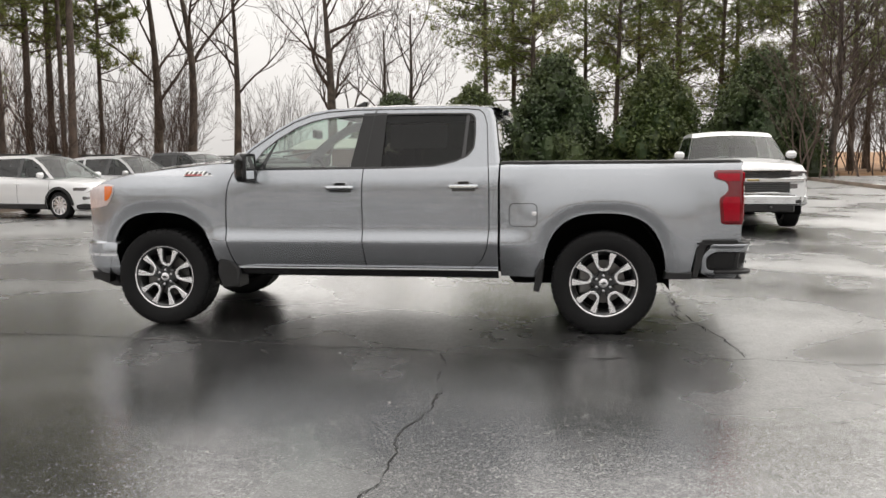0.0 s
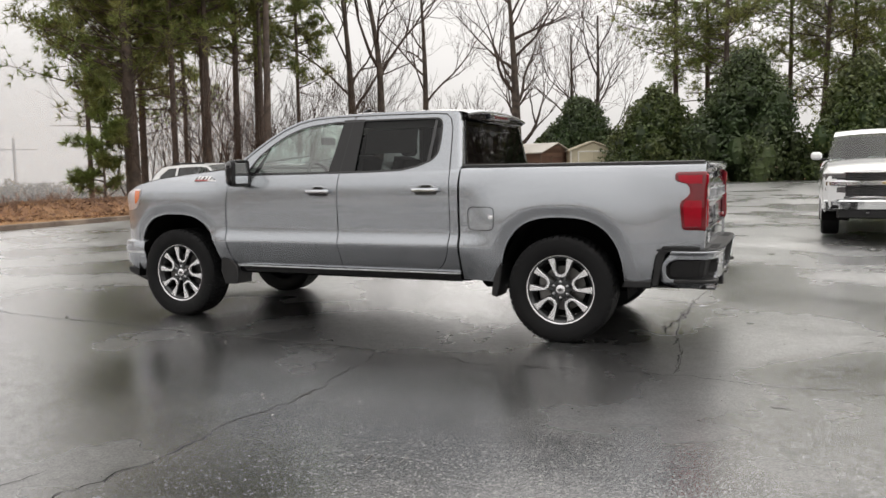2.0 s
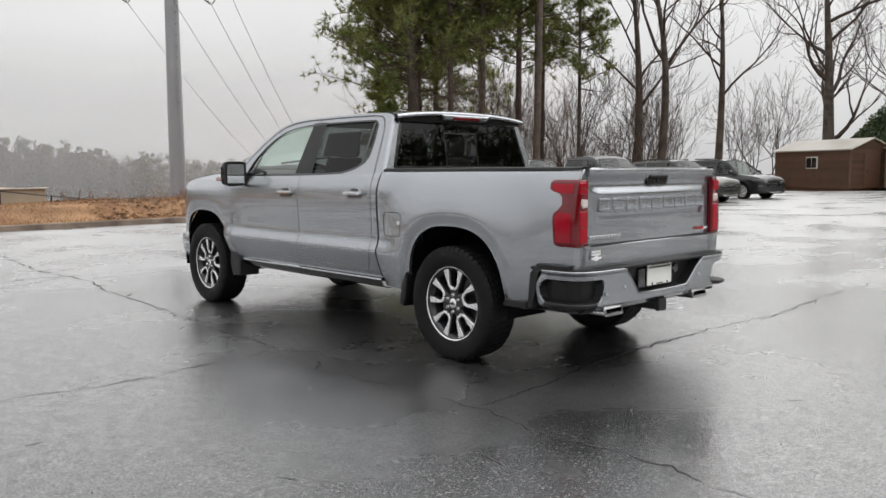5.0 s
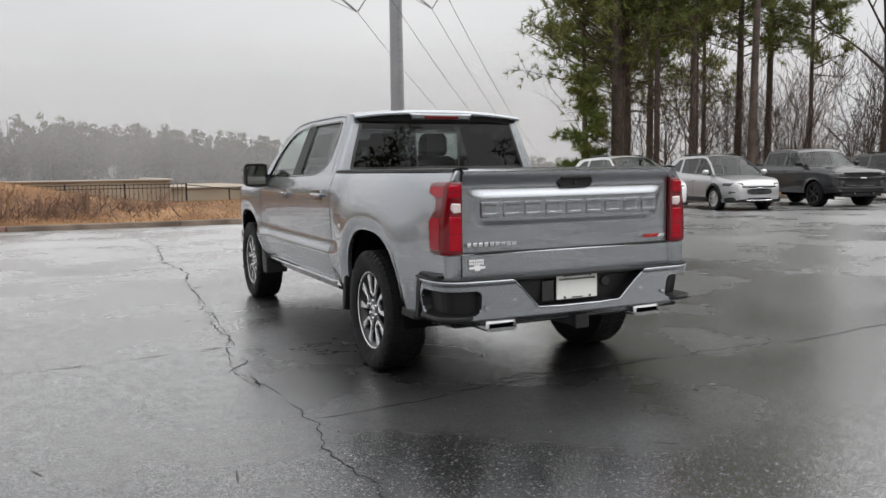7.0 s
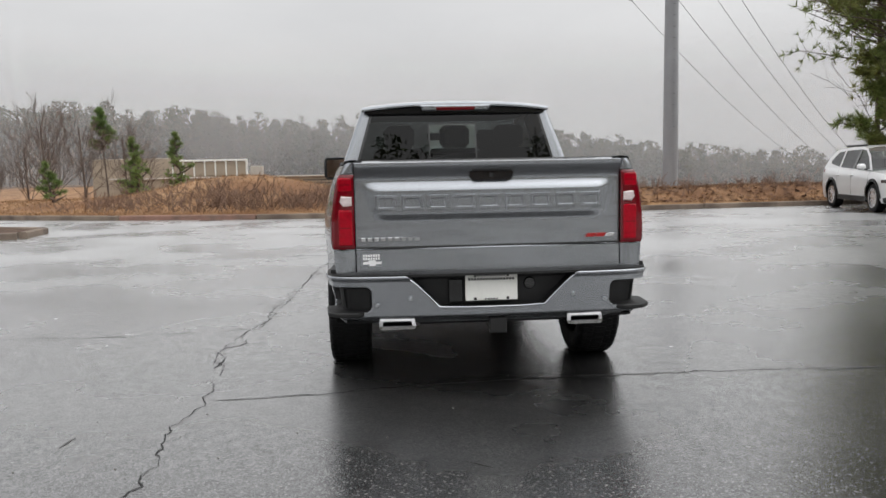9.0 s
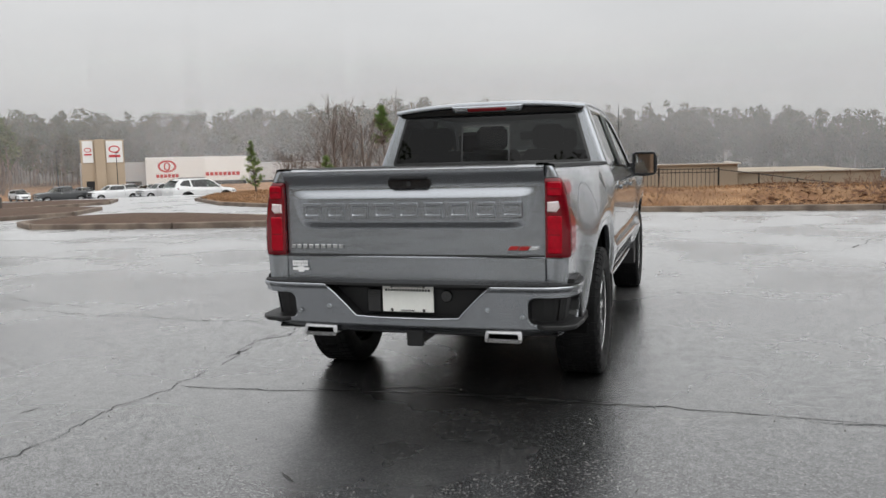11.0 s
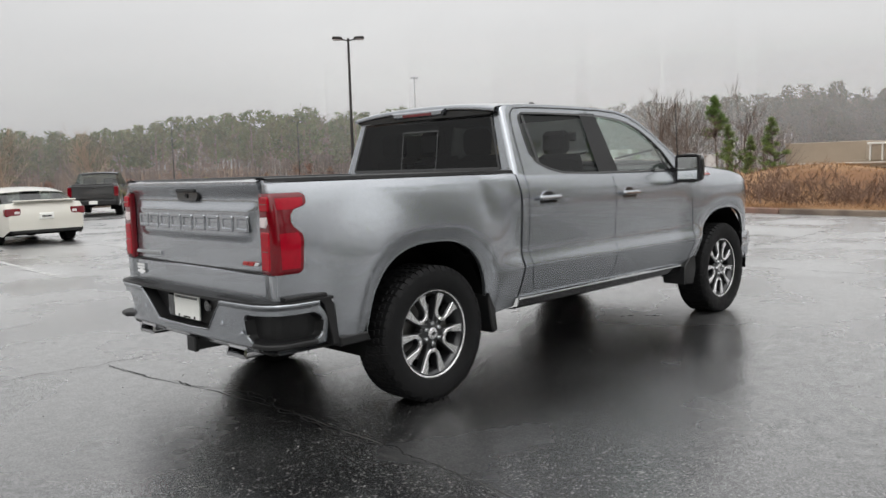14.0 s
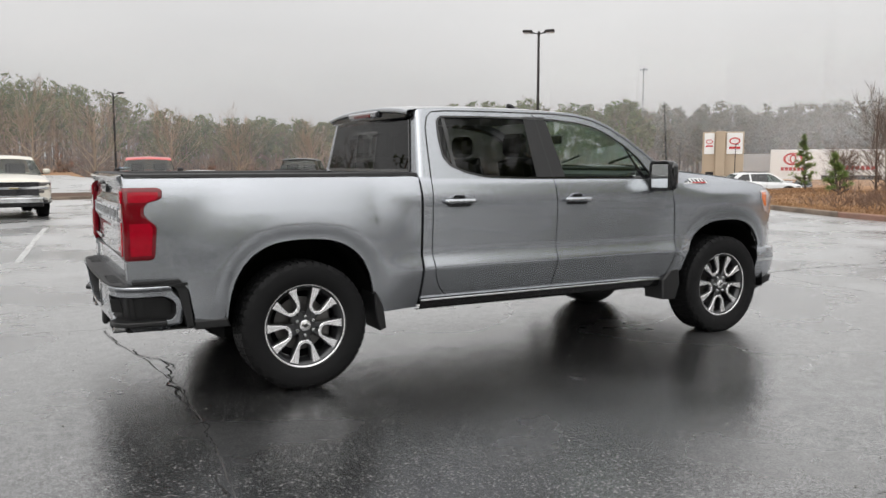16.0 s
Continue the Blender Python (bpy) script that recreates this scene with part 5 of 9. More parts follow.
# ---- wheels
def wheel_meshes():
    R, W = 0.417, 0.275
    tyre = Soup()
    prof = [(0.268, -0.098), (0.275, -0.122), (0.31, -0.136), (0.355, -0.1395), (0.390, -0.133), (0.406, -0.119), (0.411, -0.10), (0.413, 0.0),
            (0.411, 0.10), (0.406, 0.119), (0.390, 0.133), (0.355, 0.1395), (0.31, 0.136), (0.275, 0.122), (0.268, 0.098)]
    tyre.lathe(prof, 72)
    tread = Soup()
    nb = 52
    for k in range(nb):
        a = 2 * math.pi * k / nb
        for side in (-1, 1):
            b = a + (math.pi / nb if side > 0 else 0)
            long = 0.10 if k % 2 else 0.0
            m = Matrix.Rotation(-b, 4, "Y")
            # shoulder block wraps down the side wall
            pr = [(0.4165, 0.085), (0.4165, 0.112), (0.404, 0.128), (0.385 - 0.012 * (k % 2), 0.1375), (0.385 - 0.012 * (k % 2), 0.128), (0.398, 0.1), (0.40, 0.085)]
            hw = 0.0195
            vs = []
            for t in (-hw, hw):
                vs += [(r, side * y, t * (1.0 if r > 0.4 else 0.9)) for r, y in pr]
            n = len(pr)
            fs_ = [tuple(range(n)), tuple(range(n, 2 * n))[::-1]] + [(i, i + n, (i + 1) % n + n, (i + 1) % n) for i in range(n)]
            tread.add([tuple(m @ Vector(v)) for v in vs], fs_)
            tread.box(0.40, 0.4172, *sorted((side * 0.045, side * 0.078)), -0.017, 0.012, 0.003, m=m)
        m = Matrix.Rotation(-a - 0.5 * math.pi / nb, 4, "Y")
        tread.box(0.40, 0.4175, -0.034, 0.036, -0.015, 0.013, 0.003, m=m)
    rim = Soup()
    rim.lathe([(0.262, -0.09), (0.245, -0.08), (0.225, -0.02), (0.222, 0.05), (0.238, 0.085), (0.252, 0.098), (0.252, 0.103), (0.268, 0.112), (0.272, 0.105), (0.268, 0.095)], 64)
    lip = Soup().lathe([(0.260, 0.1005), (0.2605, 0.1085), (0.2635, 0.1115), (0.270, 0.113), (0.2735, 0.1085), (0.272, 0.10)], 80)
    spokes, faces = [], []
    for k in range(5):
        m = Matrix.Rotation(-(math.pi / 2 + 2 * math.pi * k / 5), 4, "Y")
        body, face = Soup(), Soup()
        for sg in (-1, 1):
            # arm from hub to lip: x is radial, z across
            wide = 0.126 if sg > 0 else 0.112
            arm = [(0.062, sg * 0.004), (0.062, sg * 0.034), (0.11, sg * 0.048), (0.15, sg * 0.068), (0.21, sg * 0.094), (0.254, sg * (wide + 0.004)), (0.262, sg * 0.072), (0.256, sg * 0.044), (0.20, sg * 0.038), (0.14, sg * 0.033), (0.118, sg * 0.016), (0.112, sg * 0.001)]
            poly = [(x, z) for x, z in arm]
            y1 = 0.085
            body.prism(poly, 1, 0.03, y1, 0.004, m=m)
            fa = [(0.098, sg * 0.001), (0.096, sg * 0.02), (0.112, sg * 0.044), (0.15, sg * 0.064), (0.21, sg * 0.089), (0.250, sg * wide), (0.259, sg * 0.10), (0.260, sg * 0.049), (0.20, sg * 0.043), (0.15, sg * 0.039), (0.130, sg * 0.032), (0.120, sg * 0.017), (0.116, sg * 0.001)]
            face.prism(fa, 1, y1 - 0.01, y1 + 0.012, 0.003, m=m)
        spokes.append(body)
        faces.append(face)
    hub = Soup().lathe([(0.085, 0.02), (0.085, 0.07), (0.072, 0.084), (0.040, 0.088), (0.0, 0.088)], 36)
    cap = Soup().lathe([(0.036, 0.086), (0.036, 0.098), (0.028, 0.103), (0.0, 0.104)], 24)
    mark = Soup().prism([(-0.022, -0.006), (-0.004, -0.006), (-0.002, -0.012), (0.012, -0.012), (0.014, -0.006), (0.022, -0.006), (0.022, 0.004), (0.008, 0.004), (0.006, 0.011), (-0.01, 0.011), (-0.012, 0.004), (-0.022, 0.004)], 1, 0.10, 0.1055)
    nuts = []
    for k in range(6):
        a = math.pi / 2 + 2 * math.pi * k / 6
        nuts.append(Soup().lathe([(0.0155, 0.075), (0.016, 0.095), (0.011, 0.103), (0.0, 0.105)], 10, m=Matrix.Translation((0.062 * math.cos(a), 0, 0.062 * math.sin(a)))))
    disc = Soup().lathe([(0.06, -0.03), (0.175, -0.03), (0.175, -0.006), (0.06, -0.006)], 40, closed=True)
    cal = Soup().prism([(0.09, -0.09), (0.19, -0.10), (0.2, 0.0), (0.19, 0.10), (0.09, 0.09)], 1, -0.06, 0.02, 0.01)
    barrel = Soup().lathe([(0.222, 0.0), (0.0, -0.07)], 32)
    return tyre, tread, rim, lip, spokes, faces, hub, cap, mark, nuts, disc, cal, barrel


WM = wheel_meshes()


def build_wheel():
    ty, td, rm, lp, spk, fcs, hb, cp, mk, nts, dc, cl, br = WM
    root = part("wheel", ty, M_RUBBER, truck, "black all-terrain tyre on a machined five-spoke alloy rim", smooth=30)
    tagged(part("tread", td, M_RUBBER, root, "knobbly all-terrain tread blocks", smooth=30), kind="stuff")
    part("rim", rm, M_DARKALLOY, root, "dark painted rim with bright machined faces", smooth=40)
    part("rim_lip", lp, M_ALLOY, root, smooth=40)
    for b_, f_ in zip(spk, fcs):
        part("spoke", b_, M_DARKALLOY, root)
        part("spoke_face", f_, M_ALLOY, root, smooth=20)
    part("hub", hb, M_DARKALLOY, root)
    part("centre_cap", cp, M_ALLOY, root)
    part("cap_mark", mk, M_INK, root)
    for q in nts:
        part("lug_nut", q, M_CHROME, root)
    part("brake_disc", dc, M_IRON, root)
    part("brake_caliper", cl, M_IRON, root)
    part("wheel_back", br, M_LINER, root)
    return root


w0 = build_wheel()
SPIN = {(-1, -1): -7, (1, -1): 0, (-1, 1): 30, (1, 1): 180}
first = True
for sx in (-1, 1):
    for sy in (-1, 1):
        m = Matrix.Translation((sx * AX, sy * 0.848, 0.413)) @ Matrix.Rotation(math.pi if sy < 0 else 0, 4, "Z") @ Matrix.Rotation(radians(SPIN[sx, sy]), 4, "Y")
        if first:
            w0.matrix_basis = m
            first = False
        else:
            w = copy_thing(w0, m)
            w.parent = truck
# ---------------------------------------------------------------- cracks, seams and paint on the lot
def ribbon(pts, width, seed, z=0.004, jag=0.02, step=0.014, taper=True):
    """A thin uneven strip along points on the asphalt, wandering like a crack."""
    line = []
    for i in range(len(pts) - 1):
        a, b = Vector(pts[i]), Vector(pts[i + 1])
        n = max(1, int((b - a).length / step))
        for k in range(n):
            line.append(a + (b - a) * k / n)
    line.append(Vector(pts[-1]))
    mid = []
    for i, p in enumerate(line):
        d = (line[min(i + 4, len(line) - 1)] - line[max(i - 4, 0)]).normalized()
        q = Vector((-d.y, d.x))
        k = sum(g * noise.noise((p.x * f, p.y * f, seed + f)) for f, g in ((2.3, 1.0), (6.1, 0.8), (15.0, 0.5), (37.0, 0.22)))
        mid.append(p + q * jag * k)
    left, right = [], []
    for i, p in enumerate(mid):
        d = (mid[min(i + 1, len(mid) - 1)] - mid[max(i - 1, 0)]).normalized()
        q = Vector((-d.y, d.x))
        e = min(1.0, min(i, len(mid) - 1 - i) / 8 + 0.1) if taper else 1.0
        w = width * e * 0.5 * (0.35 + 1.5 * max(0.0, noise.noise((p.x * 4.0, p.y * 4.0, seed + 9.0)) + 0.3) + 0.5 * max(0.0, noise.noise((p.x * 23, p.y * 23, seed))))
        left.append((p.x + q.x * w, p.y + q.y * w, lot_z(p.x, p.y) + z))
        right.append((p.x - q.x * w, p.y - q.y * w, lot_z(p.x, p.y) + z))
    return Soup().grid([left, right], flip=True)


CRACKS = [
    ("crack", [(0.68, -1.72), (0.73, -2.1), (0.79, -2.6), (0.83, -3.1), (0.76, -3.5), (0.77, -3.9), (0.73, -4.3), (0.62, -5.1), (0.36, -6.2), (0.0, -7.0), (-0.45, -7.7)], 0.0065, M_CRACK),
    ("crack", [(-3.2, -1.5), (-1.6, -1.58), (-0.3, -1.66), (0.4, -1.68), (0.9, -1.78), (1.4, -1.84), (1.75, -1.84), (2.05, -1.72), (2.3, -1.71)], 0.0065, M_CRACK),
    ("crack", [(2.3, -1.71), (2.9, -1.68), (3.3, -1.74), (3.8, -1.69), (4.3, -1.76), (5.6, -1.8)], 0.0055, M_CRACK),
    ("crack", [(1.0, -1.7), (1.25, -1.72), (1.5, -1.88), (1.8, -1.78), (2.1, -1.78)], 0.008, M_CRACK),
    ("crack", [(2.64, 1.25), (2.63, 0.4), (2.56, -0.2), (2.69, -0.6), (2.8, -0.9), (2.84, -1.25), (2.84, -1.6)], 0.007, M_CRACK),
    ("crack", [(2.5, -0.3), (2.55, 0.2), (2.58, 0.6), (2.62, 1.0), (2.62, 1.35), (2.64, 1.65), (2.70, 1.92), (2.74, 2.15), (2.74, 2.45), (2.70, 2.9), (2.66, 3.6), (2.7, 5.0)], 0.0065, M_CRACK),
    ("crack", [(-7.7, 4.5), (-6.3, 4.0), (-5.4, 3.6), (-5.1, 1.6), (-5.0, 0.1), (-5.2, -3.0)], 0.008, M_CRACK),
    ("crack", [(-9.5, -3.0), (-8.8, 0.5), (-9.3, 3.5), (-8.9, 7.0)], 0.013, M_CRACK),
    ("crack", [(-3.3, -1.5), (-4.4, -1.3), (-6.0, -1.45), (-9.0, -1.2), (-12.0, -1.4)], 0.012, M_CRACK),
    ("crack", [(0.4, -4.4), (0.2, -5.4), (-0.2, -6.6)], 0.006, M_CRACK),
    ("crack", [(-4.0, -5.0), (-4.19, -3.37), (-4.41, -2.49), (-5.08, -1.3)], 0.008, M_CRACK),
    ("crack", [(-7.4, -5.0), (-6.16, -3.53), (-5.34, -2.51), (-5.08, -1.21)], 0.009, M_CRACK),
    ("seam", [(-3.4, -1.46), (-2.2, -1.52), (-0.8, -1.58), (0.7, -1.68)], 0.010, M_SEAM),
    ("seam", [(2.82, -1.67), (2.82, -1.2), (2.75, -0.75), (2.66, -0.3), (2.6, 0.5), (2.62, 1.5), (2.72, 2.5), (2.68, 3.4)], 0.007, M_SEAM),
]
for i, (kind_, pts_, w_, mat_) in enumerate(CRACKS):
    ob = part(kind_, ribbon(pts_, w_ * (1.15 if kind_ == "crack" else 1.0), i + 1, 0.0015 if kind_ == "seam" else 0.003, 0.05 if kind_ == "crack" else 0.012), mat_, pavement, smooth=0)

# small light scuffs and grit
rnd = random.Random(5)
grit = Soup()
for k in range(500):
    x, y = rnd.uniform(-4, 7), rnd.uniform(-7, 5.5)
    r = rnd.uniform(0.003, 0.008)
    a0 = rnd.random() * 6
    grit.add([(x + r * math.cos(a0 + a), y + r * math.sin(a0 + a), lot_z(x, y) + 0.001) for a in (0, 2.1, 4.2)] + [(x, y, lot_z(x, y) + r * 0.9)], [(0, 1, 3), (1, 2, 3), (2, 0, 3)])
tagged(part("grit", grit, material("pale_grit", (0.16, 0.155, 0.145), 0.7), smooth=0), "scattered pale grit on the wet asphalt", "grit", kind="stuff")
for k in range(26):
    x, y = rnd.uniform(-3, 6), rnd.uniform(-6.5, 4.5)
    a0, ln = rnd.random() * 6.28, rnd.uniform(0.05, 0.22)
    part("scuff", ribbon([(x, y), (x + ln * math.cos(a0), y + ln * math.sin(a0))], 0.022, 100 + k, 0.003, 0.01, 0.015), M_SEAM, pavement, smooth=0)

# parking bay lines
BAYS = [((-1.60, -12.9), (-1.42, -8.0)), ((-4.05, -16.2), (-3.55, -7.4)), ((0.62, -17.2), (1.04, -7.9)), ((3.42, -7.4), (2.75, -14.6)), ((-2.4, -12.85), (-4.0, -13.0)), ((-0.9, -13.2), (-2.4, -12.86)),
        ((-6.6, -15.8), (-6.1, -7.6)), ((5.9, -7.3), (5.3, -14.4)), ((-1.62, -22.5), (-1.55, -17.5)), ((-4.2, -23.0), (-4.1, -18.0)), ((-9.2, -16.0), (-8.8, -8.0)), ((1.0, -25.5), (0.9, -20.0))]
for i, (a, b) in enumerate(BAYS):
    q = (Vector(b) - Vector(a)).normalized()
    n_ = Vector((-q.y, q.x)) * 0.05
    rows = []
    L_ = (Vector(b) - Vector(a)).length
    for k in range(int(L_ / 0.4) + 1):
        p = Vector(a) + q * min(L_, k * 0.4)
        rows.append([(p.x + n_.x, p.y + n_.y, lot_z(p.x, p.y) + 0.004), (p.x - n_.x, p.y - n_.y, lot_z(p.x, p.y) + 0.004)])
    tagged(part("bay_line", Soup().grid(rows, flip=True), M_LINE, smooth=0), "worn white parking bay line on the asphalt", "road marking", "parking bay lines", "structure")


# ---------------------------------------------------------------- planted islands
def island(outline, label, bulge=0.12):
    curb_run("kerb", outline, label, closed=True, side=1)
    c = Vector((sum(p[0] for p in outline) / len(outline), sum(p[1] for p in outline) / len(outline)))
    rows = []
    for f, h in ((0.96, 0.11), (0.8, 0.11 + bulge * 0.5), (0.5, 0.11 + bulge), (0.02, 0.13 + bulge)):
        row = []
        for i in range(len(outline)):
            p0, p1 = Vector(outline[i]), Vector(outline[(i + 1) % len(outline)])
            for k in range(4):
                p = c + (p0 + (p1 - p0) * k / 4 - c) * f
                row.append((p.x, p.y, lot_z(p.x, p.y) + h + 0.02 * noise.noise((p.x * 2, p.y * 2, 0))))
        rows.append(row)
    tagged(part("mulch_bed", Soup().grid(rows, wrap=True), M_MULCH, smooth=60), "brown bark mulch heaped inside a kerbed island", "mulch", kind="stuff")


ISLANDS = [
    ([(-10.2, -8.3), (-9.5, -10.5), (-9.3, -14.5), (-10.4, -16.0), (-12.4, -16.6), (-13.4, -15.0), (-12.6, -10.5), (-11.6, -8.4)], "kerbed traffic island of old concrete"),
    ([(-12.6, -19.5), (-13.2, -24.5), (-14.8, -25.5), (-19.0, -23.0), (-18.6, -20.5), (-15.0, -18.6)], "kerbed traffic island of pale concrete"),
    ([(-15.0, -27.5), (-17.5, -32.5), (-24.5, -31.0), (-27.5, -27.0), (-24.0, -24.6), (-18.0, -25.2)], "kerbed island round a lamp post"),
    ([(-10.0, -41.0), (-12.0, -47.0), (-26.0, -49.0), (-24.0, -42.5)], "kerbed hedge island at the lot's far side"),
    ([(8.0, -33.0), (8.0, -37.5), (-2.0, -38.5), (-5.0, -36.5), (-4.0, -34.2)], "long kerbed planting strip before trees"),
]
for o_, lab_ in ISLANDS:
    island(o_, lab_)

# ---------------------------------------------------------------- lamp posts
M_STEELDARK = material("dark_bronze_steel", (0.035, 0.032, 0.03), 0.5, 0.4, 0.2, 4, 60)
M_STEELGREY = material("weathered_grey_steel", (0.3, 0.318, 0.345), 0.55, 0.2, 0.14, 0.8, 30, 0.2, 60)
M_CONC = material("dark_brown_concrete_base", (0.1, 0.085, 0.075), 0.8, 0, 0.2, 3, 60, 0.3, 60)


def lamp_post(x, y, z, h, heads=2, turn=0.0, base=True):
    root = thing("lamp_post", "dark bronze parking-lot lamp post with shoebox heads", "lamp post", pose(x, y, z, 0, 0, turn), "lot lamp posts")
    if base:
        part("concrete_base", Soup().lathe([(0.0, 0.6), (0.26, 0.6), (0.29, 0.57), (0.29, -0.3)], 20, m=Matrix.Rotation(math.pi / 2, 4, "X")), M_CONC, root)
    b = 0.6 if base else 0.0
    part("pole", Soup().tube([(0, 0, b), (0, 0, h * 0.5), (0, 0, h)], [0.085, 0.07, 0.055], 10), M_STEELDARK, root)
    for k in range(heads):
        s = 1 if k else -1
        part("arm", Soup().tube([(0, 0, h - 0.12), (s * 0.28, 0, h - 0.05)], 0.03, 6), M_STEELDARK, root)
        hd = part("lamp_head", Soup().prism([(s * 0.22, h - 0.08), (s * 0.75, h - 0.02), (s * 0.72, h + 0.07), (s * 0.32, h + 0.06)], 1, -0.2, 0.2, 0.03), M_STEELDARK, root)
        part("lens", Soup().box(*sorted((s * 0.34, s * 0.7)), -0.15, 0.15, h - 0.085, h - 0.062, 0.004), M_CLEARLENS, hd)
    return root


lamp_post(-18.85, -25.85, lot_z(-19.1, -25.6), 7.7, 2, 140)
lamp_post(-63.0, -94.0, lot_z(-63.0, -94.0), 11.2, 2, 140)
lamp_post(-3.5, -55.7, lot_z(-3.5, -55.7) + 0.1, 6.6, 1, 0)
for x, y, h in ((-93, -91, 7.2), (-99, -85, 6.8), (-108, -97, 7.6), (-50, -107, 11.5)):
    lamp_post(x, y, lot_z(x, y), h, 1, 20, False)

# ---------------------------------------------------------------- transmission pole and wires
POLE = Vector((-47.1, 19.7, -2.2))
pole = thing("power_pole", "tall tapered grey steel transmission pole beyond the lot", "utility pole", Matrix.Translation(POLE))
part("shaft", Soup().tube([(0, 0, -0.5), (0, 0, 8), (0, 0, 20), (0, 0, 26)], [0.55, 0.5, 0.42, 0.36], 12), M_STEELGREY, pole)
for z in (4.0, 9.3, 14.6):
    part("splice_collar", Soup().tube([(0, 0, z), (0, 0, z + 0.18)], 0.56 - z * 0.007, 12), M_STEELGREY, pole)
for k in range(18):
    part("climbing_step", Soup().box(0.38, 0.64, -0.02, 0.02, 6 + k * 0.75, 6.03 + k * 0.75), M_STEELDARK, pole)
M_WIRE = material("dark_cable", (0.06, 0.06, 0.062), 0.6)


def cable(name, a, b, sag, r, label, n=24):
    a, b = Vector(a), Vector(b)
    pts = [a + (b - a) * t - Vector((0, 0, 4 * sag * t * (1 - t))) for t in np.linspace(0, 1, n)]
    tagged(part(name, Soup().tube(pts, r, 5), M_WIRE), label, "cable", "overhead power cables")


# wires run from beyond the lot's corner over the pole's arms towards a far pylon
FAR = Vector((-199.7, 154.4, 9.6))
ACROSS = Vector((0.71, 0.704, 0))
for k, (o, z0) in enumerate(((-3.0, 12.8), (0.5, 12.3), (2.75, 12.6), (4.6, 12.0))):
    a = POLE + ACROSS * o
    a.z = z0
    cable("power_cable", a, FAR + ACROSS * (o * 0.8), 14.6, 0.018, "thin black overhead power cable against grey sky", 40)
    on = Vector((26.0, -31.0, 4.0)) if z0 > 12.5 else (a - FAR).normalized() * 36 + Vector((0, 0, 11.0))
    cable("power_cable", a, a + on, 0.4, 0.018, "thin black overhead power cable against grey sky")
for o, z0 in ((-3.0, 12.8), (2.75, 12.6)):
    a = POLE + ACROSS * o
    a.z = z0
    for sgn in (-1, 1):
        root = thing("insulator_string", "dark ribbed insulator string holding a power cable", "insulator", Matrix.Identity(4), "pole insulators")
        top = a + ACROSS * (sgn * (2.4 if sgn < 0 else 1.7)) + Vector((0, 0, 2.0 if sgn < 0 else 2.2))
        for j in range(18):
            p = a.lerp(top, (j + 1) / 19)
            d = (top - a).normalized()
            part("insulator_disc", Soup().tube([p - d * 0.03, p, p + d * 0.035], [0.035, 0.11 if sgn < 0 else 0.07, 0.035], 8), M_STEELDARK, root)
        part("rod", Soup().tube([a, top], 0.022, 5), M_STEELDARK, root)
    part("cross_arm", Soup().tube([a - POLE - ACROSS * 2.4 + Vector((0, 0, 2.0)), a - POLE + ACROSS * 1.7 + Vector((0, 0, 2.2))], 0.09, 6), M_STEELGREY, pole)
pyl = thing("power_pylon", "far timber power pole with crossarms in mist", "utility pole", Matrix.Translation((-199.7, 154.4, -4.0)))
part("shaft", Soup().tube([(0, 0, -9), (0, 0, 16.8)], [0.5, 0.4], 8), M_STEELGREY, pyl)
for z in (13.4,):
    part("cross_arm", Soup().box(-6.0, 6.0, -0.16, 0.16, z, z + 0.3, m=Matrix.Rotation(radians(52), 4, "Z")), M_STEELGREY, pyl)

# ---------------------------------------------------------------- sheds
def siding(w, z0, z1, n, depth=0.03):
    """Lapped boards of a wall of width w along x, from z0 up."""
    h = (z1 - z0) / n
    out = []
    for k in range(n):
        a = z0 + k * h
        out.append(Soup().prism([(0.0, a), (-depth, a), (-depth * 0.35, a + h * 1.02), (0.0, a + h * 1.02)], 0, 0, w))
    return out


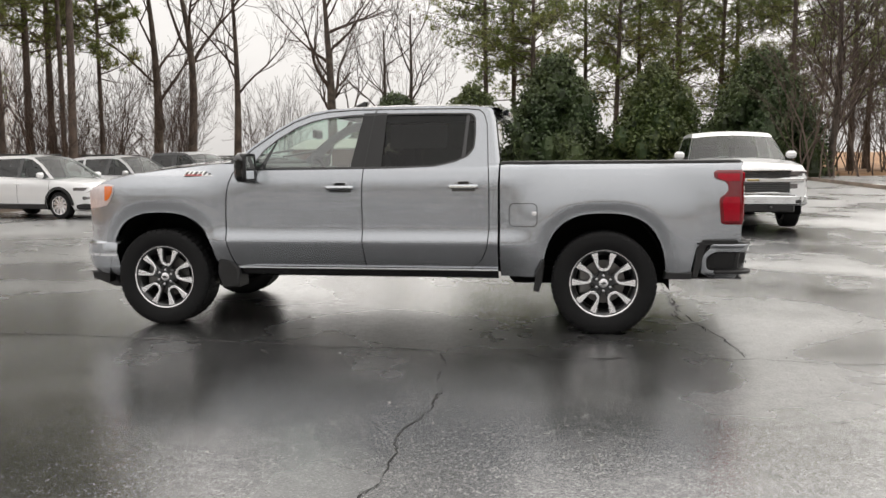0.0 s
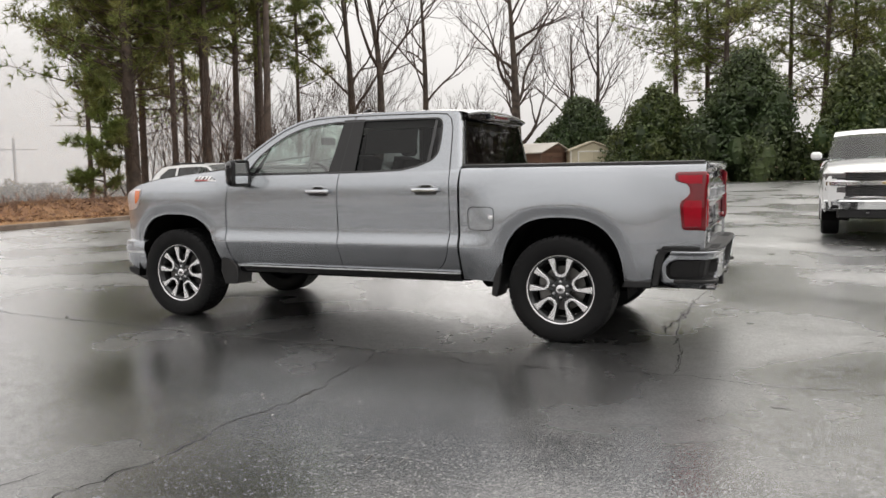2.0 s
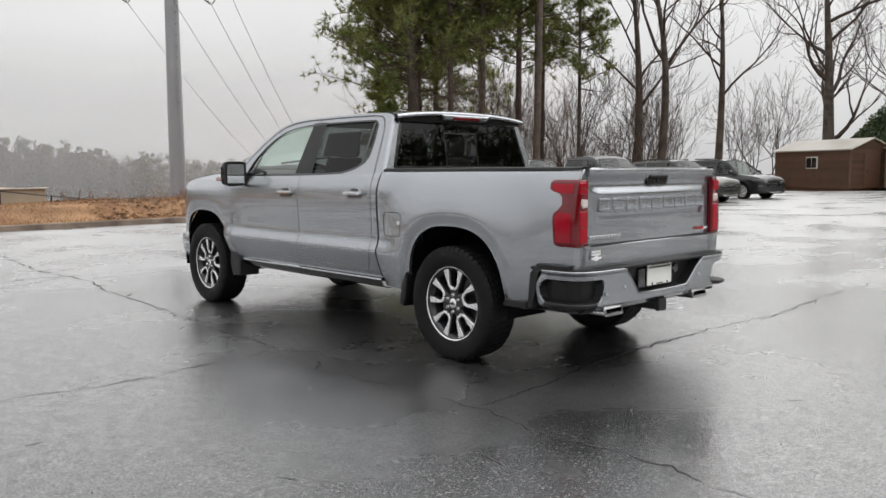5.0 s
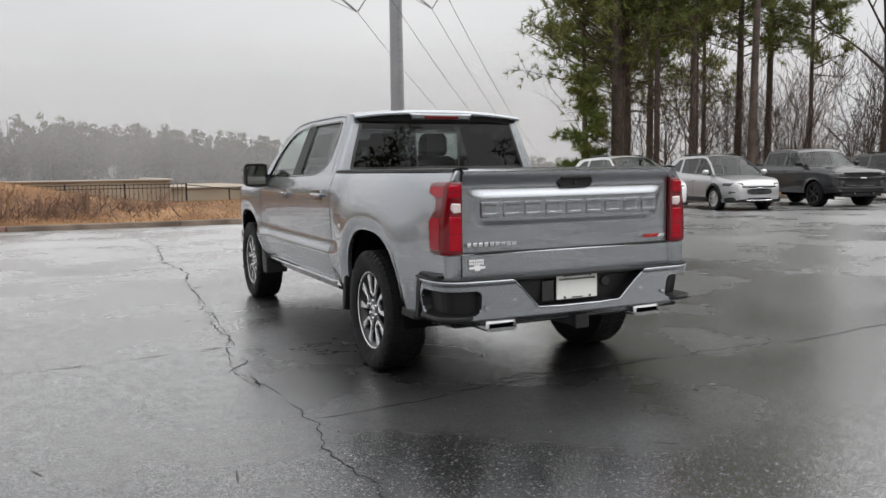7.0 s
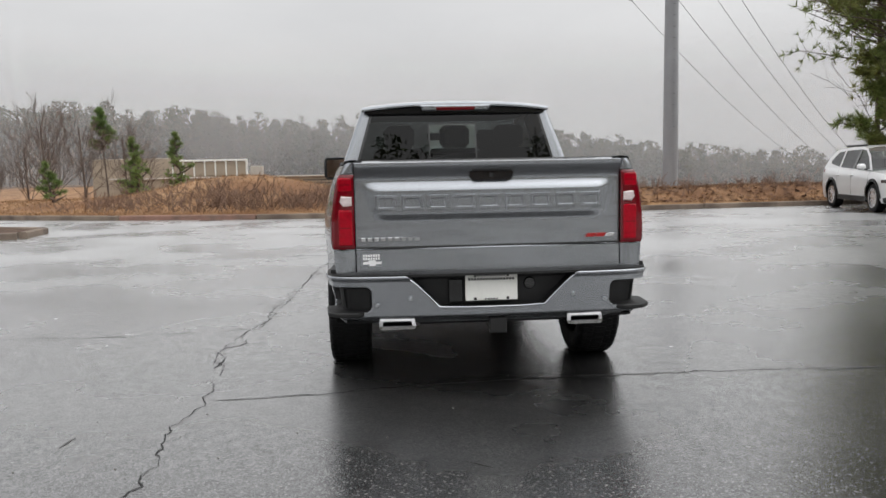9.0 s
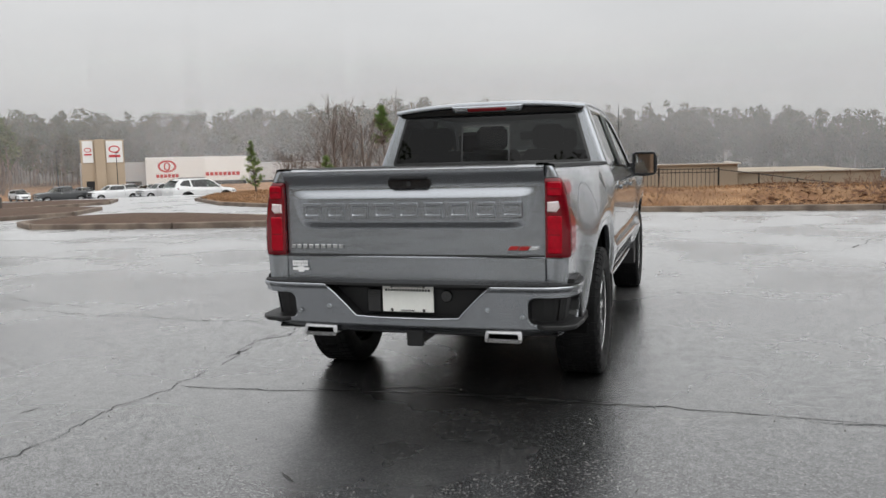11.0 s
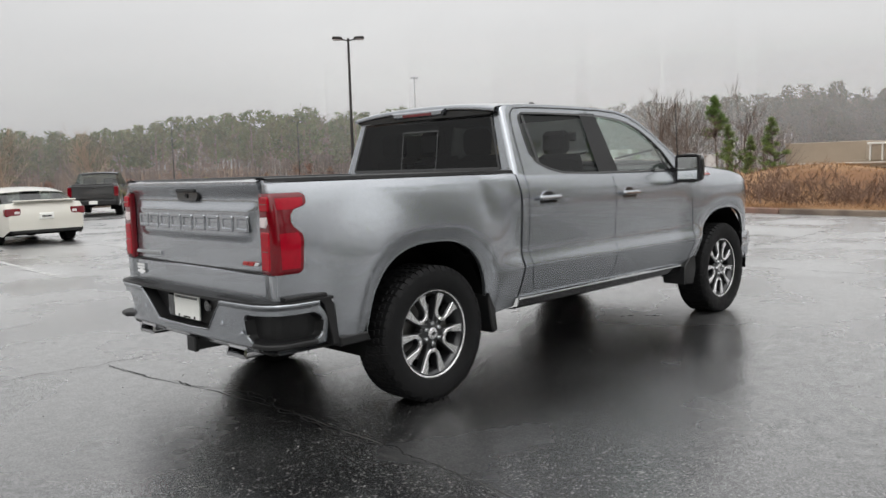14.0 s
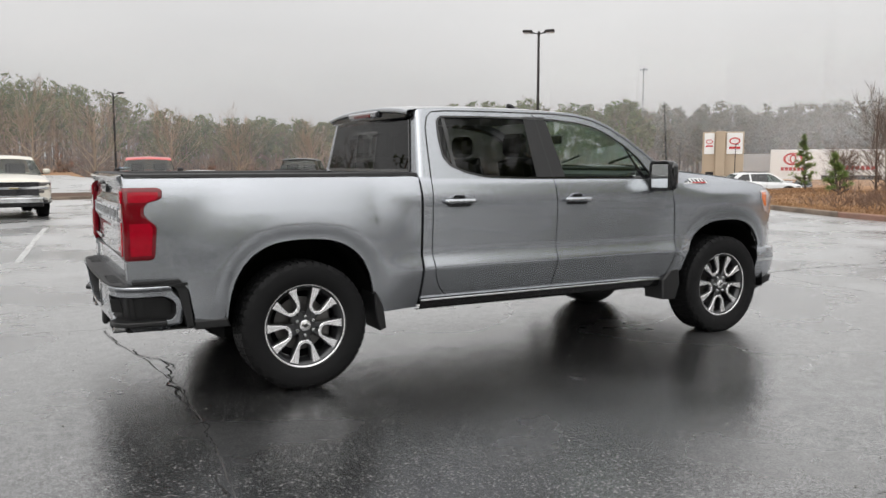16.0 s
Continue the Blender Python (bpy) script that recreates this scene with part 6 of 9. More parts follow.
def shed(name, label, m, w, l, eave, ridge, wall_m, trim_m, roof_m, door_m, double=False, window=True):
    root = thing(name, label, "shed", m)
    wall = Soup()
    wall.prism([(0, 0.12), (w, 0.12), (w, eave), (w / 2, ridge), (0, eave)], 1, 0.0, l)
    body = part("wall", wall, wall_m, root, smooth=0)
    nb = 11
    for k, s in enumerate(siding(w, 0.15, eave, nb)):
        part("board", s, wall_m, body, smooth=0)
    for s in siding(l, 0.15, eave, nb):
        part("board", s, wall_m, body, smooth=0, m=Matrix.Translation((0, l, 0)) @ Matrix.Rotation(-math.pi / 2, 4, "Z"))
    for a, b in (((-0.12, eave - 0.04), (w / 2, ridge + 0.05)), ((w / 2, ridge + 0.05), (w + 0.12, eave - 0.04))):
        part("roof", Soup().prism([a, b, (b[0], b[1] + 0.07), (a[0], a[1] + 0.07)], 1, -0.18, l + 0.15, 0.01), roof_m, root, "pale wet metal roof")
    for x in (0.0, w):
        part("corner_trim", Soup().box(x - 0.05, x + 0.05, -0.05, 0.05, 0.12, eave, 0.01), trim_m, root)
    x0, x1, zt = (w / 2 - 0.45, w / 2 + 0.45, 2.0) if not double else (w / 2 - 0.85, w / 2 + 0.85, 2.2)
    leaves = [(x0, x1)] if not double else [(x0, w / 2 - 0.01), (w / 2 + 0.01, x1)]
    for a, b in leaves:
        d = part("door", Soup().box(a, b, -0.09, -0.03, 0.2, zt, 0.01), door_m, root)
        for k in range(1, 5):
            xk = a + (b - a) * k / 5
            part("groove", Soup().box(xk - 0.008, xk + 0.008, -0.093, -0.085, 0.24, zt - 0.05), trim_m if not double else wall_m, d, smooth=0)
        part("door_handle", Soup().box(a + 0.08, a + 0.12, -0.13, -0.09, 1.0, 1.18, 0.01), M_STEELDARK, d)
    for bx in ((x0 - 0.09, x0, 0.15, zt + 0.09), (x1, x1 + 0.09, 0.15, zt + 0.09), (x0, x1, zt, zt + 0.09)):
        part("door_trim", Soup().box(bx[0], bx[1], -0.11, -0.03, bx[2], bx[3], 0.01), trim_m, root)
    if window:
        wn_ = part("window_frame", Soup().box(-0.07, -0.02, l * 0.40, l * 0.40 + 0.9, 1.25, 1.95, 0.01), M_WHITEPLATE, root)
        for k in range(2):
            part("pane", Soup().box(-0.085, -0.068, l * 0.40 + 0.06 + k * 0.41, l * 0.40 + 0.43 + k * 0.41, 1.31, 1.89), M_GLOSSBLACK, wn_)
    for k in range(3):
        part("skid", Soup().box(0.1 + k * (w - 0.3) / 2, 0.2 + k * (w - 0.3) / 2, -0.02, l, -0.05, 0.14), trim_m, root)
    return root


M_BROWNSIDE = material("brown_timber_siding", (0.12, 0.066, 0.042), 0.7, 0, 0.2, 2, 30, 0.3, 40, rand=0.18)
M_BROWNTRIM = material("brown_trim", (0.15, 0.095, 0.065), 0.7, 0, 0.15)
M_TANSIDE = material("cream_metal_siding", (0.52, 0.47, 0.34), 0.55, 0, 0.08, 2, 30, rand=0.06)
M_TANTRIM = material("white_trim", (0.68, 0.66, 0.6), 0.5, 0, 0.08)
M_PALEROOF = material("pale_metal_roof", (0.5, 0.47, 0.42), 0.4, 0.2, 0.12, 1, 20)
shed("garden_shed", "brown lapped-timber shed with a pale roof", pose(-11.1, 41.8, lot_z(-11, 41.8) - 0.05, 0, 0, 64), 2.9, 6.0, 2.3, 2.85, M_BROWNSIDE, M_BROWNTRIM, M_PALEROOF, material("reddish_brown_door", (0.16, 0.085, 0.06), 0.6))
shed("garden_shed", "cream metal shed with white-trimmed double doors", pose(-9.2, 41.9, lot_z(-8, 42) - 0.05, 0, 0, 22), 2.7, 4.0, 2.3, 2.78, M_TANSIDE, M_TANTRIM, material("cream_roof", (0.58, 0.52, 0.4), 0.5), M_TANSIDE, True, False)

# ---------------------------------------------------------------- fence and low buildings beyond the bank
M_FENCE = material("black_iron_fence", (0.015, 0.015, 0.015), 0.5, 0.3, 0.2)
fence = thing("iron_fence", "black iron picket fence along the grassy bank", "fence")


FP = [(-33.0, -7.2), (-32.9, -5.0), (-32.7, 0.0), (-32.5, 2.7)]
run = []
for i in range(len(FP) - 1):
    a, b = Vector(FP[i]), Vector(FP[i + 1])
    n_ = round((b - a).length / 2.35)
    run += [a + (b - a) * k / n_ for k in range(n_)]
run.append(Vector(FP[-1]))
picket_mesh = Soup().box(-0.012, 0.012, -0.012, 0.012, 0.0, 1.15).mesh("picket", M_FENCE, 0)
count = 0
for i, p in enumerate(run):
    z = ground_z(p.x, p.y) - 0.1
    zt = 0.95 - (0.1 if i == len(run) - 1 else 0)
    part("fence_post", Soup().box(p.x - 0.04, p.x + 0.04, p.y - 0.04, p.y + 0.04, -1.6, 0.93, 0.008), M_FENCE, fence, smooth=0)
    if i < len(run) - 1:
        q = run[i + 1]
        d = (q - p).normalized()
        for zr in (0.86, 0.70, -0.12):
            part("rail", Soup().tube([(p.x, p.y, zr), (q.x, q.y, zr)], 0.018, 4), M_FENCE, fence, smooth=0)
        for k in range(1, 14):
            if count < 290:
                c = p + (q - p) * k / 14
                ob = new("picket", picket_mesh)
                ob.parent = fence
                ob.matrix_basis = Matrix.Translation((c.x, c.y, -0.25))
                count += 1
low_fence = thing("chain_link_fence", "low black chain-link fence stepping down the bank", "fence")
LP = [(-32.5, 2.7), (-30.4, 4.3), (-28.2, 5.6), (-25.8, 7.2)]
for i, (x, y) in enumerate(LP):
    top = 0.82 - 0.19 * i
    part("fence_post", Soup().box(x - 0.03, x + 0.03, y - 0.03, y + 0.03, -1.6, top + 0.04, 0.006), M_FENCE, low_fence, smooth=0)
    if i:
        x0, y0 = LP[i - 1]
        part("rail", Soup().tube([(x0, y0, top + 0.19), (x, y, top)], 0.02, 4), M_FENCE, low_fence, smooth=0)
        part("rail", Soup().tube([(x0, y0, top - 0.8), (x, y, top - 1.0)], 0.015, 4), M_FENCE, low_fence, smooth=0)

M_BEIGE = material("beige_block_wall", (0.36, 0.30, 0.23), 0.8, 0, 0.12, 0.5, 12, second=(0.31, 0.26, 0.2), second_scale=0.2)
M_COPING = material("pale_coping", (0.45, 0.41, 0.36), 0.7)
ret = thing("warehouse", "long low beige warehouse with a pale flat roof edge", "building")
part("wall", Soup().box(-75, -53.5, -20, 4.6, -6, 0.78, 0.05), M_BEIGE, ret)
part("coping", Soup().box(-53.75, -53.3, -20.2, 4.8, 0.86, 0.98, 0.03), M_COPING, ret)
part("parapet", Soup().box(-54.0, -53.5, -20, 4.6, 0.79, 0.86), M_BEIGE, ret)
part("coping", Soup().box(-75.2, -53.8, 4.4, 4.8, 0.86, 0.98, 0.03), M_COPING, ret)
part("lower_wall", Soup().box(-92, -60, 4.9, 15, -6, 0.12, 0.05), M_BEIGE, ret)
part("lower_coping", Soup().box(-60.3, -59.8, 4.9, 15.2, 0.13, 0.25, 0.03), M_COPING, ret)
part("canopy_edge", Soup().box(-58.2, -57.2, 5.0, 14, -2.2, -1.6, 0.03), M_COPING, ret)
part("roof_unit", Soup().box(-82.5, -80.5, -14.2, -13.0, 0.9, 1.9, 0.05), M_COPING, ret)
scr = thing("roof_screen", "beige panelled roof screen in white framing on a far building", "building")
for k in range(7):
    y = -22.4 + k * 1.12
    part("screen_panel", Soup().box(-81.0, -80.8, y + 0.1, y + 1.05, 0.95, 2.45, 0.02), M_BEIGE, scr)
    part("screen_post", Soup().box(-81.0, -80.7, y - 0.06, y + 0.06, 0.9, 2.65, 0.01), M_WHITEPLATE, scr)
part("screen_post", Soup().box(-81.0, -80.7, -14.7, -14.5, 0.9, 2.65, 0.01), M_WHITEPLATE, scr)
part("screen_rail", Soup().box(-81.0, -80.6, -22.6, -14.5, 2.5, 2.68, 0.01), M_WHITEPLATE, scr)
part("screen_base", Soup().box(-84.0, -80.9, -24, -14.6, -6, 1.0, 0.02), M_BEIGE, scr)
part("side_block", Soup().box(-88.0, -81.5, -31, -23.0, -6, 2.9, 0.05), M_BEIGE, scr)

# ---------------------------------------------------------------- dealership across the road
M_SANDST = material("tan_stucco", (0.42, 0.33, 0.24), 0.8, 0, 0.08, 0.4, 8)
M_SIGNW = material("white_sign_panel", (0.78, 0.77, 0.75), 0.5, 0, 0.05)
M_SIGNR = material("red_sign_paint", (0.5, 0.03, 0.035), 0.45, 0, 0.05)


def facing(x, y, z):
    """A frame whose x runs to the right as seen from the lot, and y away."""
    d = Vector((x - 6, y - 3, 0)).normalized()
    r = Vector((d.y, -d.x, 0))
    m = Matrix.Identity(4)
    m.col[0], m.col[1], m.col[2], m.col[3] = (*r, 0), (*d, 0), (0, 0, 1, 0), (x, y, z, 1)
    return m


def emblem(root, cx, cz, r):
    """A plain red oval ring with bars under it, for a sign."""
    o = [(cx + r * math.cos(a), cz + r * 0.68 * math.sin(a)) for a in np.linspace(0, 2 * math.pi, 28, endpoint=False)]
    i = [(cx + r * 0.76 * math.cos(a), cz + r * 0.5 * math.sin(a)) for a in np.linspace(0, 2 * math.pi, 28, endpoint=False)]
    part("sign_ring", flat_ring(o, [i], lambda a, b: (a, -0.03, b)), M_SIGNR, root, smooth=0)
    o2 = [(cx + r * 0.36 * math.cos(a), cz + r * 0.5 * math.sin(a)) for a in np.linspace(0, 2 * math.pi, 20, endpoint=False)]
    i2 = [(cx + r * 0.2 * math.cos(a), cz + r * 0.34 * math.sin(a)) for a in np.linspace(0, 2 * math.pi, 20, endpoint=False)]
    part("sign_ring", flat_ring(o2, [i2], lambda a, b: (a, -0.035, b)), M_SIGNR, root, smooth=0)
    for k in range(6):
        part("sign_bar", Soup().box(cx - r * 1.2 + k * r * 0.41, cx - r * 1.2 + k * r * 0.41 + r * 0.33, -0.05, -0.02, cz - r * 1.25, cz - r * 0.88), M_SIGNR, root, smooth=0)


pyl2 = thing("sign_tower", "tan stucco sign tower with two white and red sign panels", "sign", facing(-99.5, -88.0, -4.5))
part("tower_block", Soup().box(-3.2, 3.2, 0.0, 4.0, 0, 11.0, 0.05), M_SANDST, pyl2)
part("tower_opening", Soup().box(-2.6, -1.4, -0.02, 0.05, 0.2, 4.5), M_CABIN, pyl2)
part("tower_fin", Soup().box(-1.1, 0.35, -0.6, 0.0, 0, 11.1, 0.05), M_SANDST, pyl2)
for a, b in ((-2.9, -1.35), (0.55, 3.0)):
    sg = part("sign_panel", Soup().box(a, b, -0.15, 0.0, 7.4, 10.8, 0.03), M_SIGNW, pyl2)
for cx, cz, r in ((-2.12, 9.4, 0.55), (1.78, 9.5, 0.85)):
    holder = part("emblem", Soup().box(cx - 0.1, cx + 0.1, -0.19, -0.172, cz - 0.02, cz + 0.02), M_SIGNR, pyl2)
    o = [(cx + r * math.cos(a), cz + r * 0.68 * math.sin(a)) for a in np.linspace(0, 2 * math.pi, 28, endpoint=False)]
    i_ = [(cx + r * 0.76 * math.cos(a), cz + r * 0.46 * math.sin(a)) for a in np.linspace(0, 2 * math.pi, 28, endpoint=False)]
    part("sign_ring", flat_ring(o, [i_], lambda a, b: (a, -0.2, b)), M_SIGNR, holder, smooth=0)
    part("sign_bar", Soup().box(cx - r, cx + r, -0.2, -0.172, cz - r * 1.5, cz - r * 1.05), M_SIGNR, holder, smooth=0)
dlr = thing("dealership", "low white car dealership with a red emblem sign", "building", facing(-131.5, -92.0, -5.0))
part("wall", Soup().box(-10, 9.5, 0, 14, 0, 9.0, 0.05), M_SIGNW, dlr)
part("glass_front", Soup().box(-1.0, 9.0, -0.06, 0.0, 0.2, 4.2), M_GLOSSBLACK, dlr)
part("wing", Soup().box(-22, -10, 2, 14, 0, 8.2, 0.05), material("grey_cladding", (0.42, 0.42, 0.42), 0.6), dlr)
part("wing_glass", Soup().box(-20, -11, 1.94, 2.0, 0.2, 4.4), M_GLOSSBLACK, dlr)
part("wing", Soup().box(9.5, 26, 2, 14, 0, 7.6, 0.05), material("pale_cladding", (0.5, 0.5, 0.5), 0.6), dlr)
part("wing_glass", Soup().box(11, 25, 1.94, 2.0, 0.2, 4.0), M_GLOSSBLACK, dlr)
emb = part("emblem", Soup().box(-6.8, -6.6, -0.05, -0.01, 6.9, 7.0), M_SIGNR, dlr)
emblem(emb, -6.0, 7.2, 1.75)
for k in range(8):
    part("sign_bar", Soup().box(1.2 + k * 0.85, 1.2 + k * 0.85 + 0.65, -0.04, 0.0, 5.2, 5.9), M_SIGNR, emb, smooth=0)
twr = thing("cell_tower", "slim grey cell tower far off in mist", "tower", Matrix.Translation((-140.5, -152.0, -6)))
part("mast", Soup().tube([(0, 0, 0), (0, 0, 31.5)], [0.24, 0.12], 8), M_STEELGREY, twr)
part("ring", Soup().tube([(0.9 * math.cos(k * math.pi / 6), 0.9 * math.sin(k * math.pi / 6), 31.0) for k in range(13)], 0.04, 4), M_STEELGREY, twr)
for z in (31.0,):
    for k in range(6):
        a = k * math.pi / 3
        part("antenna", Soup().box(0.9 * math.cos(a) - 0.07, 0.9 * math.cos(a) + 0.07, 0.9 * math.sin(a) - 0.07, 0.9 * math.sin(a) + 0.07, z - 0.28, z + 0.28), M_STEELGREY, twr)
# ---------------------------------------------------------------- other vehicles
def paint(name, c, metal=0.0, rough=0.3):
    return material(name, c, rough, metal, 0.05, 2, 400, coat=1.0, coat_rough=0.04)


P_WHITE = paint("white_car_paint", (0.74, 0.745, 0.75))
P_SILVER = paint("silver_car_paint", (0.52, 0.52, 0.53), 0.5)
P_DARK = paint("dark_grey_car_paint", (0.03, 0.032, 0.035), 0.3)
P_OLIVE = paint("olive_grey_car_paint", (0.045, 0.046, 0.037), 0.3)
P_BLACK = paint("black_car_paint", (0.012, 0.012, 0.013))
P_RED = paint("bright_red_car_paint", (0.5, 0.02, 0.015))
P_BLUE = paint("light_blue_car_paint", (0.13, 0.3, 0.55), 0.3)
P_CREAM = paint("old_white_car_paint", (0.62, 0.58, 0.5))
P_PEARL = paint("champagne_car_paint", (0.60, 0.58, 0.52))
G_CAR = glass_material("car_glass", (0.42, 0.48, 0.45), 0.0, 1.42)
G_CARDARK = glass_material("dark_car_glass", (0.09, 0.095, 0.1), 0.0, 1.5)
M_CABINGREY = material("grey_cabin_trim", (0.12, 0.12, 0.12), 0.8)
M_LAMPGLASS = material("headlamp_glass", (0.13, 0.12, 0.12), 0.15, 0.3, 0.3, 40, 120, coat=1.0)


def car_wheel(root, x, y, r, w, side, rim_m, spokes=5, turn=0.0):
    m = Matrix.Translation((x, y, r)) @ Matrix.Rotation(0 if side > 0 else math.pi, 4, "Z") @ Matrix.Rotation(turn, 4, "Y")
    t = Soup().lathe([(r * 0.66, -w / 2), (r * 0.80, -w / 2), (r * 0.94, -w / 2 * 0.95), (r, -w / 2 * 0.72), (r, w / 2 * 0.72), (r * 0.94, w / 2 * 0.95), (r * 0.80, w / 2), (r * 0.66, w / 2)], 28)
    wh = part("wheel", t, M_RUBBER, root, m=m)
    part("rim", Soup().lathe([(r * 0.68, w * 0.47), (r * 0.63, w * 0.46), (r * 0.60, w * 0.2), (r * 0.2, w * 0.08), (0.0, w * 0.08)], 28), M_DARKALLOY, wh)
    part("rim_lip", Soup().lathe([(r * 0.70, w * 0.46), (r * 0.69, w * 0.52), (r * 0.63, w * 0.5)], 28), rim_m, wh)
    for k in range(spokes):
        a = Matrix.Rotation(2 * math.pi * k / spokes, 4, "Y")
        part("spoke", Soup().prism([(0.02, -r * 0.09), (r * 0.3, -r * 0.075), (r * 0.655, -r * 0.12), (r * 0.655, r * 0.12), (r * 0.3, r * 0.075), (0.02, r * 0.09)], 1, w * 0.2, w * 0.44, 0.006, m=a), rim_m, wh)
    part("hub_cap", Soup().lathe([(r * 0.16, w * 0.3), (r * 0.15, w * 0.47), (0.0, w * 0.48)], 14), rim_m, wh)
    return wh


def vehicle(name, label, category, m, c, body_m, rim_m=None, group=""):
    """A vehicle from a table of measures; its nose points along its own x axis."""
    rim_m = rim_m or M_ALLOY
    root = thing(name, label, category, m, group)
    L, W, wb, r, gc = c["L"], c["W"], c["wb"], c["r"], c["gc"]
    fo = c["fo"]
    xf, xr = L / 2, -L / 2
    ax = (xf - fo, xf - fo - wb)
    ar = r * 1.17
    top = c["top"]

    def plan(x):
        w = W
        e = c.get("nose", 0.5)
        if x > xf - e:
            w *= 1 - c.get("pinch", 0.24) * ((x - xf + e) / e) ** 2.3
        e = c.get("tail", 0.35)
        if x < xr + e:
            w *= 1 - 0.13 * ((xr + e - x) / e) ** 2.3
        return w

    def half(x, z):
        t = lerp_table(top, x)
        h = (z - gc) / max(0.05, t - gc)
        y = plan(x) * lerp_table([(0, 0.93), (0.15, 0.965), (0.38, 0.985), (0.45, 1.0), (0.52, 0.985), (0.78, 0.99), (0.9, 0.965), (1.0, 0.91)], h)
        for a in ax:
            d = math.hypot(x - a, z - r)
            y += 0.022 * (1 - smooth01((d - ar) / 0.09))
        return y

    def low(x):
        z = gc
        if x > xf - 0.22:
            z = gc + 0.10 * (x - xf + 0.22) / 0.22
        if x < xr + 0.3:
            z = gc + 0.14 * (xr + 0.3 - x) / 0.3
        for a in ax:
            d = abs(x - a)
            if d < ar:
                z = max(z, r + math.sqrt(ar * ar - d * d))
        return z

    xs = set(np.round(np.linspace(xr, xf, 44), 4).tolist())
    for a in ax:
        for e in (0, 0.002, 0.01, 0.03, 0.07, 0.13):
            xs |= {round(a - ar + e, 4), round(a + ar - e, 4)}
    for e in (0.02, 0.05, 0.1):
        xs |= {round(xf - e, 4), round(xr + e, 4)}
    xs |= {round(p[0], 4) for p in top if xr < p[0] < xf}
    xs = sorted(xs)
    rows = []
    nz, ny = 11, 8
    for x in xs:
        lo, t = low(x), lerp_table(top, x)
        left = [(x, -half(x, lo + (t - lo) * k / (nz - 1)), lo + (t - lo) * k / (nz - 1)) for k in range(nz)]
        ye = half(x, t)
        crown = c.get("crown", 0.05)
        mid = [(x, -ye + 2 * ye * k / ny, t + crown * (1 - (2 * k / ny - 1) ** 2) ** 0.8) for k in range(1, ny)]
        right = [(a, -b, d) for a, b, d in left[::-1]]
        rows.append(left + mid + right)
    s = Soup().grid(rows, flip=True)
    n = len(rows[0])
    s.f += [tuple(range(n)), tuple(range((len(rows) - 1) * n, len(rows) * n))[::-1]]
    s.mi += [0, 0]
    body = part("body", s, body_m, root, smooth=38)
    part("underbody", Soup().box(xr + 0.25, xf - 0.25, -W * 0.8, W * 0.8, gc + 0.02, gc + 0.28, 0.05), M_LINER, root)
    for a in ax:
        for sd in (-1, 1):
            arc = [(a + (ar + 0.01) * math.cos(t), r + (ar + 0.01) * math.sin(t)) for t in np.linspace(-0.3, math.pi + 0.3, 16)]
            ls = Soup().grid([[(x, sd * W * 0.97, z), (x, sd * W * 0.55, z)] for x, z in arc])
            ls.add([(x, sd * W * 0.56, z) for x, z in arc], [tuple(range(16))])
            part("wheel_liner", ls, M_LINER, root)
            tw = c.get("tyre", 0.23)
            car_wheel(root, a, sd * (W - 0.015 - tw / 2), r, tw, sd, rim_m, c.get("spokes", 5), 0.3 * a)
            if c.get("clad"):
                o = [(a + (ar + 0.07) * math.cos(t), r + (ar + 0.07) * math.sin(t)) for t in np.linspace(0, math.pi, 20)]
                i = [(a + (ar - 0.005) * math.cos(t), r + (ar - 0.005) * math.sin(t)) for t in np.linspace(0, math.pi, 20)]
                part("arch_trim", Soup().grid([[(x, sd * (half(x, z) + 0.012), z) for x, z in o], [(x, sd * (half(x, z) + 0.014), z) for x, z in i]], flip=sd > 0), M_BLACK, root)
    if c.get("clad"):
        for sd in (-1, 1):
            part("sill_trim", Soup().box(ax[1] + ar, ax[0] - ar, *sorted((sd * W * 0.9, sd * W * 0.99)), gc, gc + 0.14, 0.02), M_BLACK, root)
    # greenhouse
    g = c["cab"]
    zb = c["belt"]
    tilt = c.get("tilt", 0.36)

    def gy(z):
        return W * 0.925 - (z - zb) * tilt
    for sd in (-1, 1):
        lift = lambda a, b, d=0.0: (a, sd * (gy(b) + d), b)
        holes = [q[:] for q in c["panes"]]
        part("cab_side", flat_ring(g, holes, lift), body_m if not c.get("darkpillars") else M_GLOSSBLACK, root, smooth=0)
        for kq, q in enumerate(holes):
            area = sum(q[i][0] * q[(i + 1) % len(q)][1] - q[(i + 1) % len(q)][0] * q[i][1] for i in range(len(q)))
            p = q if (area > 0) == (sd < 0) else q[::-1]
            part("side_window", Soup().add([lift(a, b, -0.006) for a, b in p], [tuple(range(len(p)))]), G_CAR if kq == 0 else G_CARDARK, root, smooth=0)
            part("window_trim", flat_ring(q, [band(q, 0.018)], lambda a, b: lift(a, b, 0.004)), M_GLOSSBLACK, root, smooth=0)
        for q in c.get("pillars", ()):
            part("door_pillar", Soup().add([lift(a, b, 0.005) for a, b in q[::-sd]], [(0, 1, 2, 3)]), M_GLOSSBLACK, root, smooth=0)
        mx = c["mirror"]
        part("mirror", Soup().box(mx - 0.07, mx + 0.07, *sorted((sd * (W * 0.98), sd * (W * 0.98 + 0.2))), zb + 0.02, zb + 0.17, 0.045), c.get("mirror_m") or body_m, root)
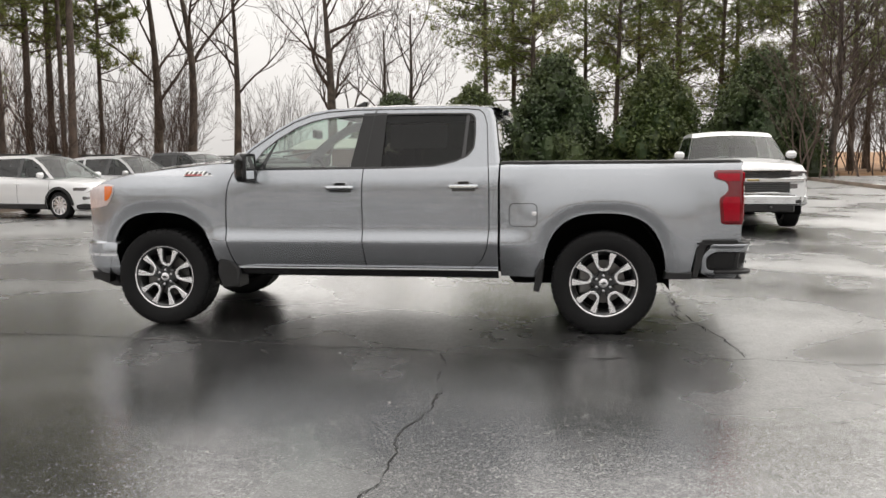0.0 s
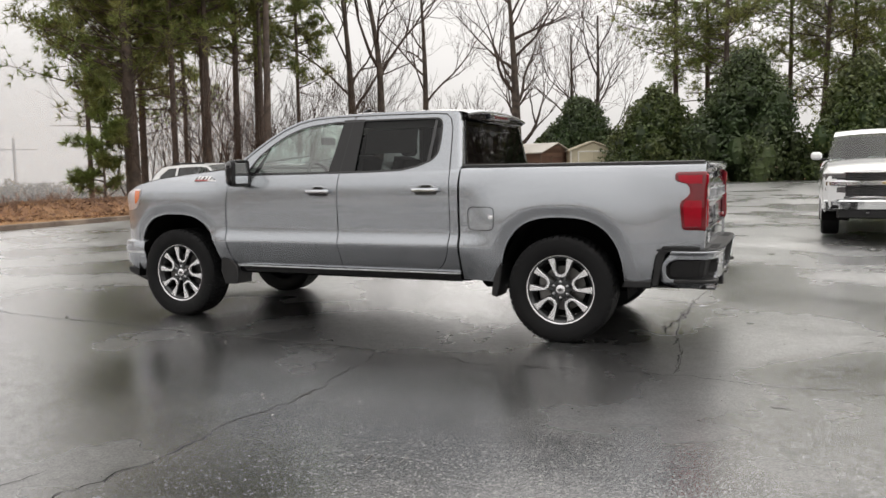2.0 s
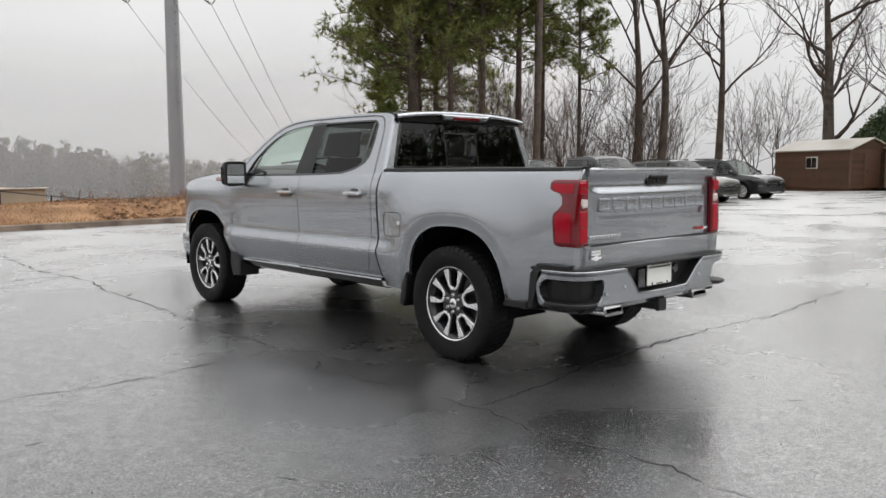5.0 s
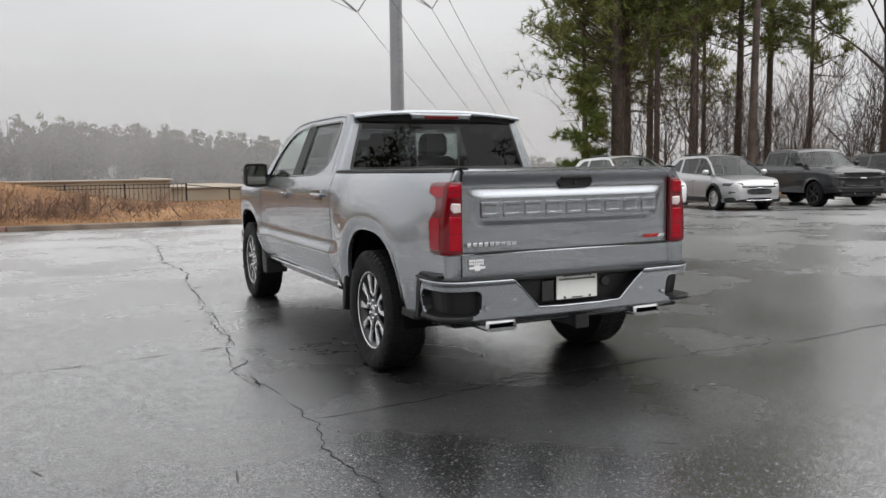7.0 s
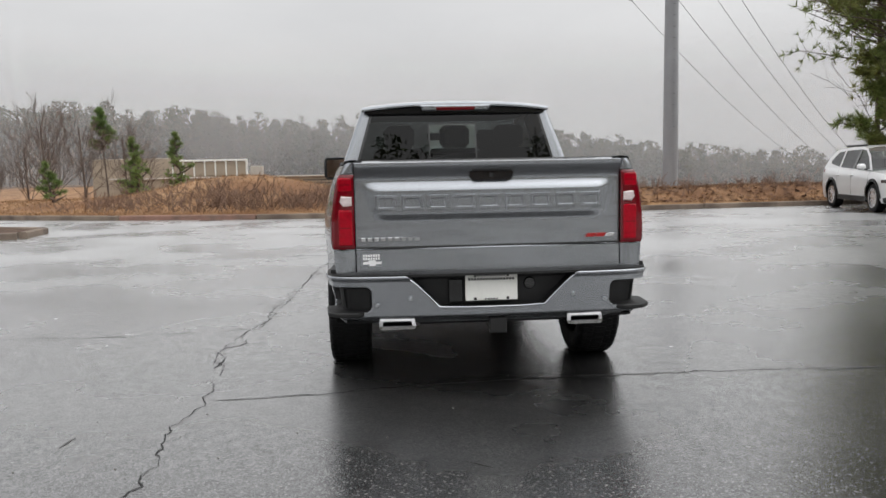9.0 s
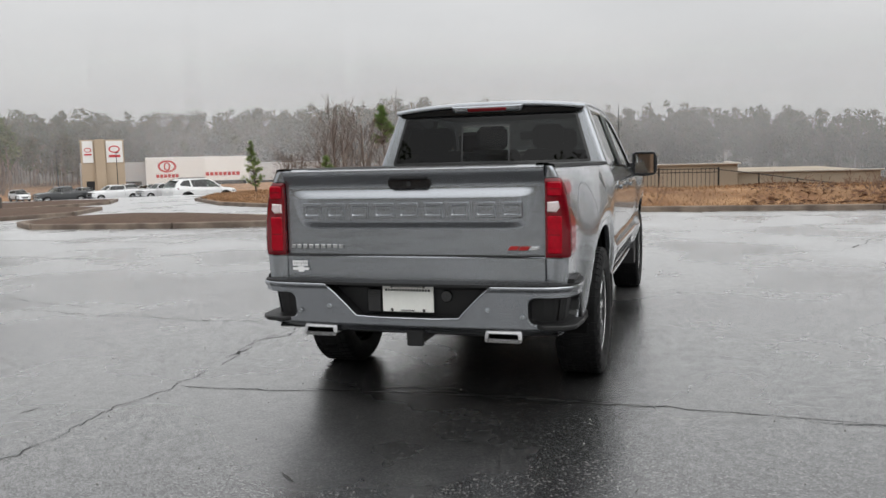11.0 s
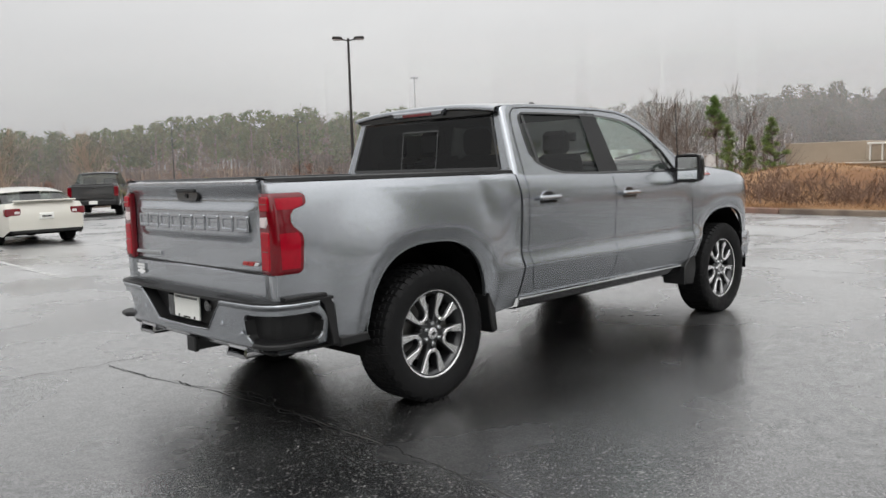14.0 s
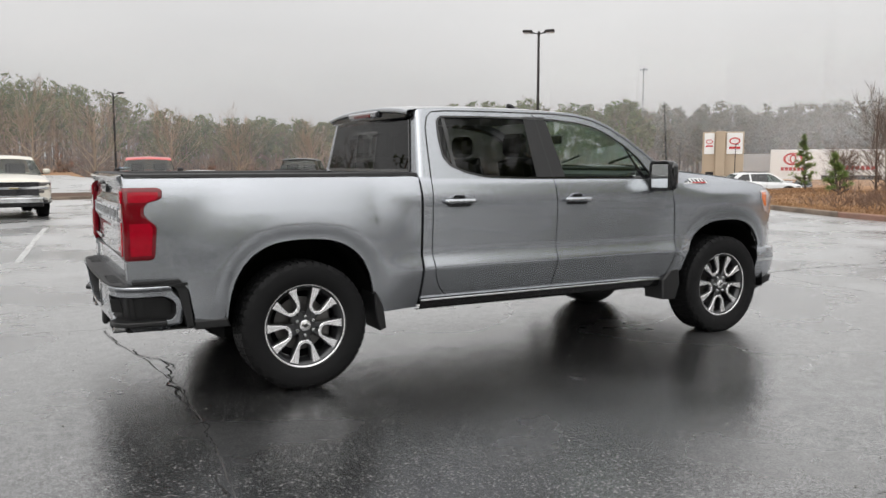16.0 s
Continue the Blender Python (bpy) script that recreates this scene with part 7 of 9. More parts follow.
        part("mirror_arm", Soup().box(mx - 0.03, mx + 0.03, *sorted((sd * W * 0.85, sd * W * 1.0)), zb + 0.01, zb + 0.05, 0.012), M_BLACK, root)
        for dx in c.get("handles", ()):
            part("door_handle", Soup().box(dx - 0.09, dx + 0.09, *sorted((sd * (half(dx, zb - 0.13) - 0.01), sd * (half(dx, zb - 0.13) + 0.03))), zb - 0.15, zb - 0.115, 0.01), c.get("handle_m", body_m), root)
        for dx in c.get("gaps", ()):
            part("door_gap", Soup().grid([[(dx - 0.006, sd * (half(dx, z) + 0.002), z), (dx + 0.006, sd * (half(dx, z) + 0.002), z)] for z in np.linspace(gc + 0.12, zb - 0.01, 9)]), M_INK, root, smooth=0)
    # roof, windscreen, rear window
    rf = c["roof"]
    s = Soup()
    s.grid([[(x, gy(z) * t, z + 0.045 * (1 - t * t)) for t in np.linspace(-1, 1, 11)] for x, z in rf], flip=rf[0][0] < rf[-1][0])
    part("roof", outward(s, (0, 0, 0)), body_m, root, smooth=50)
    (x0, z0), (x1, z1) = c["ws"]
    s = Soup().grid([[(x0 + (x1 - x0) * k / 4 + 0.13 * (1 - t * t), gy(z0 + (z1 - z0) * k / 4) * t * 0.985, z0 + (z1 - z0) * k / 4 + 0.03 * (1 - t * t)) for t in np.linspace(-1, 1, 11)] for k in range(5)], flip=False)
    part("windscreen", outward(s, (0, 0, zb)), G_CAR, root, smooth=50)
    (x0, z0), (x1, z1) = c["bl"]
    bw = c.get("blw", 0.93)
    s = Soup().grid([[(x0 + (x1 - x0) * k / 3 - 0.05 * (1 - t * t), gy(z0 + (z1 - z0) * k / 3) * t * bw, z0 + (z1 - z0) * k / 3) for t in np.linspace(-1, 1, 9)] for k in range(4)], flip=True)
    part("rear_window", outward(s, (0.3, 0, zb)), G_CAR, root, smooth=50)
    part("cabin", Soup().box(min(x0, x1) + 0.2, c["ws"][0][0] - 0.5, -W * 0.75, W * 0.75, gc + 0.2, zb - 0.02, 0.05), M_CABINGREY, root)
    for sx in c.get("seats", (0.1,)):
        for sd in (-1, 1):
            part("seat_back", Soup().box(sx - 0.08, sx + 0.08, sd * W * 0.4 - 0.22, sd * W * 0.4 + 0.22, zb - 0.3, zb + 0.32, 0.05), M_SEAT, root)
    # nose and tail details: boxes set 1 cm proud of the body, given as (name, x0, x1, y0, y1, z0, z1, material, both sides)
    for nm, a, b, y0, y1, za, zc, mt, both in c["bits"]:
        for sd in ((-1, 1) if both else (1,)):
            part(nm, Soup().box(a, b, *sorted((sd * y0, sd * y1)), za, zc, min(0.02, (zc - za) / 3)), mt, root)
    # pieces that wrap round the corners: (name, outline seen from above, bottom, top, rim chamfer, material, both sides)
    for nm, poly, za, zc, ch, mt, both in c.get("wraps", ()):
        for sd in ((-1, 1) if both else (1,)):
            part(nm, Soup().prism([(x, sd * y) for x, y in poly], 2, za, zc, ch), mt, root)
    return root


def mirrored(half):
    """An outline closed across the centre line."""
    return half + [(x, -y) for x, y in half[::-1]]


def suv(L=4.65, W=0.92, H=1.66, wb=2.72, r=0.35, clad=True):
    """A crossover: rising belt, sloping rear pillar, slim swept headlamps over a wide grille."""
    xf, xr = L / 2, -L / 2
    b = H * 0.615
    lamp = [(xf - 0.03, W * 0.56), (xf - 0.10, W * 0.74), (xf - 0.26, W * 0.93), (xf - 0.50, W * 0.995), (xf - 0.50, W * 0.9), (xf - 0.2, W * 0.5)]
    corner = [(xf - 0.02, W * 0.62), (xf - 0.11, W * 0.80), (xf - 0.26, W * 0.94), (xf - 0.3, W * 0.8), (xf - 0.15, W * 0.6)]
    tail = [(xr + 0.03, W * 0.45), (xr + 0.05, W * 0.72), (xr + 0.14, W * 0.91), (xr + 0.36, W * 0.99), (xr + 0.36, W * 0.9), (xr + 0.2, W * 0.45)]
    front = mirrored([(xf - 0.45, W * 0.955), (xf - 0.2, W * 0.92), (xf - 0.06, W * 0.72), (xf + 0.005, W * 0.4), (xf + 0.015, 0.01)])
    return dict(L=L, W=W, wb=wb, r=r, gc=0.24, fo=0.98, clad=clad, crown=0.05, belt=b, nose=0.6, pinch=0.3, tilt=0.40, spokes=10,
                top=[(xr, b - 0.16), (xr + 0.05, b + 0.0), (xr + 0.14, b + 0.07), (xr + 0.6, b + 0.06), (0.0, b + 0.01), (0.8, b - 0.01), (1.1, b - 0.02), (xf - 0.6, b - 0.07), (xf - 0.3, b - 0.13), (xf - 0.12, b - 0.2), (xf - 0.04, b - 0.28), (xf, b - 0.42)],
                cab=[(xr + 0.13, b + 0.05), (xr + 0.24, b + 0.30), (xr + 0.5, H - 0.12), (xr + 0.75, H - 0.07), (-0.6, H - 0.03), (0.0, H - 0.035), (0.3, H - 0.08), (0.66, H - 0.26), (1.17, b)],
                panes=[[(0.0, b + 0.035), (0.0, H - 0.10), (0.26, H - 0.13), (0.58, H - 0.29), (1.0, b + 0.03)], [(-0.96, b + 0.075), (-1.02, H - 0.12), (-0.10, H - 0.10), (-0.10, b + 0.04)],
                       [(-1.08, b + 0.09), (-1.12, H - 0.13), (xr + 0.82, H - 0.15), (xr + 0.5, b + 0.26), (xr + 0.56, b + 0.17)]],
                roof=[(xr + 0.30, H - 0.15), (xr + 0.5, H - 0.12), (xr + 0.75, H - 0.07), (-0.6, H - 0.03), (0.0, H - 0.035), (0.3, H - 0.08)],
                ws=((1.15, b - 0.01), (0.3, H - 0.08)), bl=((xr + 0.10, b + 0.05), (xr + 0.46, H - 0.14)), mirror=0.86, pillars=[[(-0.115, b + 0.04), (0.015, b + 0.035), (0.015, H - 0.10), (-0.115, H - 0.10)]], handles=(0.0, -0.93), gaps=(1.02, -0.05, -1.0), seats=(0.05, -0.85),
                bits=[("skid_plate", xf - 0.2, xf + 0.022, -W * 0.45, W * 0.45, 0.285, 0.325, M_ALLOY, False), ("badge", xf - 0.05, xf + 0.036, -0.08, 0.08, b - 0.375, b - 0.335, M_CHROME, False),
                      ("number_plate", xr - 0.012, xr + 0.1, -0.16, 0.16, b - 0.3, b - 0.17, M_WHITEPLATE, False), ("rear_cladding", xr - 0.01, xr + 0.3, -W * 0.86, W * 0.86, 0.36, 0.52, M_BLACK, False),
                      ("roof_rail", -1.3, 0.05, W * 0.58, W * 0.62, H - 0.02, H + 0.03, M_BLACK, True)],
                wraps=[("headlamp", lamp, b - 0.30, b - 0.215, 0.012, M_LAMPGLASS, True), ("fog_lamp", corner, b - 0.53, b - 0.44, 0.02, M_GLOSSBLACK, True), ("fog_lens", [(x + 0.012, y) for x, y in corner[:3]] + [(xf - 0.2, W * 0.8)], b - 0.50, b - 0.465, 0.006, M_LAMPGLASS, True),
                       ("tail_lamp", tail, b - 0.16, b + 0.02, 0.02, M_REDLENS, True), ("lower_bumper", front, 0.25, 0.40, 0.03, M_BLACK, False),
                       ("grille", mirrored([(xf - 0.2, W * 0.62), (xf - 0.02, W * 0.6), (xf + 0.024, W * 0.3), (xf + 0.028, 0.01)]), b - 0.36, b - 0.30, 0.012, M_GLOSSBLACK, False),
                       ("lower_grille", mirrored([(xf - 0.2, W * 0.52), (xf - 0.01, W * 0.5), (xf + 0.024, W * 0.3), (xf + 0.028, 0.01)]), b - 0.55, b - 0.385, 0.03, M_GLOSSBLACK, False),
                       ("grille_bar", mirrored([(xf - 0.2, W * 0.6), (xf - 0.015, W * 0.58), (xf + 0.03, W * 0.3), (xf + 0.034, 0.01)]), b - 0.375, b - 0.362, 0.004, M_CHROME, False)])


def pickup(L=5.85, W=1.0, H=1.9, wb=3.65, r=0.41, chrome=True):
    """A crew-cab pickup: tall square nose with stacked lamps, a wide grille and a heavy wrapped bumper."""
    xf, xr = L / 2, -L / 2
    b = H * 0.685
    cabr = -0.95
    k = H / 1.88
    gm = M_CHROME if chrome else M_GLOSSBLACK
    bm_ = M_CHROME if chrome else M_BLACK
    lamp = [(xf + 0.008, W * 0.63), (xf - 0.004, W * 0.84), (xf - 0.07, W * 0.935), (xf - 0.24, W * 0.985), (xf - 0.24, W * 0.9), (xf - 0.12, W * 0.63)]
    bump = mirrored([(xf - 0.42, W * 0.985), (xf - 0.16, W * 0.985), (xf - 0.03, W * 0.93), (xf + 0.05, W * 0.72), (xf + 0.085, 0.01)])
    low = mirrored([(xf - 0.4, W * 0.74), (xf - 0.1, W * 0.76), (xf - 0.02, W * 0.72), (xf + 0.04, W * 0.55), (xf + 0.05, 0.01)])
    grille = mirrored([(xf - 0.2, W * 0.65), (xf + 0.01, W * 0.64), (xf + 0.03, W * 0.4), (xf + 0.034, 0.01)])
    bar = mirrored([(xf - 0.2, W * 0.93), (xf - 0.05, W * 0.935), (xf + 0.016, W * 0.86), (xf + 0.035, W * 0.6), (xf + 0.055, 0.01)])
    rim_ = mirrored([(xf - 0.2, W * 0.68), (xf + 0.015, W * 0.66), (xf + 0.045, W * 0.4), (xf + 0.052, 0.01)])
    rear = mirrored([(xr + 0.3, W * 0.96), (xr + 0.05, W * 0.95), (xr - 0.08, W * 0.86), (xr - 0.12, 0.01)])
    tail = [(xr - 0.012, W * 0.79), (xr - 0.012, W * 0.88), (xr + 0.02, W * 0.935), (xr + 0.17, W * 0.975), (xr + 0.17, W * 0.85), (xr + 0.05, W * 0.79)]
    return dict(L=L, W=W, wb=wb, r=r, gc=0.42, fo=0.95, crown=0.06, belt=b, nose=0.3, pinch=0.1, tail=0.2, tilt=0.3, spokes=6, tyre=0.29,
                top=[(xr, b + 0.03), (cabr - 0.08, b + 0.03), (cabr - 0.05, b), (1.2, b), (1.35, b - 0.01), (1.9, b - 0.04), (xf - 0.4, b - 0.1), (xf - 0.14, b - 0.15), (xf - 0.05, b - 0.19), (xf - 0.01, b - 0.23), (xf, b - 0.3)],
                cab=[(cabr, b), (cabr + 0.06, b + 0.3), (cabr + 0.14, H - 0.06), (-0.2, H - 0.03), (0.45, H - 0.04), (0.68, H - 0.09), (0.95, H - 0.27), (1.35, b)],
                panes=[[(0.25, b + 0.02), (0.25, H - 0.11), (0.62, H - 0.13), (0.86, H - 0.29), (1.18, b + 0.03)], [(-0.82, b + 0.05), (-0.78, H - 0.12), (0.15, H - 0.11), (0.15, b + 0.02)]],
                roof=[(cabr + 0.12, H - 0.07), (cabr + 0.14, H - 0.06), (-0.2, H - 0.03), (0.45, H - 0.04), (0.68, H - 0.09), (0.76, H - 0.14)],
                ws=((1.35, b), (0.76, H - 0.14)), bl=((cabr - 0.01, b + 0.03), (cabr + 0.12, H - 0.1)), blw=0.86, mirror=1.12, pillars=[[(0.14, b + 0.02), (0.26, b + 0.02), (0.26, H - 0.11), (0.14, H - 0.11)]], handles=(0.35, -0.6), gaps=(1.2, 0.2, -0.8), seats=(0.2, -0.6), handle_m=M_CHROME if chrome else M_BLACK,
                mirror_m=None if chrome else M_BLACK,
                bits=[("tailgate", xr - 0.02, xr + 0.03, -W * 0.78, W * 0.78, b - 0.52, b + 0.03, None, False), ("gate_handle", xr - 0.03, xr, -0.11, 0.11, b - 0.11, b - 0.05, M_GLOSSBLACK, False), ("number_plate", xr - 0.13, xr - 0.1, -0.16, 0.16, 0.52, 0.66, M_WHITEPLATE, False),
                      ("bed_liner", xr + 0.06, cabr - 0.1, -W * 0.78, W * 0.78, b + 0.0, b + 0.088, M_BLACK, False),
                      ("badge", xf, xf + 0.066, -0.11, 0.11, 0.885 * k, 0.935 * k, material("gold_badge", (0.42, 0.33, 0.16), 0.3, 0.8) if chrome else M_CHROME, False)],
                wraps=[("headlamp", lamp, 0.955 * k, 1.075 * k, 0.015, M_LAMPGLASS, True), ("lower_lamp", lamp, 0.745 * k, 0.855 * k, 0.015, M_LAMPGLASS, True), ("lamp_eyebrow", [(x + 0.004, y) for x, y in lamp], 0.985 * k, 1.005 * k, 0.003, M_GLOSSBLACK, True),
                       ("grille", grille, 0.69 * k, 1.08 * k, 0.01, M_GLOSSBLACK, False), ("grille_bar", bar, 0.865 * k, 0.95 * k, 0.014, gm, False), ("grille_frame", rim_, 0.655 * k, 0.695 * k, 0.01, gm, False), ("grille_frame", rim_, 1.075 * k, 1.095 * k, 0.005, gm, False)]
                + [("grille_slat", [(x + 0.006, y) for x, y in grille], z * k, (z + 0.012) * k, 0.003, M_DARKALLOY, False) for z in (0.725, 0.76, 0.795, 0.83, 0.98, 1.01, 1.04)]
                + [("front_bumper", bump, 0.45 * k, 0.645 * k, 0.035, bm_, False), ("lower_bumper", low, 0.33, 0.48 * k, 0.02, M_BLACK, False), ("tow_hook", [(xf + 0.02, 0.28), (xf + 0.10, 0.28), (xf + 0.10, 0.34), (xf + 0.02, 0.34)], 0.40, 0.44, 0.01, M_GLOSSBLACK, True),
                   ("fog_lamp", [(xf - 0.06, W * 0.8), (xf + 0.02, W * 0.84), (xf + 0.052, W * 0.74), (xf + 0.0, W * 0.7)], 0.49 * k, 0.555 * k, 0.01, M_GLOSSBLACK, True),
                   ("tail_lamp", tail, b - 0.42, b - 0.02, 0.02, M_REDLENS, True), ("rear_bumper", rear, 0.48, 0.68, 0.03, bm_, False)])


def coupe(L=4.8, W=0.9, H=1.4, wb=2.72, r=0.32):
    xf, xr = L / 2, -L / 2
    b = 0.92
    return dict(L=L, W=W, wb=wb, r=r, gc=0.22, fo=1.0, crown=0.04, belt=b, nose=0.6, tail=0.5, tilt=0.42, spokes=7,
                top=[(xr, 0.66), (xr + 0.05, 0.84), (xr + 0.12, b + 0.03), (xr + 0.6, b + 0.02), (1.0, b - 0.02), (xf - 0.5, 0.76), (xf - 0.1, 0.64), (xf, 0.5)],
                cab=[(xr + 0.55, b), (xr + 1.15, H - 0.14), (-0.55, H - 0.05), (-0.1, H - 0.05), (0.25, H - 0.10), (1.15, b)],
                panes=[[(-0.35, b + 0.02), (-0.35, H - 0.12), (0.15, H - 0.14), (0.85, b + 0.02)], [(-1.2, b + 0.03), (-0.95, H - 0.18), (-0.43, H - 0.12), (-0.43, b + 0.02)]],
                roof=[(xr + 1.1, H - 0.15), (xr + 1.2, H - 0.13), (-0.55, H - 0.05), (-0.1, H - 0.05), (0.25, H - 0.10)],
                ws=((1.15, b), (0.25, H - 0.1)), bl=((xr + 0.5, b + 0.02), (xr + 1.13, H - 0.15)), blw=0.9, mirror=0.75, handles=(-0.3,), gaps=(0.85, -0.45), seats=(-0.1,),
                bits=[("tail_lamp", xr + 0.005, xr + 0.35, W * 0.58, W * 0.93, 0.67, 0.84, M_REDLENS, True), ("lamp_lens", xr - 0.004, xr + 0.06, W * 0.6, W * 0.74, 0.71, 0.79, M_CLEARLENS, True), ("headlamp", xf - 0.3, xf - 0.04, W * 0.5, W * 0.88, 0.55, 0.68, M_LAMPGLASS, True),
                      ("rear_valance", xr + 0.01, xr + 0.25, -W * 0.8, W * 0.8, 0.28, 0.40, M_BLACK, False), ("spoiler", xr - 0.01, xr + 0.14, -W * 0.72, W * 0.72, 0.985, 1.02, P_PEARL, False),
                      ("number_plate", xr - 0.015, xr + 0.05, -0.16, 0.16, 0.58, 0.73, M_WHITEPLATE, False), ("plate_bar", xr - 0.019, xr, -0.11, 0.11, 0.63, 0.68, M_INK, False)])


def at(x, y, heading, dz=0.0):
    return pose(x, y, lot_z(x, y) + dz, 0, 0, heading)


def fit_gate(c, mat):
    c["bits"] = [b[:7] + (mat if b[7] is None else b[7], b[8]) for b in c["bits"]]
    return c


ROW = "cars parked along the kerb"
vehicle("parked_suv", "clean white mid-size SUV with black lower cladding, parked by the kerb", "car", at(-12.4, 12.6, -11), suv(), P_WHITE, group=ROW)
vehicle("parked_suv", "silver compact SUV parked beside a white SUV", "car", at(-11.9, 15.9, -14), suv(4.3, 0.89, 1.66, 2.56, 0.34), P_SILVER, group=ROW)
vehicle("parked_pickup", "dark grey mid-size pickup with black wheels, parked by the kerb", "truck", at(-11.6, 19.3, -14), fit_gate(pickup(5.4, 0.95, 1.8, 3.24, 0.39, False), P_DARK), P_DARK, M_DARKALLOY, ROW)
vehicle("parked_wagon", "dark olive crossover wagon parked by the kerb", "car", at(-11.0, 23.8, -8), suv(4.86, 0.93, 1.66, 2.75, 0.35), P_OLIVE, M_DARKALLOY, ROW)
vehicle("parked_suv", "black SUV at the end of the parked row", "car", at(-11.2, 28.2, -8), suv(4.7, 0.93, 1.7, 2.75, 0.35), P_BLACK, group=ROW)
vehicle("parked_pickup", "white full-size pickup with a chrome grille, parked nose-on", "truck", at(4.97, 10.75, -91), fit_gate(pickup(5.85, 1.0, 1.88, 3.65, 0.41), P_WHITE), P_WHITE)
vehicle("parked_coupe", "champagne older two-door coupe in a marked bay", "car", at(-1.15, -16.9, -91), coupe(H=1.31), P_PEARL)
vehicle("parked_pickup", "bright red full-size pickup with a black grille", "truck", at(-1.25, -26.0, 82), fit_gate(pickup(5.85, 1.0, 1.8, 3.65, 0.41, False), P_RED), P_RED, M_DARKALLOY)
vehicle("parked_pickup", "old faded white pickup with a square chrome grille", "truck", at(3.6, -21.5, 96), fit_gate(pickup(5.3, 0.98, 1.75, 3.2, 0.37), P_CREAM), P_CREAM)
vehicle("parked_pickup", "black full-size pickup seen across the bays", "truck", at(-8.9, -30.9, -118), fit_gate(pickup(5.85, 1.0, 1.82, 3.65, 0.42, False), P_BLACK), P_BLACK)
vehicle("parked_suv", "light blue hatchback parked in the far row", "car", at(-3.9, -53.0, 80), suv(4.2, 0.87, 1.5, 2.55, 0.31, False), P_BLUE)
vehicle("parked_suv", "white SUV parked beyond the grassy bank", "car", at(-39.0, -29.6, 152, -0.55), suv(), P_WHITE)
FAR_ROW = "vehicles in the far lot"
vehicle("parked_pickup", "grey pickup in the far lot", "truck", at(-67.5, -67.0, -30), fit_gate(pickup(), P_DARK), P_DARK, group=FAR_ROW)
vehicle("parked_pickup", "white pickup in the far lot", "truck", at(-70.8, -62.5, -30), fit_gate(pickup(), P_WHITE), P_WHITE, group=FAR_ROW)
vehicle("parked_pickup", "pale silver pickup in the far lot", "truck", at(-72.5, -57.2, -28), fit_gate(pickup(), P_SILVER), P_SILVER, group=FAR_ROW)
vehicle("parked_suv", "dark hatchback in the far lot", "car", at(-74.0, -53.4, 30), suv(4.3, 0.88, 1.5, 2.6, 0.32), P_DARK, group=FAR_ROW)
vehicle("parked_pickup", "silver crew-cab pickup parked side-on in the far lot", "truck", at(-55.4, -90.2, -62), fit_gate(pickup(5.7, 0.98, 1.85, 3.5, 0.4), P_SILVER), P_SILVER, group=FAR_ROW)
for x, y, h, q, lab in ((-53.9, -98.3, 60, P_DARK, "dark SUV in the far lot"), (-55.6, -96.9, 62, P_WHITE, "white SUV in the far lot"), (-57.2, -95.4, 58, P_SILVER, "silver SUV in the far lot"), (-63.8, -91.6, 60, P_WHITE, "white SUV in the far lot"), (-65.6, -90.2, 56, P_WHITE, "white SUV in the far lot")):
    vehicle("parked_suv", lab, "car", at(x, y, h), suv(), q, group=FAR_ROW)
rc = random.Random(11)
COLS = [P_WHITE, P_SILVER, P_WHITE, P_DARK, P_WHITE, P_SILVER, P_WHITE, P_SILVER]
base_cars = {}
for k in range(26):
    f = k / 25
    x, y = -102 + 72 * f + rc.uniform(-1.5, 1.5), -82 - 34 * f + rc.uniform(-4, 4)
    if k % 6 == 5:
        continue
    q = COLS[k % len(COLS)]
    key = (q.name, k % 2)
    m_ = at(x, y, 60 + rc.uniform(-8, 8))
    if key not in base_cars:
        cc = fit_gate(pickup(), q) if k % 2 else suv()
        base_cars[key] = vehicle("parked_truck" if k % 2 else "parked_suv", "distant parked %s across the road" % ("pickup" if k % 2 else "SUV"), "truck" if k % 2 else "car", m_, cc, q, group=FAR_ROW)
    else:
        copy_thing(base_cars[key], m_)
# ---------------------------------------------------------------- trees and brush
M_PINEBARK = material("pine_bark", (0.125, 0.096, 0.078), 0.9, 0, 0.35, 2, 30, 0.8, 25, second=(0.078, 0.062, 0.053), second_scale=3)
M_GREYBARK = material("grey_brown_bark", (0.115, 0.092, 0.074), 0.9, 0, 0.35, 2, 30, 0.7, 25, second=(0.065, 0.052, 0.045), second_scale=2.5)
M_TWIG = material("brown_twigs", (0.062, 0.043, 0.034), 0.9, 0, 0.3, 1, 20)
M_BRUSH = material("grey_brown_brush", (0.19, 0.12, 0.085), 0.9, 0, 0.3, 1, 20)
M_SAPLING = material("grey_brown_sapling_bark", (0.12, 0.088, 0.07), 0.9, 0, 0.3, 1, 20)
M_PALETWIG = material("pale_tan_twigs", (0.3, 0.225, 0.165), 0.9, 0, 0.3, 1, 20)
M_REDLEAF = material("withered_red_leaves", (0.14, 0.055, 0.035), 0.8, 0, 0.4, 3, 20)


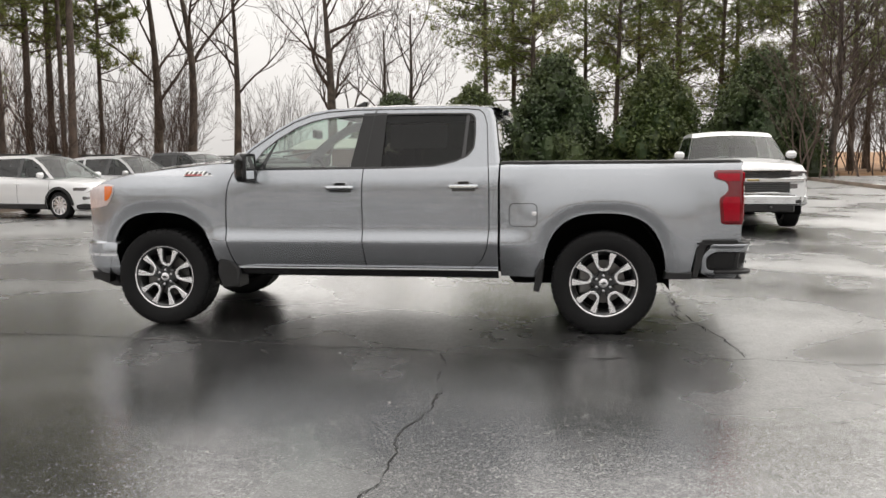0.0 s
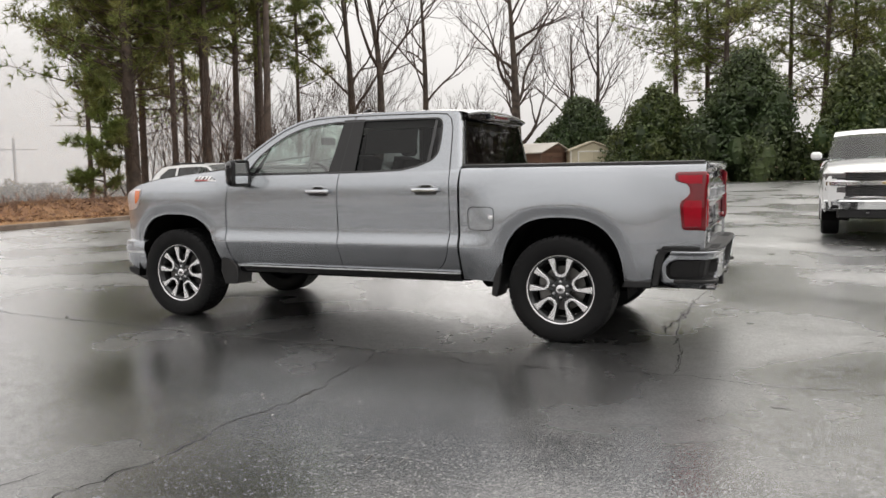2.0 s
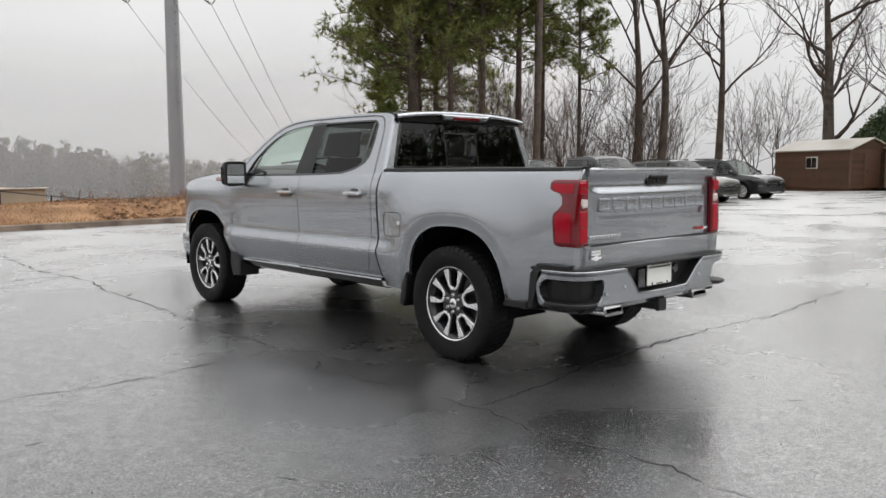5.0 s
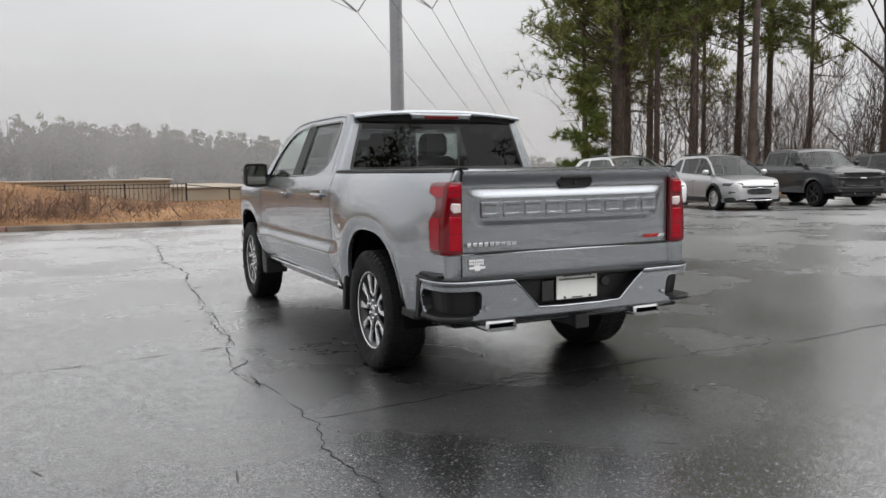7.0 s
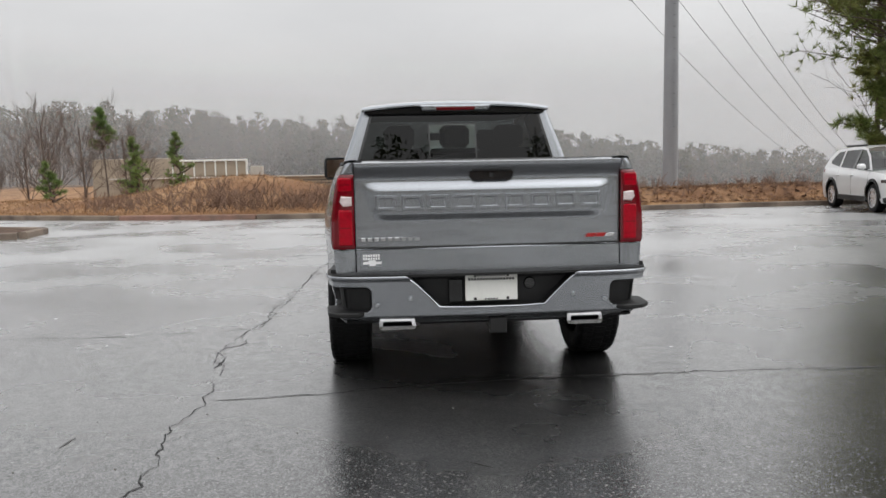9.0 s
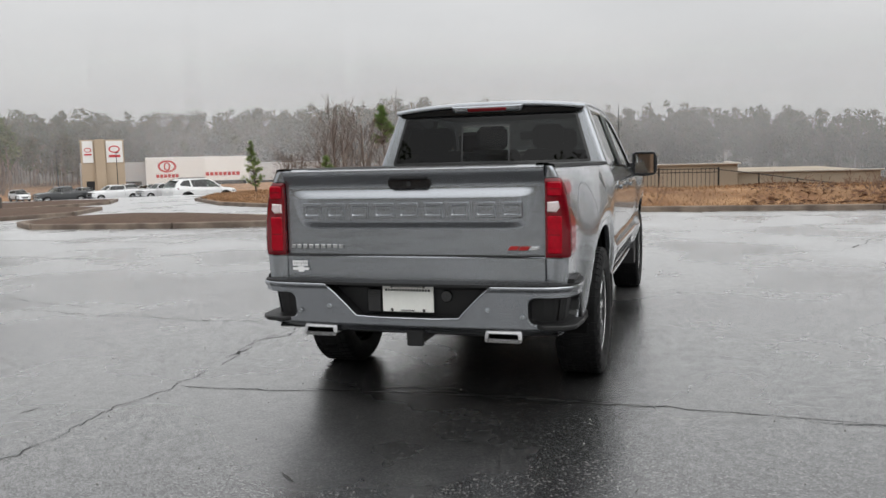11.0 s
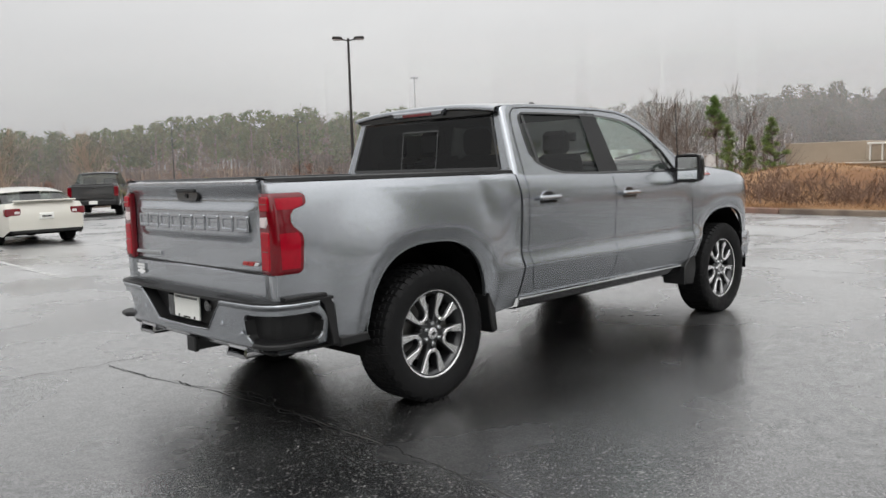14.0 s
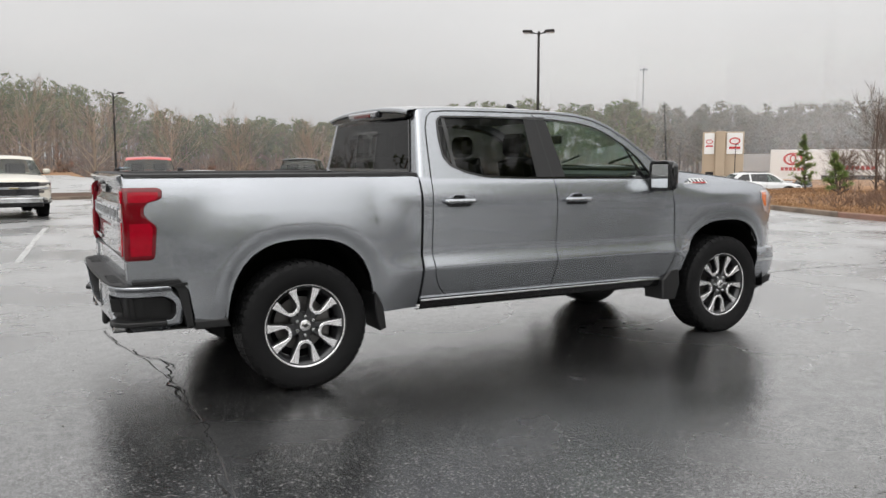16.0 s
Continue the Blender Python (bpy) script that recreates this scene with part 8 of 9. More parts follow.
def leaf_material(name, a, b, rough=0.6, spread=0.42, through=0.3):
    m = material(name, a, rough, 0, 0.35, 0.6, 8, second=b, second_scale=0.35)
    n, l = m.node_tree.nodes, m.node_tree.links
    geo = n.new("ShaderNodeNewGeometry")
    rng = n.new("ShaderNodeMapRange")
    rng.inputs["To Min"].default_value, rng.inputs["To Max"].default_value = 1 - spread, 1 + spread
    l.new(geo.outputs["Random Per Island"], rng.inputs["Value"])
    mx = n.new("ShaderNodeMix")
    mx.data_type, mx.blend_type = "RGBA", "MULTIPLY"
    mx.inputs["Factor"].default_value = 1
    src = n["Principled BSDF"].inputs["Base Color"].links[0].from_socket
    l.new(src, mx.inputs["A"])
    l.new(rng.outputs["Result"], mx.inputs["B"])
    l.new(mx.outputs["Result"], n["Principled BSDF"].inputs["Base Color"])
    # thin leaves let part of the light through
    tl, ms = n.new("ShaderNodeBsdfTranslucent"), n.new("ShaderNodeMixShader")
    ms.inputs["Fac"].default_value = through
    l.new(mx.outputs["Result"], tl.inputs["Color"])
    l.new(n["Principled BSDF"].outputs["BSDF"], ms.inputs[1])
    l.new(tl.outputs["BSDF"], ms.inputs[2])
    l.new(ms.outputs["Shader"], n["Material Output"].inputs["Surface"])
    return m


M_NEEDLE = leaf_material("pine_needles", (0.17, 0.225, 0.06), (0.23, 0.24, 0.08), through=0.42)
M_DARKLEAF_AND_SHADE = leaf_material("dark_evergreen_leaves_and_shade", (0.05, 0.08, 0.03), (0.08, 0.105, 0.04), 0.5, 0.55)
M_LIGHTLEAF = leaf_material("yellow_green_leaves", (0.075, 0.105, 0.03), (0.11, 0.13, 0.045), 0.45)
M_YOUNGPINE = leaf_material("young_pine_needles", (0.17, 0.25, 0.075), (0.22, 0.26, 0.09), through=0.45)
M_OLIVELEAF = leaf_material("olive_bush_leaves", (0.2, 0.19, 0.055), (0.25, 0.22, 0.08), 0.6)


def rand_dir(r, up=0.0):
    while True:
        v = Vector((r.uniform(-1, 1), r.uniform(-1, 1), r.uniform(-1, 1) + up))
        if 0.1 < v.length < 1.8:
            return v.normalized()


def branch(s, p, d, length, rad, depth, r, spread=0.6, droop=0.0, wob=0.18, sides=5, tips=None, kids=(2, 3), minr=0.006):
    """A limb that wanders, thins and forks."""
    n = 5 if depth > 1 else 4
    pts, rads = [p.copy()], [rad]
    q, dd = p.copy(), d.copy()
    spots = []
    for k in range(n):
        dd = (dd + rand_dir(r) * wob + Vector((0, 0, 0.06 - droop))).normalized()
        q = q + dd * length / n
        pts.append(q.copy())
        rads.append(max(minr, rad * (1 - 0.62 * (k + 1) / n)))
        spots.append((q.copy(), dd.copy(), rads[-1]))
    s.tube(pts, rads, sides if rad > 0.03 else 3, caps=False)
    if depth <= 0:
        if tips is not None:
            tips.append((q, dd))
        return
    m = r.randint(*kids)
    for k in range(m):
        c, cd, cr = spots[min(n - 1, 1 + int((n - 1) * (k + r.random()) / m))]
        v = (cd + rand_dir(r, 0.25) * spread * r.uniform(0.8, 1.3)).normalized()
        branch(s, c, v, length * r.uniform(0.5, 0.75), max(minr, cr * r.uniform(0.6, 0.85)), depth - 1, r, spread, droop, wob, sides, tips, kids, minr)
    branch(s, q, (dd + rand_dir(r) * 0.25).normalized(), length * r.uniform(0.6, 0.8), rads[-1], depth - 1, r, spread, droop, wob, sides, tips, kids, minr)


def trunk_line(h, r, lean, bends):
    pts = []
    ox, oy = 0.0, 0.0
    for k in range(9):
        t = k / 8
        ox = lean[0] * t * h + bends * math.sin(2.6 * t + r.random() * 0.2)
        oy = lean[1] * t * h + bends * math.cos(2.1 * t) - bends
        pts.append(Vector((ox, oy, h * t)))
    return pts


def bare_tree(name, label, x, y, z, h, rad, seed, fork=0.4, limbs=9, depth=3, spread=0.75, bend=0.3, red=False, group="", bark=None, twig=None, kids=(2, 3)):
    r = random.Random(seed)
    root = thing(name, label, "tree", Matrix.Translation((x, y, z)), group)
    s = Soup()
    pts = trunk_line(h * 0.8, r, (r.uniform(-0.03, 0.03), r.uniform(-0.03, 0.03)), bend)
    s.tube([pts[0] - Vector((0, 0, 0.4))] + pts, [rad * 1.35] + [max(0.03, rad * (1 - 0.75 * k / 8)) for k in range(9)], 9, caps=False)
    part("trunk", s, bark or M_GREYBARK, root, smooth=60)
    c = Soup()
    tips = []
    for k in range(limbs):
        t = fork + (0.98 - fork) * (k + r.random() * 0.6) / limbs
        i = min(7, int(t * 8))
        p = pts[i].lerp(pts[i + 1], t * 8 - i)
        a = r.random() * 6.283 if k else 0.5
        v = Vector((math.cos(a), math.sin(a), r.uniform(0.55, 1.3))).normalized()
        branch(c, p, v, h * r.uniform(0.2, 0.34) * (1.15 - 0.4 * t), rad * (1 - 0.7 * t) * r.uniform(0.36, 0.6), depth, r, spread, 0.0, 0.2, 5, tips, kids, 0.007)
    part("branchwork", c, twig or M_TWIG, root, smooth=60)
    if red:
        lf = Soup()
        for p, d in tips:
            if r.random() < 0.35:
                for k in range(2):
                    o = p + rand_dir(r) * 0.12
                    u, w = rand_dir(r) * 0.07, rand_dir(r) * 0.05
                    lf.add([tuple(o - u), tuple(o + w), tuple(o + u), tuple(o - w)], [(0, 1, 2, 3)])
        tagged(part("leaves", lf, M_REDLEAF, root, smooth=0), "a few withered red leaves")
    return root


def needle_tuft(s, p, d, size, r, n=16, width=0.052):
    """A brush of long needles at the end of a twig, fanning forwards."""
    for k in range(n):
        v = (d * 0.9 + rand_dir(r)).normalized()
        e = p + v * size * r.uniform(0.7, 1.15)
        w = v.cross(rand_dir(r)).normalized() * size * width
        s.add([tuple(p - w), tuple(p + w), tuple(e)], [(0, 1, 2)])


def pine(x, y, z, h, rad, seed, first=0.42, crown=2.6, tufts=5, label="tall pine with bare lower trunk and ragged green crown", lean=0.02, group="pines behind the lot", m_needle=None, size=0.36, dens=3.4, fine=18, cone=False):
    r = random.Random(seed)
    root = thing("pine_tree", label, "tree", Matrix.Translation((x, y, z)), group)
    s = Soup()
    pts = trunk_line(h, r, (r.uniform(-lean, lean), r.uniform(-lean, lean)), 0.15)
    s.tube([pts[0] - Vector((0, 0, 0.4))] + pts, [rad * 1.25] + [max(0.02, rad * (1 - 0.8 * k / 8)) for k in range(9)], 10, caps=False)
    lb, nd = Soup(), Soup()
    n = int(h * dens)
    for k in range(n):
        t = first + (1 - first) * (k + r.random()) / n
        if t > 1:
            break
        i = min(7, int(t * 8))
        p = pts[i].lerp(pts[i + 1], t * 8 - i)
        a = r.random() * 6.283
        prof = math.sin(min(1.0, (1 - t) / (1 - first) * 1.15 + 0.12) * math.pi * 0.62)
        L = crown * (0.35 + 0.75 * prof) * r.uniform(0.55, 1.15)
        up = r.uniform(-0.08, 0.5)
        if cone:
            L, up = crown * (1.03 - t) / (1 - first) * r.uniform(0.8, 1.1), r.uniform(0.1, 0.45)
        v = Vector((math.cos(a), math.sin(a), up)).normalized()
        q = [p]
        dd = v
        for j in range(3):
            dd = (dd + rand_dir(r) * 0.16 + Vector((0, 0, 0.05))).normalized()
            q.append(q[-1] + dd * L / 3)
        lb.tube(q, [0.045, 0.032, 0.02, 0.008], 4, caps=False)
        if t < first + 0.1 and r.random() < 0.45:
            continue
        for j in range(tufts):
            f = r.uniform(0.3, 1.0) * 3
            i2 = min(2, int(f))
            c = q[i2].lerp(q[i2 + 1], f - i2)
            sd = rand_dir(r, 0.3)
            e = c + sd * L * 0.22 * r.uniform(0.5, 1.2)
            lb.tube([c, e], [0.012, 0.006], 3, caps=False)
            for u in (0.55, 1.0):
                needle_tuft(nd, c.lerp(e, u), ((e - c).normalized() + Vector((0, 0, 0.35))).normalized(), size * r.uniform(0.75, 1.2), r, fine)
        needle_tuft(nd, q[-1], dd, size * 1.1, r, fine)
    part("trunk", s, M_PINEBARK, root, smooth=60)
    part("branchwork", lb, M_PINEBARK, root, smooth=60)
    part("crown", nd, m_needle or M_NEEDLE, root, smooth=0)
    return root


def evergreen(x, y, z, h, w, seed, leaf_m, label, group="dark evergreens beyond the sheds", n=20000, leaf=0.14):
    """A dense rounded evergreen: lobes of overlapping leaves with an uneven outline."""
    r = random.Random(seed)
    root = thing("evergreen_tree", label, "tree", Matrix.Translation((x, y, z)), group)
    part("trunk", Soup().tube([(0, 0, -0.3), (0.05, 0, h * 0.4), (0, 0.05, h * 0.85)], [0.2, 0.13, 0.03], 7), M_GREYBARK, root)
    lobes = []
    for k in range(84):
        t = (k + r.random()) / 84
        rr = w * 0.5 * (lerp_table([(0, 0.95), (0.2, 1.02), (0.5, 0.8), (0.8, 0.42), (1.0, 0.08)], t)) * r.uniform(0.75, 1.22)
        a = k * 2.4 + r.random()
        lobes.append((Vector((math.cos(a) * rr * 0.8, math.sin(a) * rr * 0.8, h * (0.06 + 0.88 * t))), w * r.uniform(0.09, 0.18) * (1.1 - 0.35 * t)))
    lobes += [(Vector((0, 0, h * q)), w * 0.33 * (1.15 - 0.6 * q)) for q in (0.2, 0.4, 0.6, 0.78)]
    s = Soup()
    for k in range(n):
        c, q = lobes[k % len(lobes)]
        d = rand_dir(r, 0.12)
        p = c + d * q * r.uniform(0.72, 1.1) * Vector((1, 1, 1.15)).length / 1.77
        nrm = (d + rand_dir(r) * 0.8).normalized()
        u = nrm.cross(rand_dir(r)).normalized() * leaf * r.uniform(0.6, 1.2)
        v = nrm.cross(u).normalized() * leaf * 0.5
        if p.z < 0.05:
            continue
        s.add([tuple(p - u), tuple(p + v), tuple(p + u * 0.9 + nrm * leaf * 0.15), tuple(p - v)], [(0, 1, 2, 3)])
    part("crown", s, leaf_m, root, smooth=0)
    # dark solid lumps in the lobes paint the shade inside the crown
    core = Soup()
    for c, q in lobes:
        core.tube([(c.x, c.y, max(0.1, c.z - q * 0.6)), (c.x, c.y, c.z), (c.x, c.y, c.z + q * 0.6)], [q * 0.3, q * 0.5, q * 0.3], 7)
    part("inner_shade", core, M_DARKLEAF_AND_SHADE, root, smooth=0)
    return root


def ez(x, y):
    return ground_z(x, y) if x < curb_x(y) or y > 40.5 else lot_z(x, y)


# dark evergreens behind the sheds and the white pickup
EV = [(-9.9, 47.4, 5.9, 6.4, M_DARKLEAF_AND_SHADE), (-4.1, 43.0, 6.0, 6.0, M_LIGHTLEAF), (0.9, 41.6, 7.4, 6.8, M_DARKLEAF_AND_SHADE), (6.8, 41.6, 7.0, 5.8, M_LIGHTLEAF), (12.6, 40.8, 7.2, 7.2, M_DARKLEAF_AND_SHADE), (-12.5, 50.0, 4.2, 4.5, M_LIGHTLEAF)]
for i, (x, y, h, w, mt) in enumerate(EV):
    evergreen(x, y, ez(x, y) - 0.1, h, w, 40 + i, mt, "dense dark green broadleaf evergreen" if mt is M_DARKLEAF_AND_SHADE else "dense yellow-green broadleaf evergreen")

# tall pines
PINES = [(-23.9, 34.2, 18, 0.20, 0.30, 2.2), (-27.5, 35.0, 19, 0.34, 0.36, 3.2), (-26.5, 31.6, 19, 0.34, 0.36, 3.2), (-35.8, 38.0, 18, 0.30, 0.34, 3.2), (-32.5, 30.4, 18, 0.36, 0.26, 3.4), (-29.4, 26.2, 18, 0.42, 0.24, 3.6),
         (-25.6, 22.6, 17, 0.40, 0.36, 4.4), (-25.8, 20.9, 5, 0.08, 0.15, 1.1), (-26.8, 23.6, 17, 0.26, 0.34, 3.4), (-24.2, 23.9, 18, 0.24, 0.36, 3.2), (-28.0, 25.0, 17, 0.24, 0.34, 3.4), (-23.4, 25.4, 18, 0.26, 0.36, 3.0), (-28.4, 22.6, 16, 0.2, 0.32, 2.8), (-25.4, 27.5, 18, 0.22, 0.38, 2.6), (-20.6, 26.4, 19, 0.30, 0.42, 2.6), (-22.5, 28.6, 17, 0.22, 0.46, 2.2)]
for i, (x, y, h, rad, first, cr) in enumerate(PINES):
    full = cr >= 4 or h < 15
    pine(x, y, ez(x, y) - 0.1, h * 1.32, rad * (0.85 if full else 0.68), 60 + i, first / (1.5 if full else 1.15), cr * 1.1, 20 if full else 15, dens=4.2 if full else 3.4, fine=14, size=0.4)
# pines behind the evergreens
for i, (x, y, h, first) in enumerate([(-4.0, 49.5, 19, 0.45), (-2.2, 52.0, 18, 0.4), (-0.7, 47.0, 19, 0.45), (5.0, 52.0, 20, 0.3), (9.0, 50.0, 19, 0.28), (12.5, 54.0, 20, 0.25), (16.5, 50.0, 19, 0.25), (3.0, 56.0, 19, 0.3), (21.0, 52.0, 19, 0.3), (7.0, 57.0, 20, 0.3), (14.5, 58.0, 20, 0.2), (19.0, 60.0, 20, 0.2), (10.5, 61.0, 20, 0.25), (24.0, 58.0, 19, 0.2)]):
    pine(x, y, ez(x, y) - 0.1, h * 1.08, 0.22, 90 + i, first * 0.7, 4.2, 18, fine=13)

# bare trees
BARE = [(-24.1, 40.5, 17, 0.36, 0.36, 8, 0.5, False), (-20.4, 37.1, 17, 0.30, 0.45, 8, 1.0, False), (-20.4, 44.4, 17, 0.28, 0.38, 9, 0.3, False), (-14.5, 47.2, 17, 0.42, 0.2, 12, 0.25, True), (-10.0, 51.0, 15, 0.22, 0.22, 10, 0.25, True), (-12.2, 52.5, 14, 0.2, 0.22, 9, 0.2, True),
        (16.0, 40.0, 13, 0.22, 0.2, 11, 0.3, False), (19.5, 38.0, 13, 0.2, 0.18, 11, 0.3, False), (22.5, 41.0, 14, 0.22, 0.2, 11, 0.3, False), (17.5, 45.0, 14, 0.2, 0.2, 10, 0.3, False), (25.0, 36.0, 13, 0.2, 0.15, 11, 0.3, False), (20.5, 34.5, 11, 0.16, 0.15, 10, 0.3, False)]
for i, (x, y, h, rad, fk, nl, bd, rl) in enumerate(BARE):
    bare_tree("bare_tree", "leafless hardwood with dark forked limbs" if not rl else "leafless spreading hardwood with a few red leaves", x, y, ez(x, y) - 0.1, h, rad, 120 + i, fk, nl, 3, 0.75, bd, rl, "bare trees behind the lot", None, None, (2, 4))

# young pines and bare saplings on the bank
for i, (x, y, h, w, first) in enumerate([(-28.6, -12.3, 4.4, 0.7, 0.6), (-25.2, -10.0, 2.5, 0.9, 0.06), (-25.5, -8.4, 2.6, 0.8, 0.06), (-21.8, -12.0, 1.5, 0.5, 0.06), (-30.0, -11.3, 3.0, 0.9, 0.1), (-33.5, -22.2, 2.9, 0.8, 0.1)]):
    pine(x, y, ez(x, y) - 0.1, h, 0.05, 150 + i, first, w, 4, "young bright green pine on the grassy bank", 0.01, "young pines on the bank", M_YOUNGPINE, 0.17, 11.0, 24, True)
for i, (x, y, h) in enumerate([(-27.8, -14.6, 4.2), (-26.4, -12.5, 3.9), (-31.5, -12.3, 4.9), (-33.0, -17.5, 4.2), (-31.0, -15.5, 4.0), (-36.5, -13.5, 4.6), (-32.5, -19.5, 2.4), (-31.0, -18.2, 2.2)]):
    bare_tree("bare_sapling", "leafless brown sapling on the grassy bank", x, y, ez(x, y) - 0.1, h, 0.055, 170 + i, 0.08, 26, 2, 0.6, 0.08, False, "saplings on the bank", M_SAPLING, M_SAPLING)
# pale bare trees across the lot
for i, (x, y, h) in enumerate([(1.7, -56.0, 6.3), (-2.2, -55.0, 5.6), (5.0, -58.5, 6.4), (-7.5, -56.0, 5.4), (-13.0, -58.0, 5.4), (9.5, -60.0, 6.2), (-19.0, -58.0, 5.0)]):
    bare_tree("bare_tree", "pale leafless ornamental tree across the lot", x, y, lot_z(x, y), h, 0.11, 190 + i, 0.15, 20, 3, 0.5, 0.1, False, "pale bare trees across the lot", M_PALETWIG, M_PALETWIG)
# round bushes
for i, (x, y, h, w) in enumerate([(-21.4, -44.6, 1.4, 2.2), (-19.7, -44.3, 1.25, 1.9)]):
    evergreen(x, y, lot_z(x, y), h, w, 210 + i, M_OLIVELEAF, "clipped yellow-green bush on a lot island", "bushes on the islands", 3500, 0.11)


def thicket(name, label, spots, hmin, hmax, seed, mat, stems=5, depth=2):
    """Many thin bare stems, in one mesh."""
    r = random.Random(seed)
    s = Soup()
    for x, y in spots:
        z = ez(x, y) - 0.1
        for k in range(stems):
            h = r.uniform(hmin, hmax)
            p = Vector((x + r.uniform(-0.5, 0.5), y + r.uniform(-0.5, 0.5), z))
            k2 = 0.35 if hmax > 2 else 2.2
            v = Vector((r.uniform(-k2, k2), r.uniform(-k2, k2), 1)).normalized()
            branch(s, p, v, h * 0.5, 0.016 + 0.006 * h, depth, r, 0.8 if hmax > 2 else 0.5, 0.0, 0.2, 3, None, (2, 3) if hmax > 2 else (1, 2), 0.008 if hmax > 2 else 0.006)
    return tagged(part(name, s, mat, smooth=0), label, "brush", kind="stuff")


r = random.Random(77)
spots = [(r.uniform(-36, -16.5), r.uniform(29, 52)) for k in range(36)]
spots += [(r.uniform(-26, -19), r.uniform(22, 30)) for k in range(9)]
spots = [p for p in spots if p[0] < -17.5 or p[1] > 42]
thicket("undergrowth", "bare brown undergrowth between the pine trunks", spots, 3.5, 7.0, 78, M_TWIG, 4, 3)
spots = [(r.uniform(13, 30), r.uniform(36, 58)) for k in range(75)]
thicket("undergrowth", "bare brown thicket beyond the lot's corner", spots, 4.0, 10.0, 79, M_SAPLING, 2, 3)
spots = []
for k in range(150):
    y = -5.0 + 6.5 * (r.random() + r.random() - 1)
    spots.append((curb_x(y) - r.uniform(1.0, 3.8), y))
thicket("bank_brush", "low tangled brown brush on the bank above the kerb", spots, 0.25, 0.85, 80, M_BRUSH, 5, 2)
spots = []
for k in range(80):
    y = r.uniform(4.0, 14.0)
    spots.append((curb_x(y) - r.uniform(1.5, 7.0), y))
spots += [(r.uniform(-27.0, -20.5), r.uniform(18.5, 26.0)) for k in range(50)]
thicket("bank_brush", "low tangled brown brush and fallen sticks beside the kerb", spots, 0.2, 0.7, 81, M_BRUSH, 4, 2)

# dead grass blades on the banks
gs = Soup()
rg = random.Random(9)
for k in range(60000):
    y = rg.uniform(-24, 16)
    d = 0.25 + 14 * rg.random() ** 1.8
    x = curb_x(y) - d
    z = ground_z(x, y)
    h = rg.uniform(0.03, 0.12)
    a = rg.random() * 6.283
    w = 0.008 + 0.0008 * d
    lx, ly = rg.uniform(-0.12, 0.12), rg.uniform(-0.12, 0.12)
    gs.add([(x - w * math.cos(a), y - w * math.sin(a), z - 0.02), (x + w * math.cos(a), y + w * math.sin(a), z - 0.02), (x + lx, y + ly, z + h)], [(0, 1, 2)])
tagged(part("dead_grass", gs, leaf_material("straw_blades", (0.36, 0.215, 0.11), (0.23, 0.13, 0.07), 0.9), smooth=0), "long tan dead grass on the bank", "grass", kind="stuff")

# leaf litter under the trees
lt = Soup()
for k in range(9000):
    y = rg.uniform(3, 50)
    x = curb_x(min(y, 24)) - 0.3 - 14 * rg.random() ** 1.5
    z = ground_z(x, y) + 0.02
    a, q = rg.random() * 6.283, rg.uniform(0.05, 0.11)
    lt.add([(x + q * math.cos(a), y + q * math.sin(a), z + rg.uniform(0, 0.06)), (x + q * math.cos(a + 2), y + q * math.sin(a + 2), z), (x + q * math.cos(a + 4), y + q * math.sin(a + 4), z + rg.uniform(0, 0.05))], [(0, 1, 2)])
tagged(part("leaf_litter", lt, leaf_material("brown_leaf_litter", (0.11, 0.05, 0.028), (0.07, 0.035, 0.022), 0.9), smooth=0), "brown leaf litter under the pines", "leaf litter", kind="stuff")


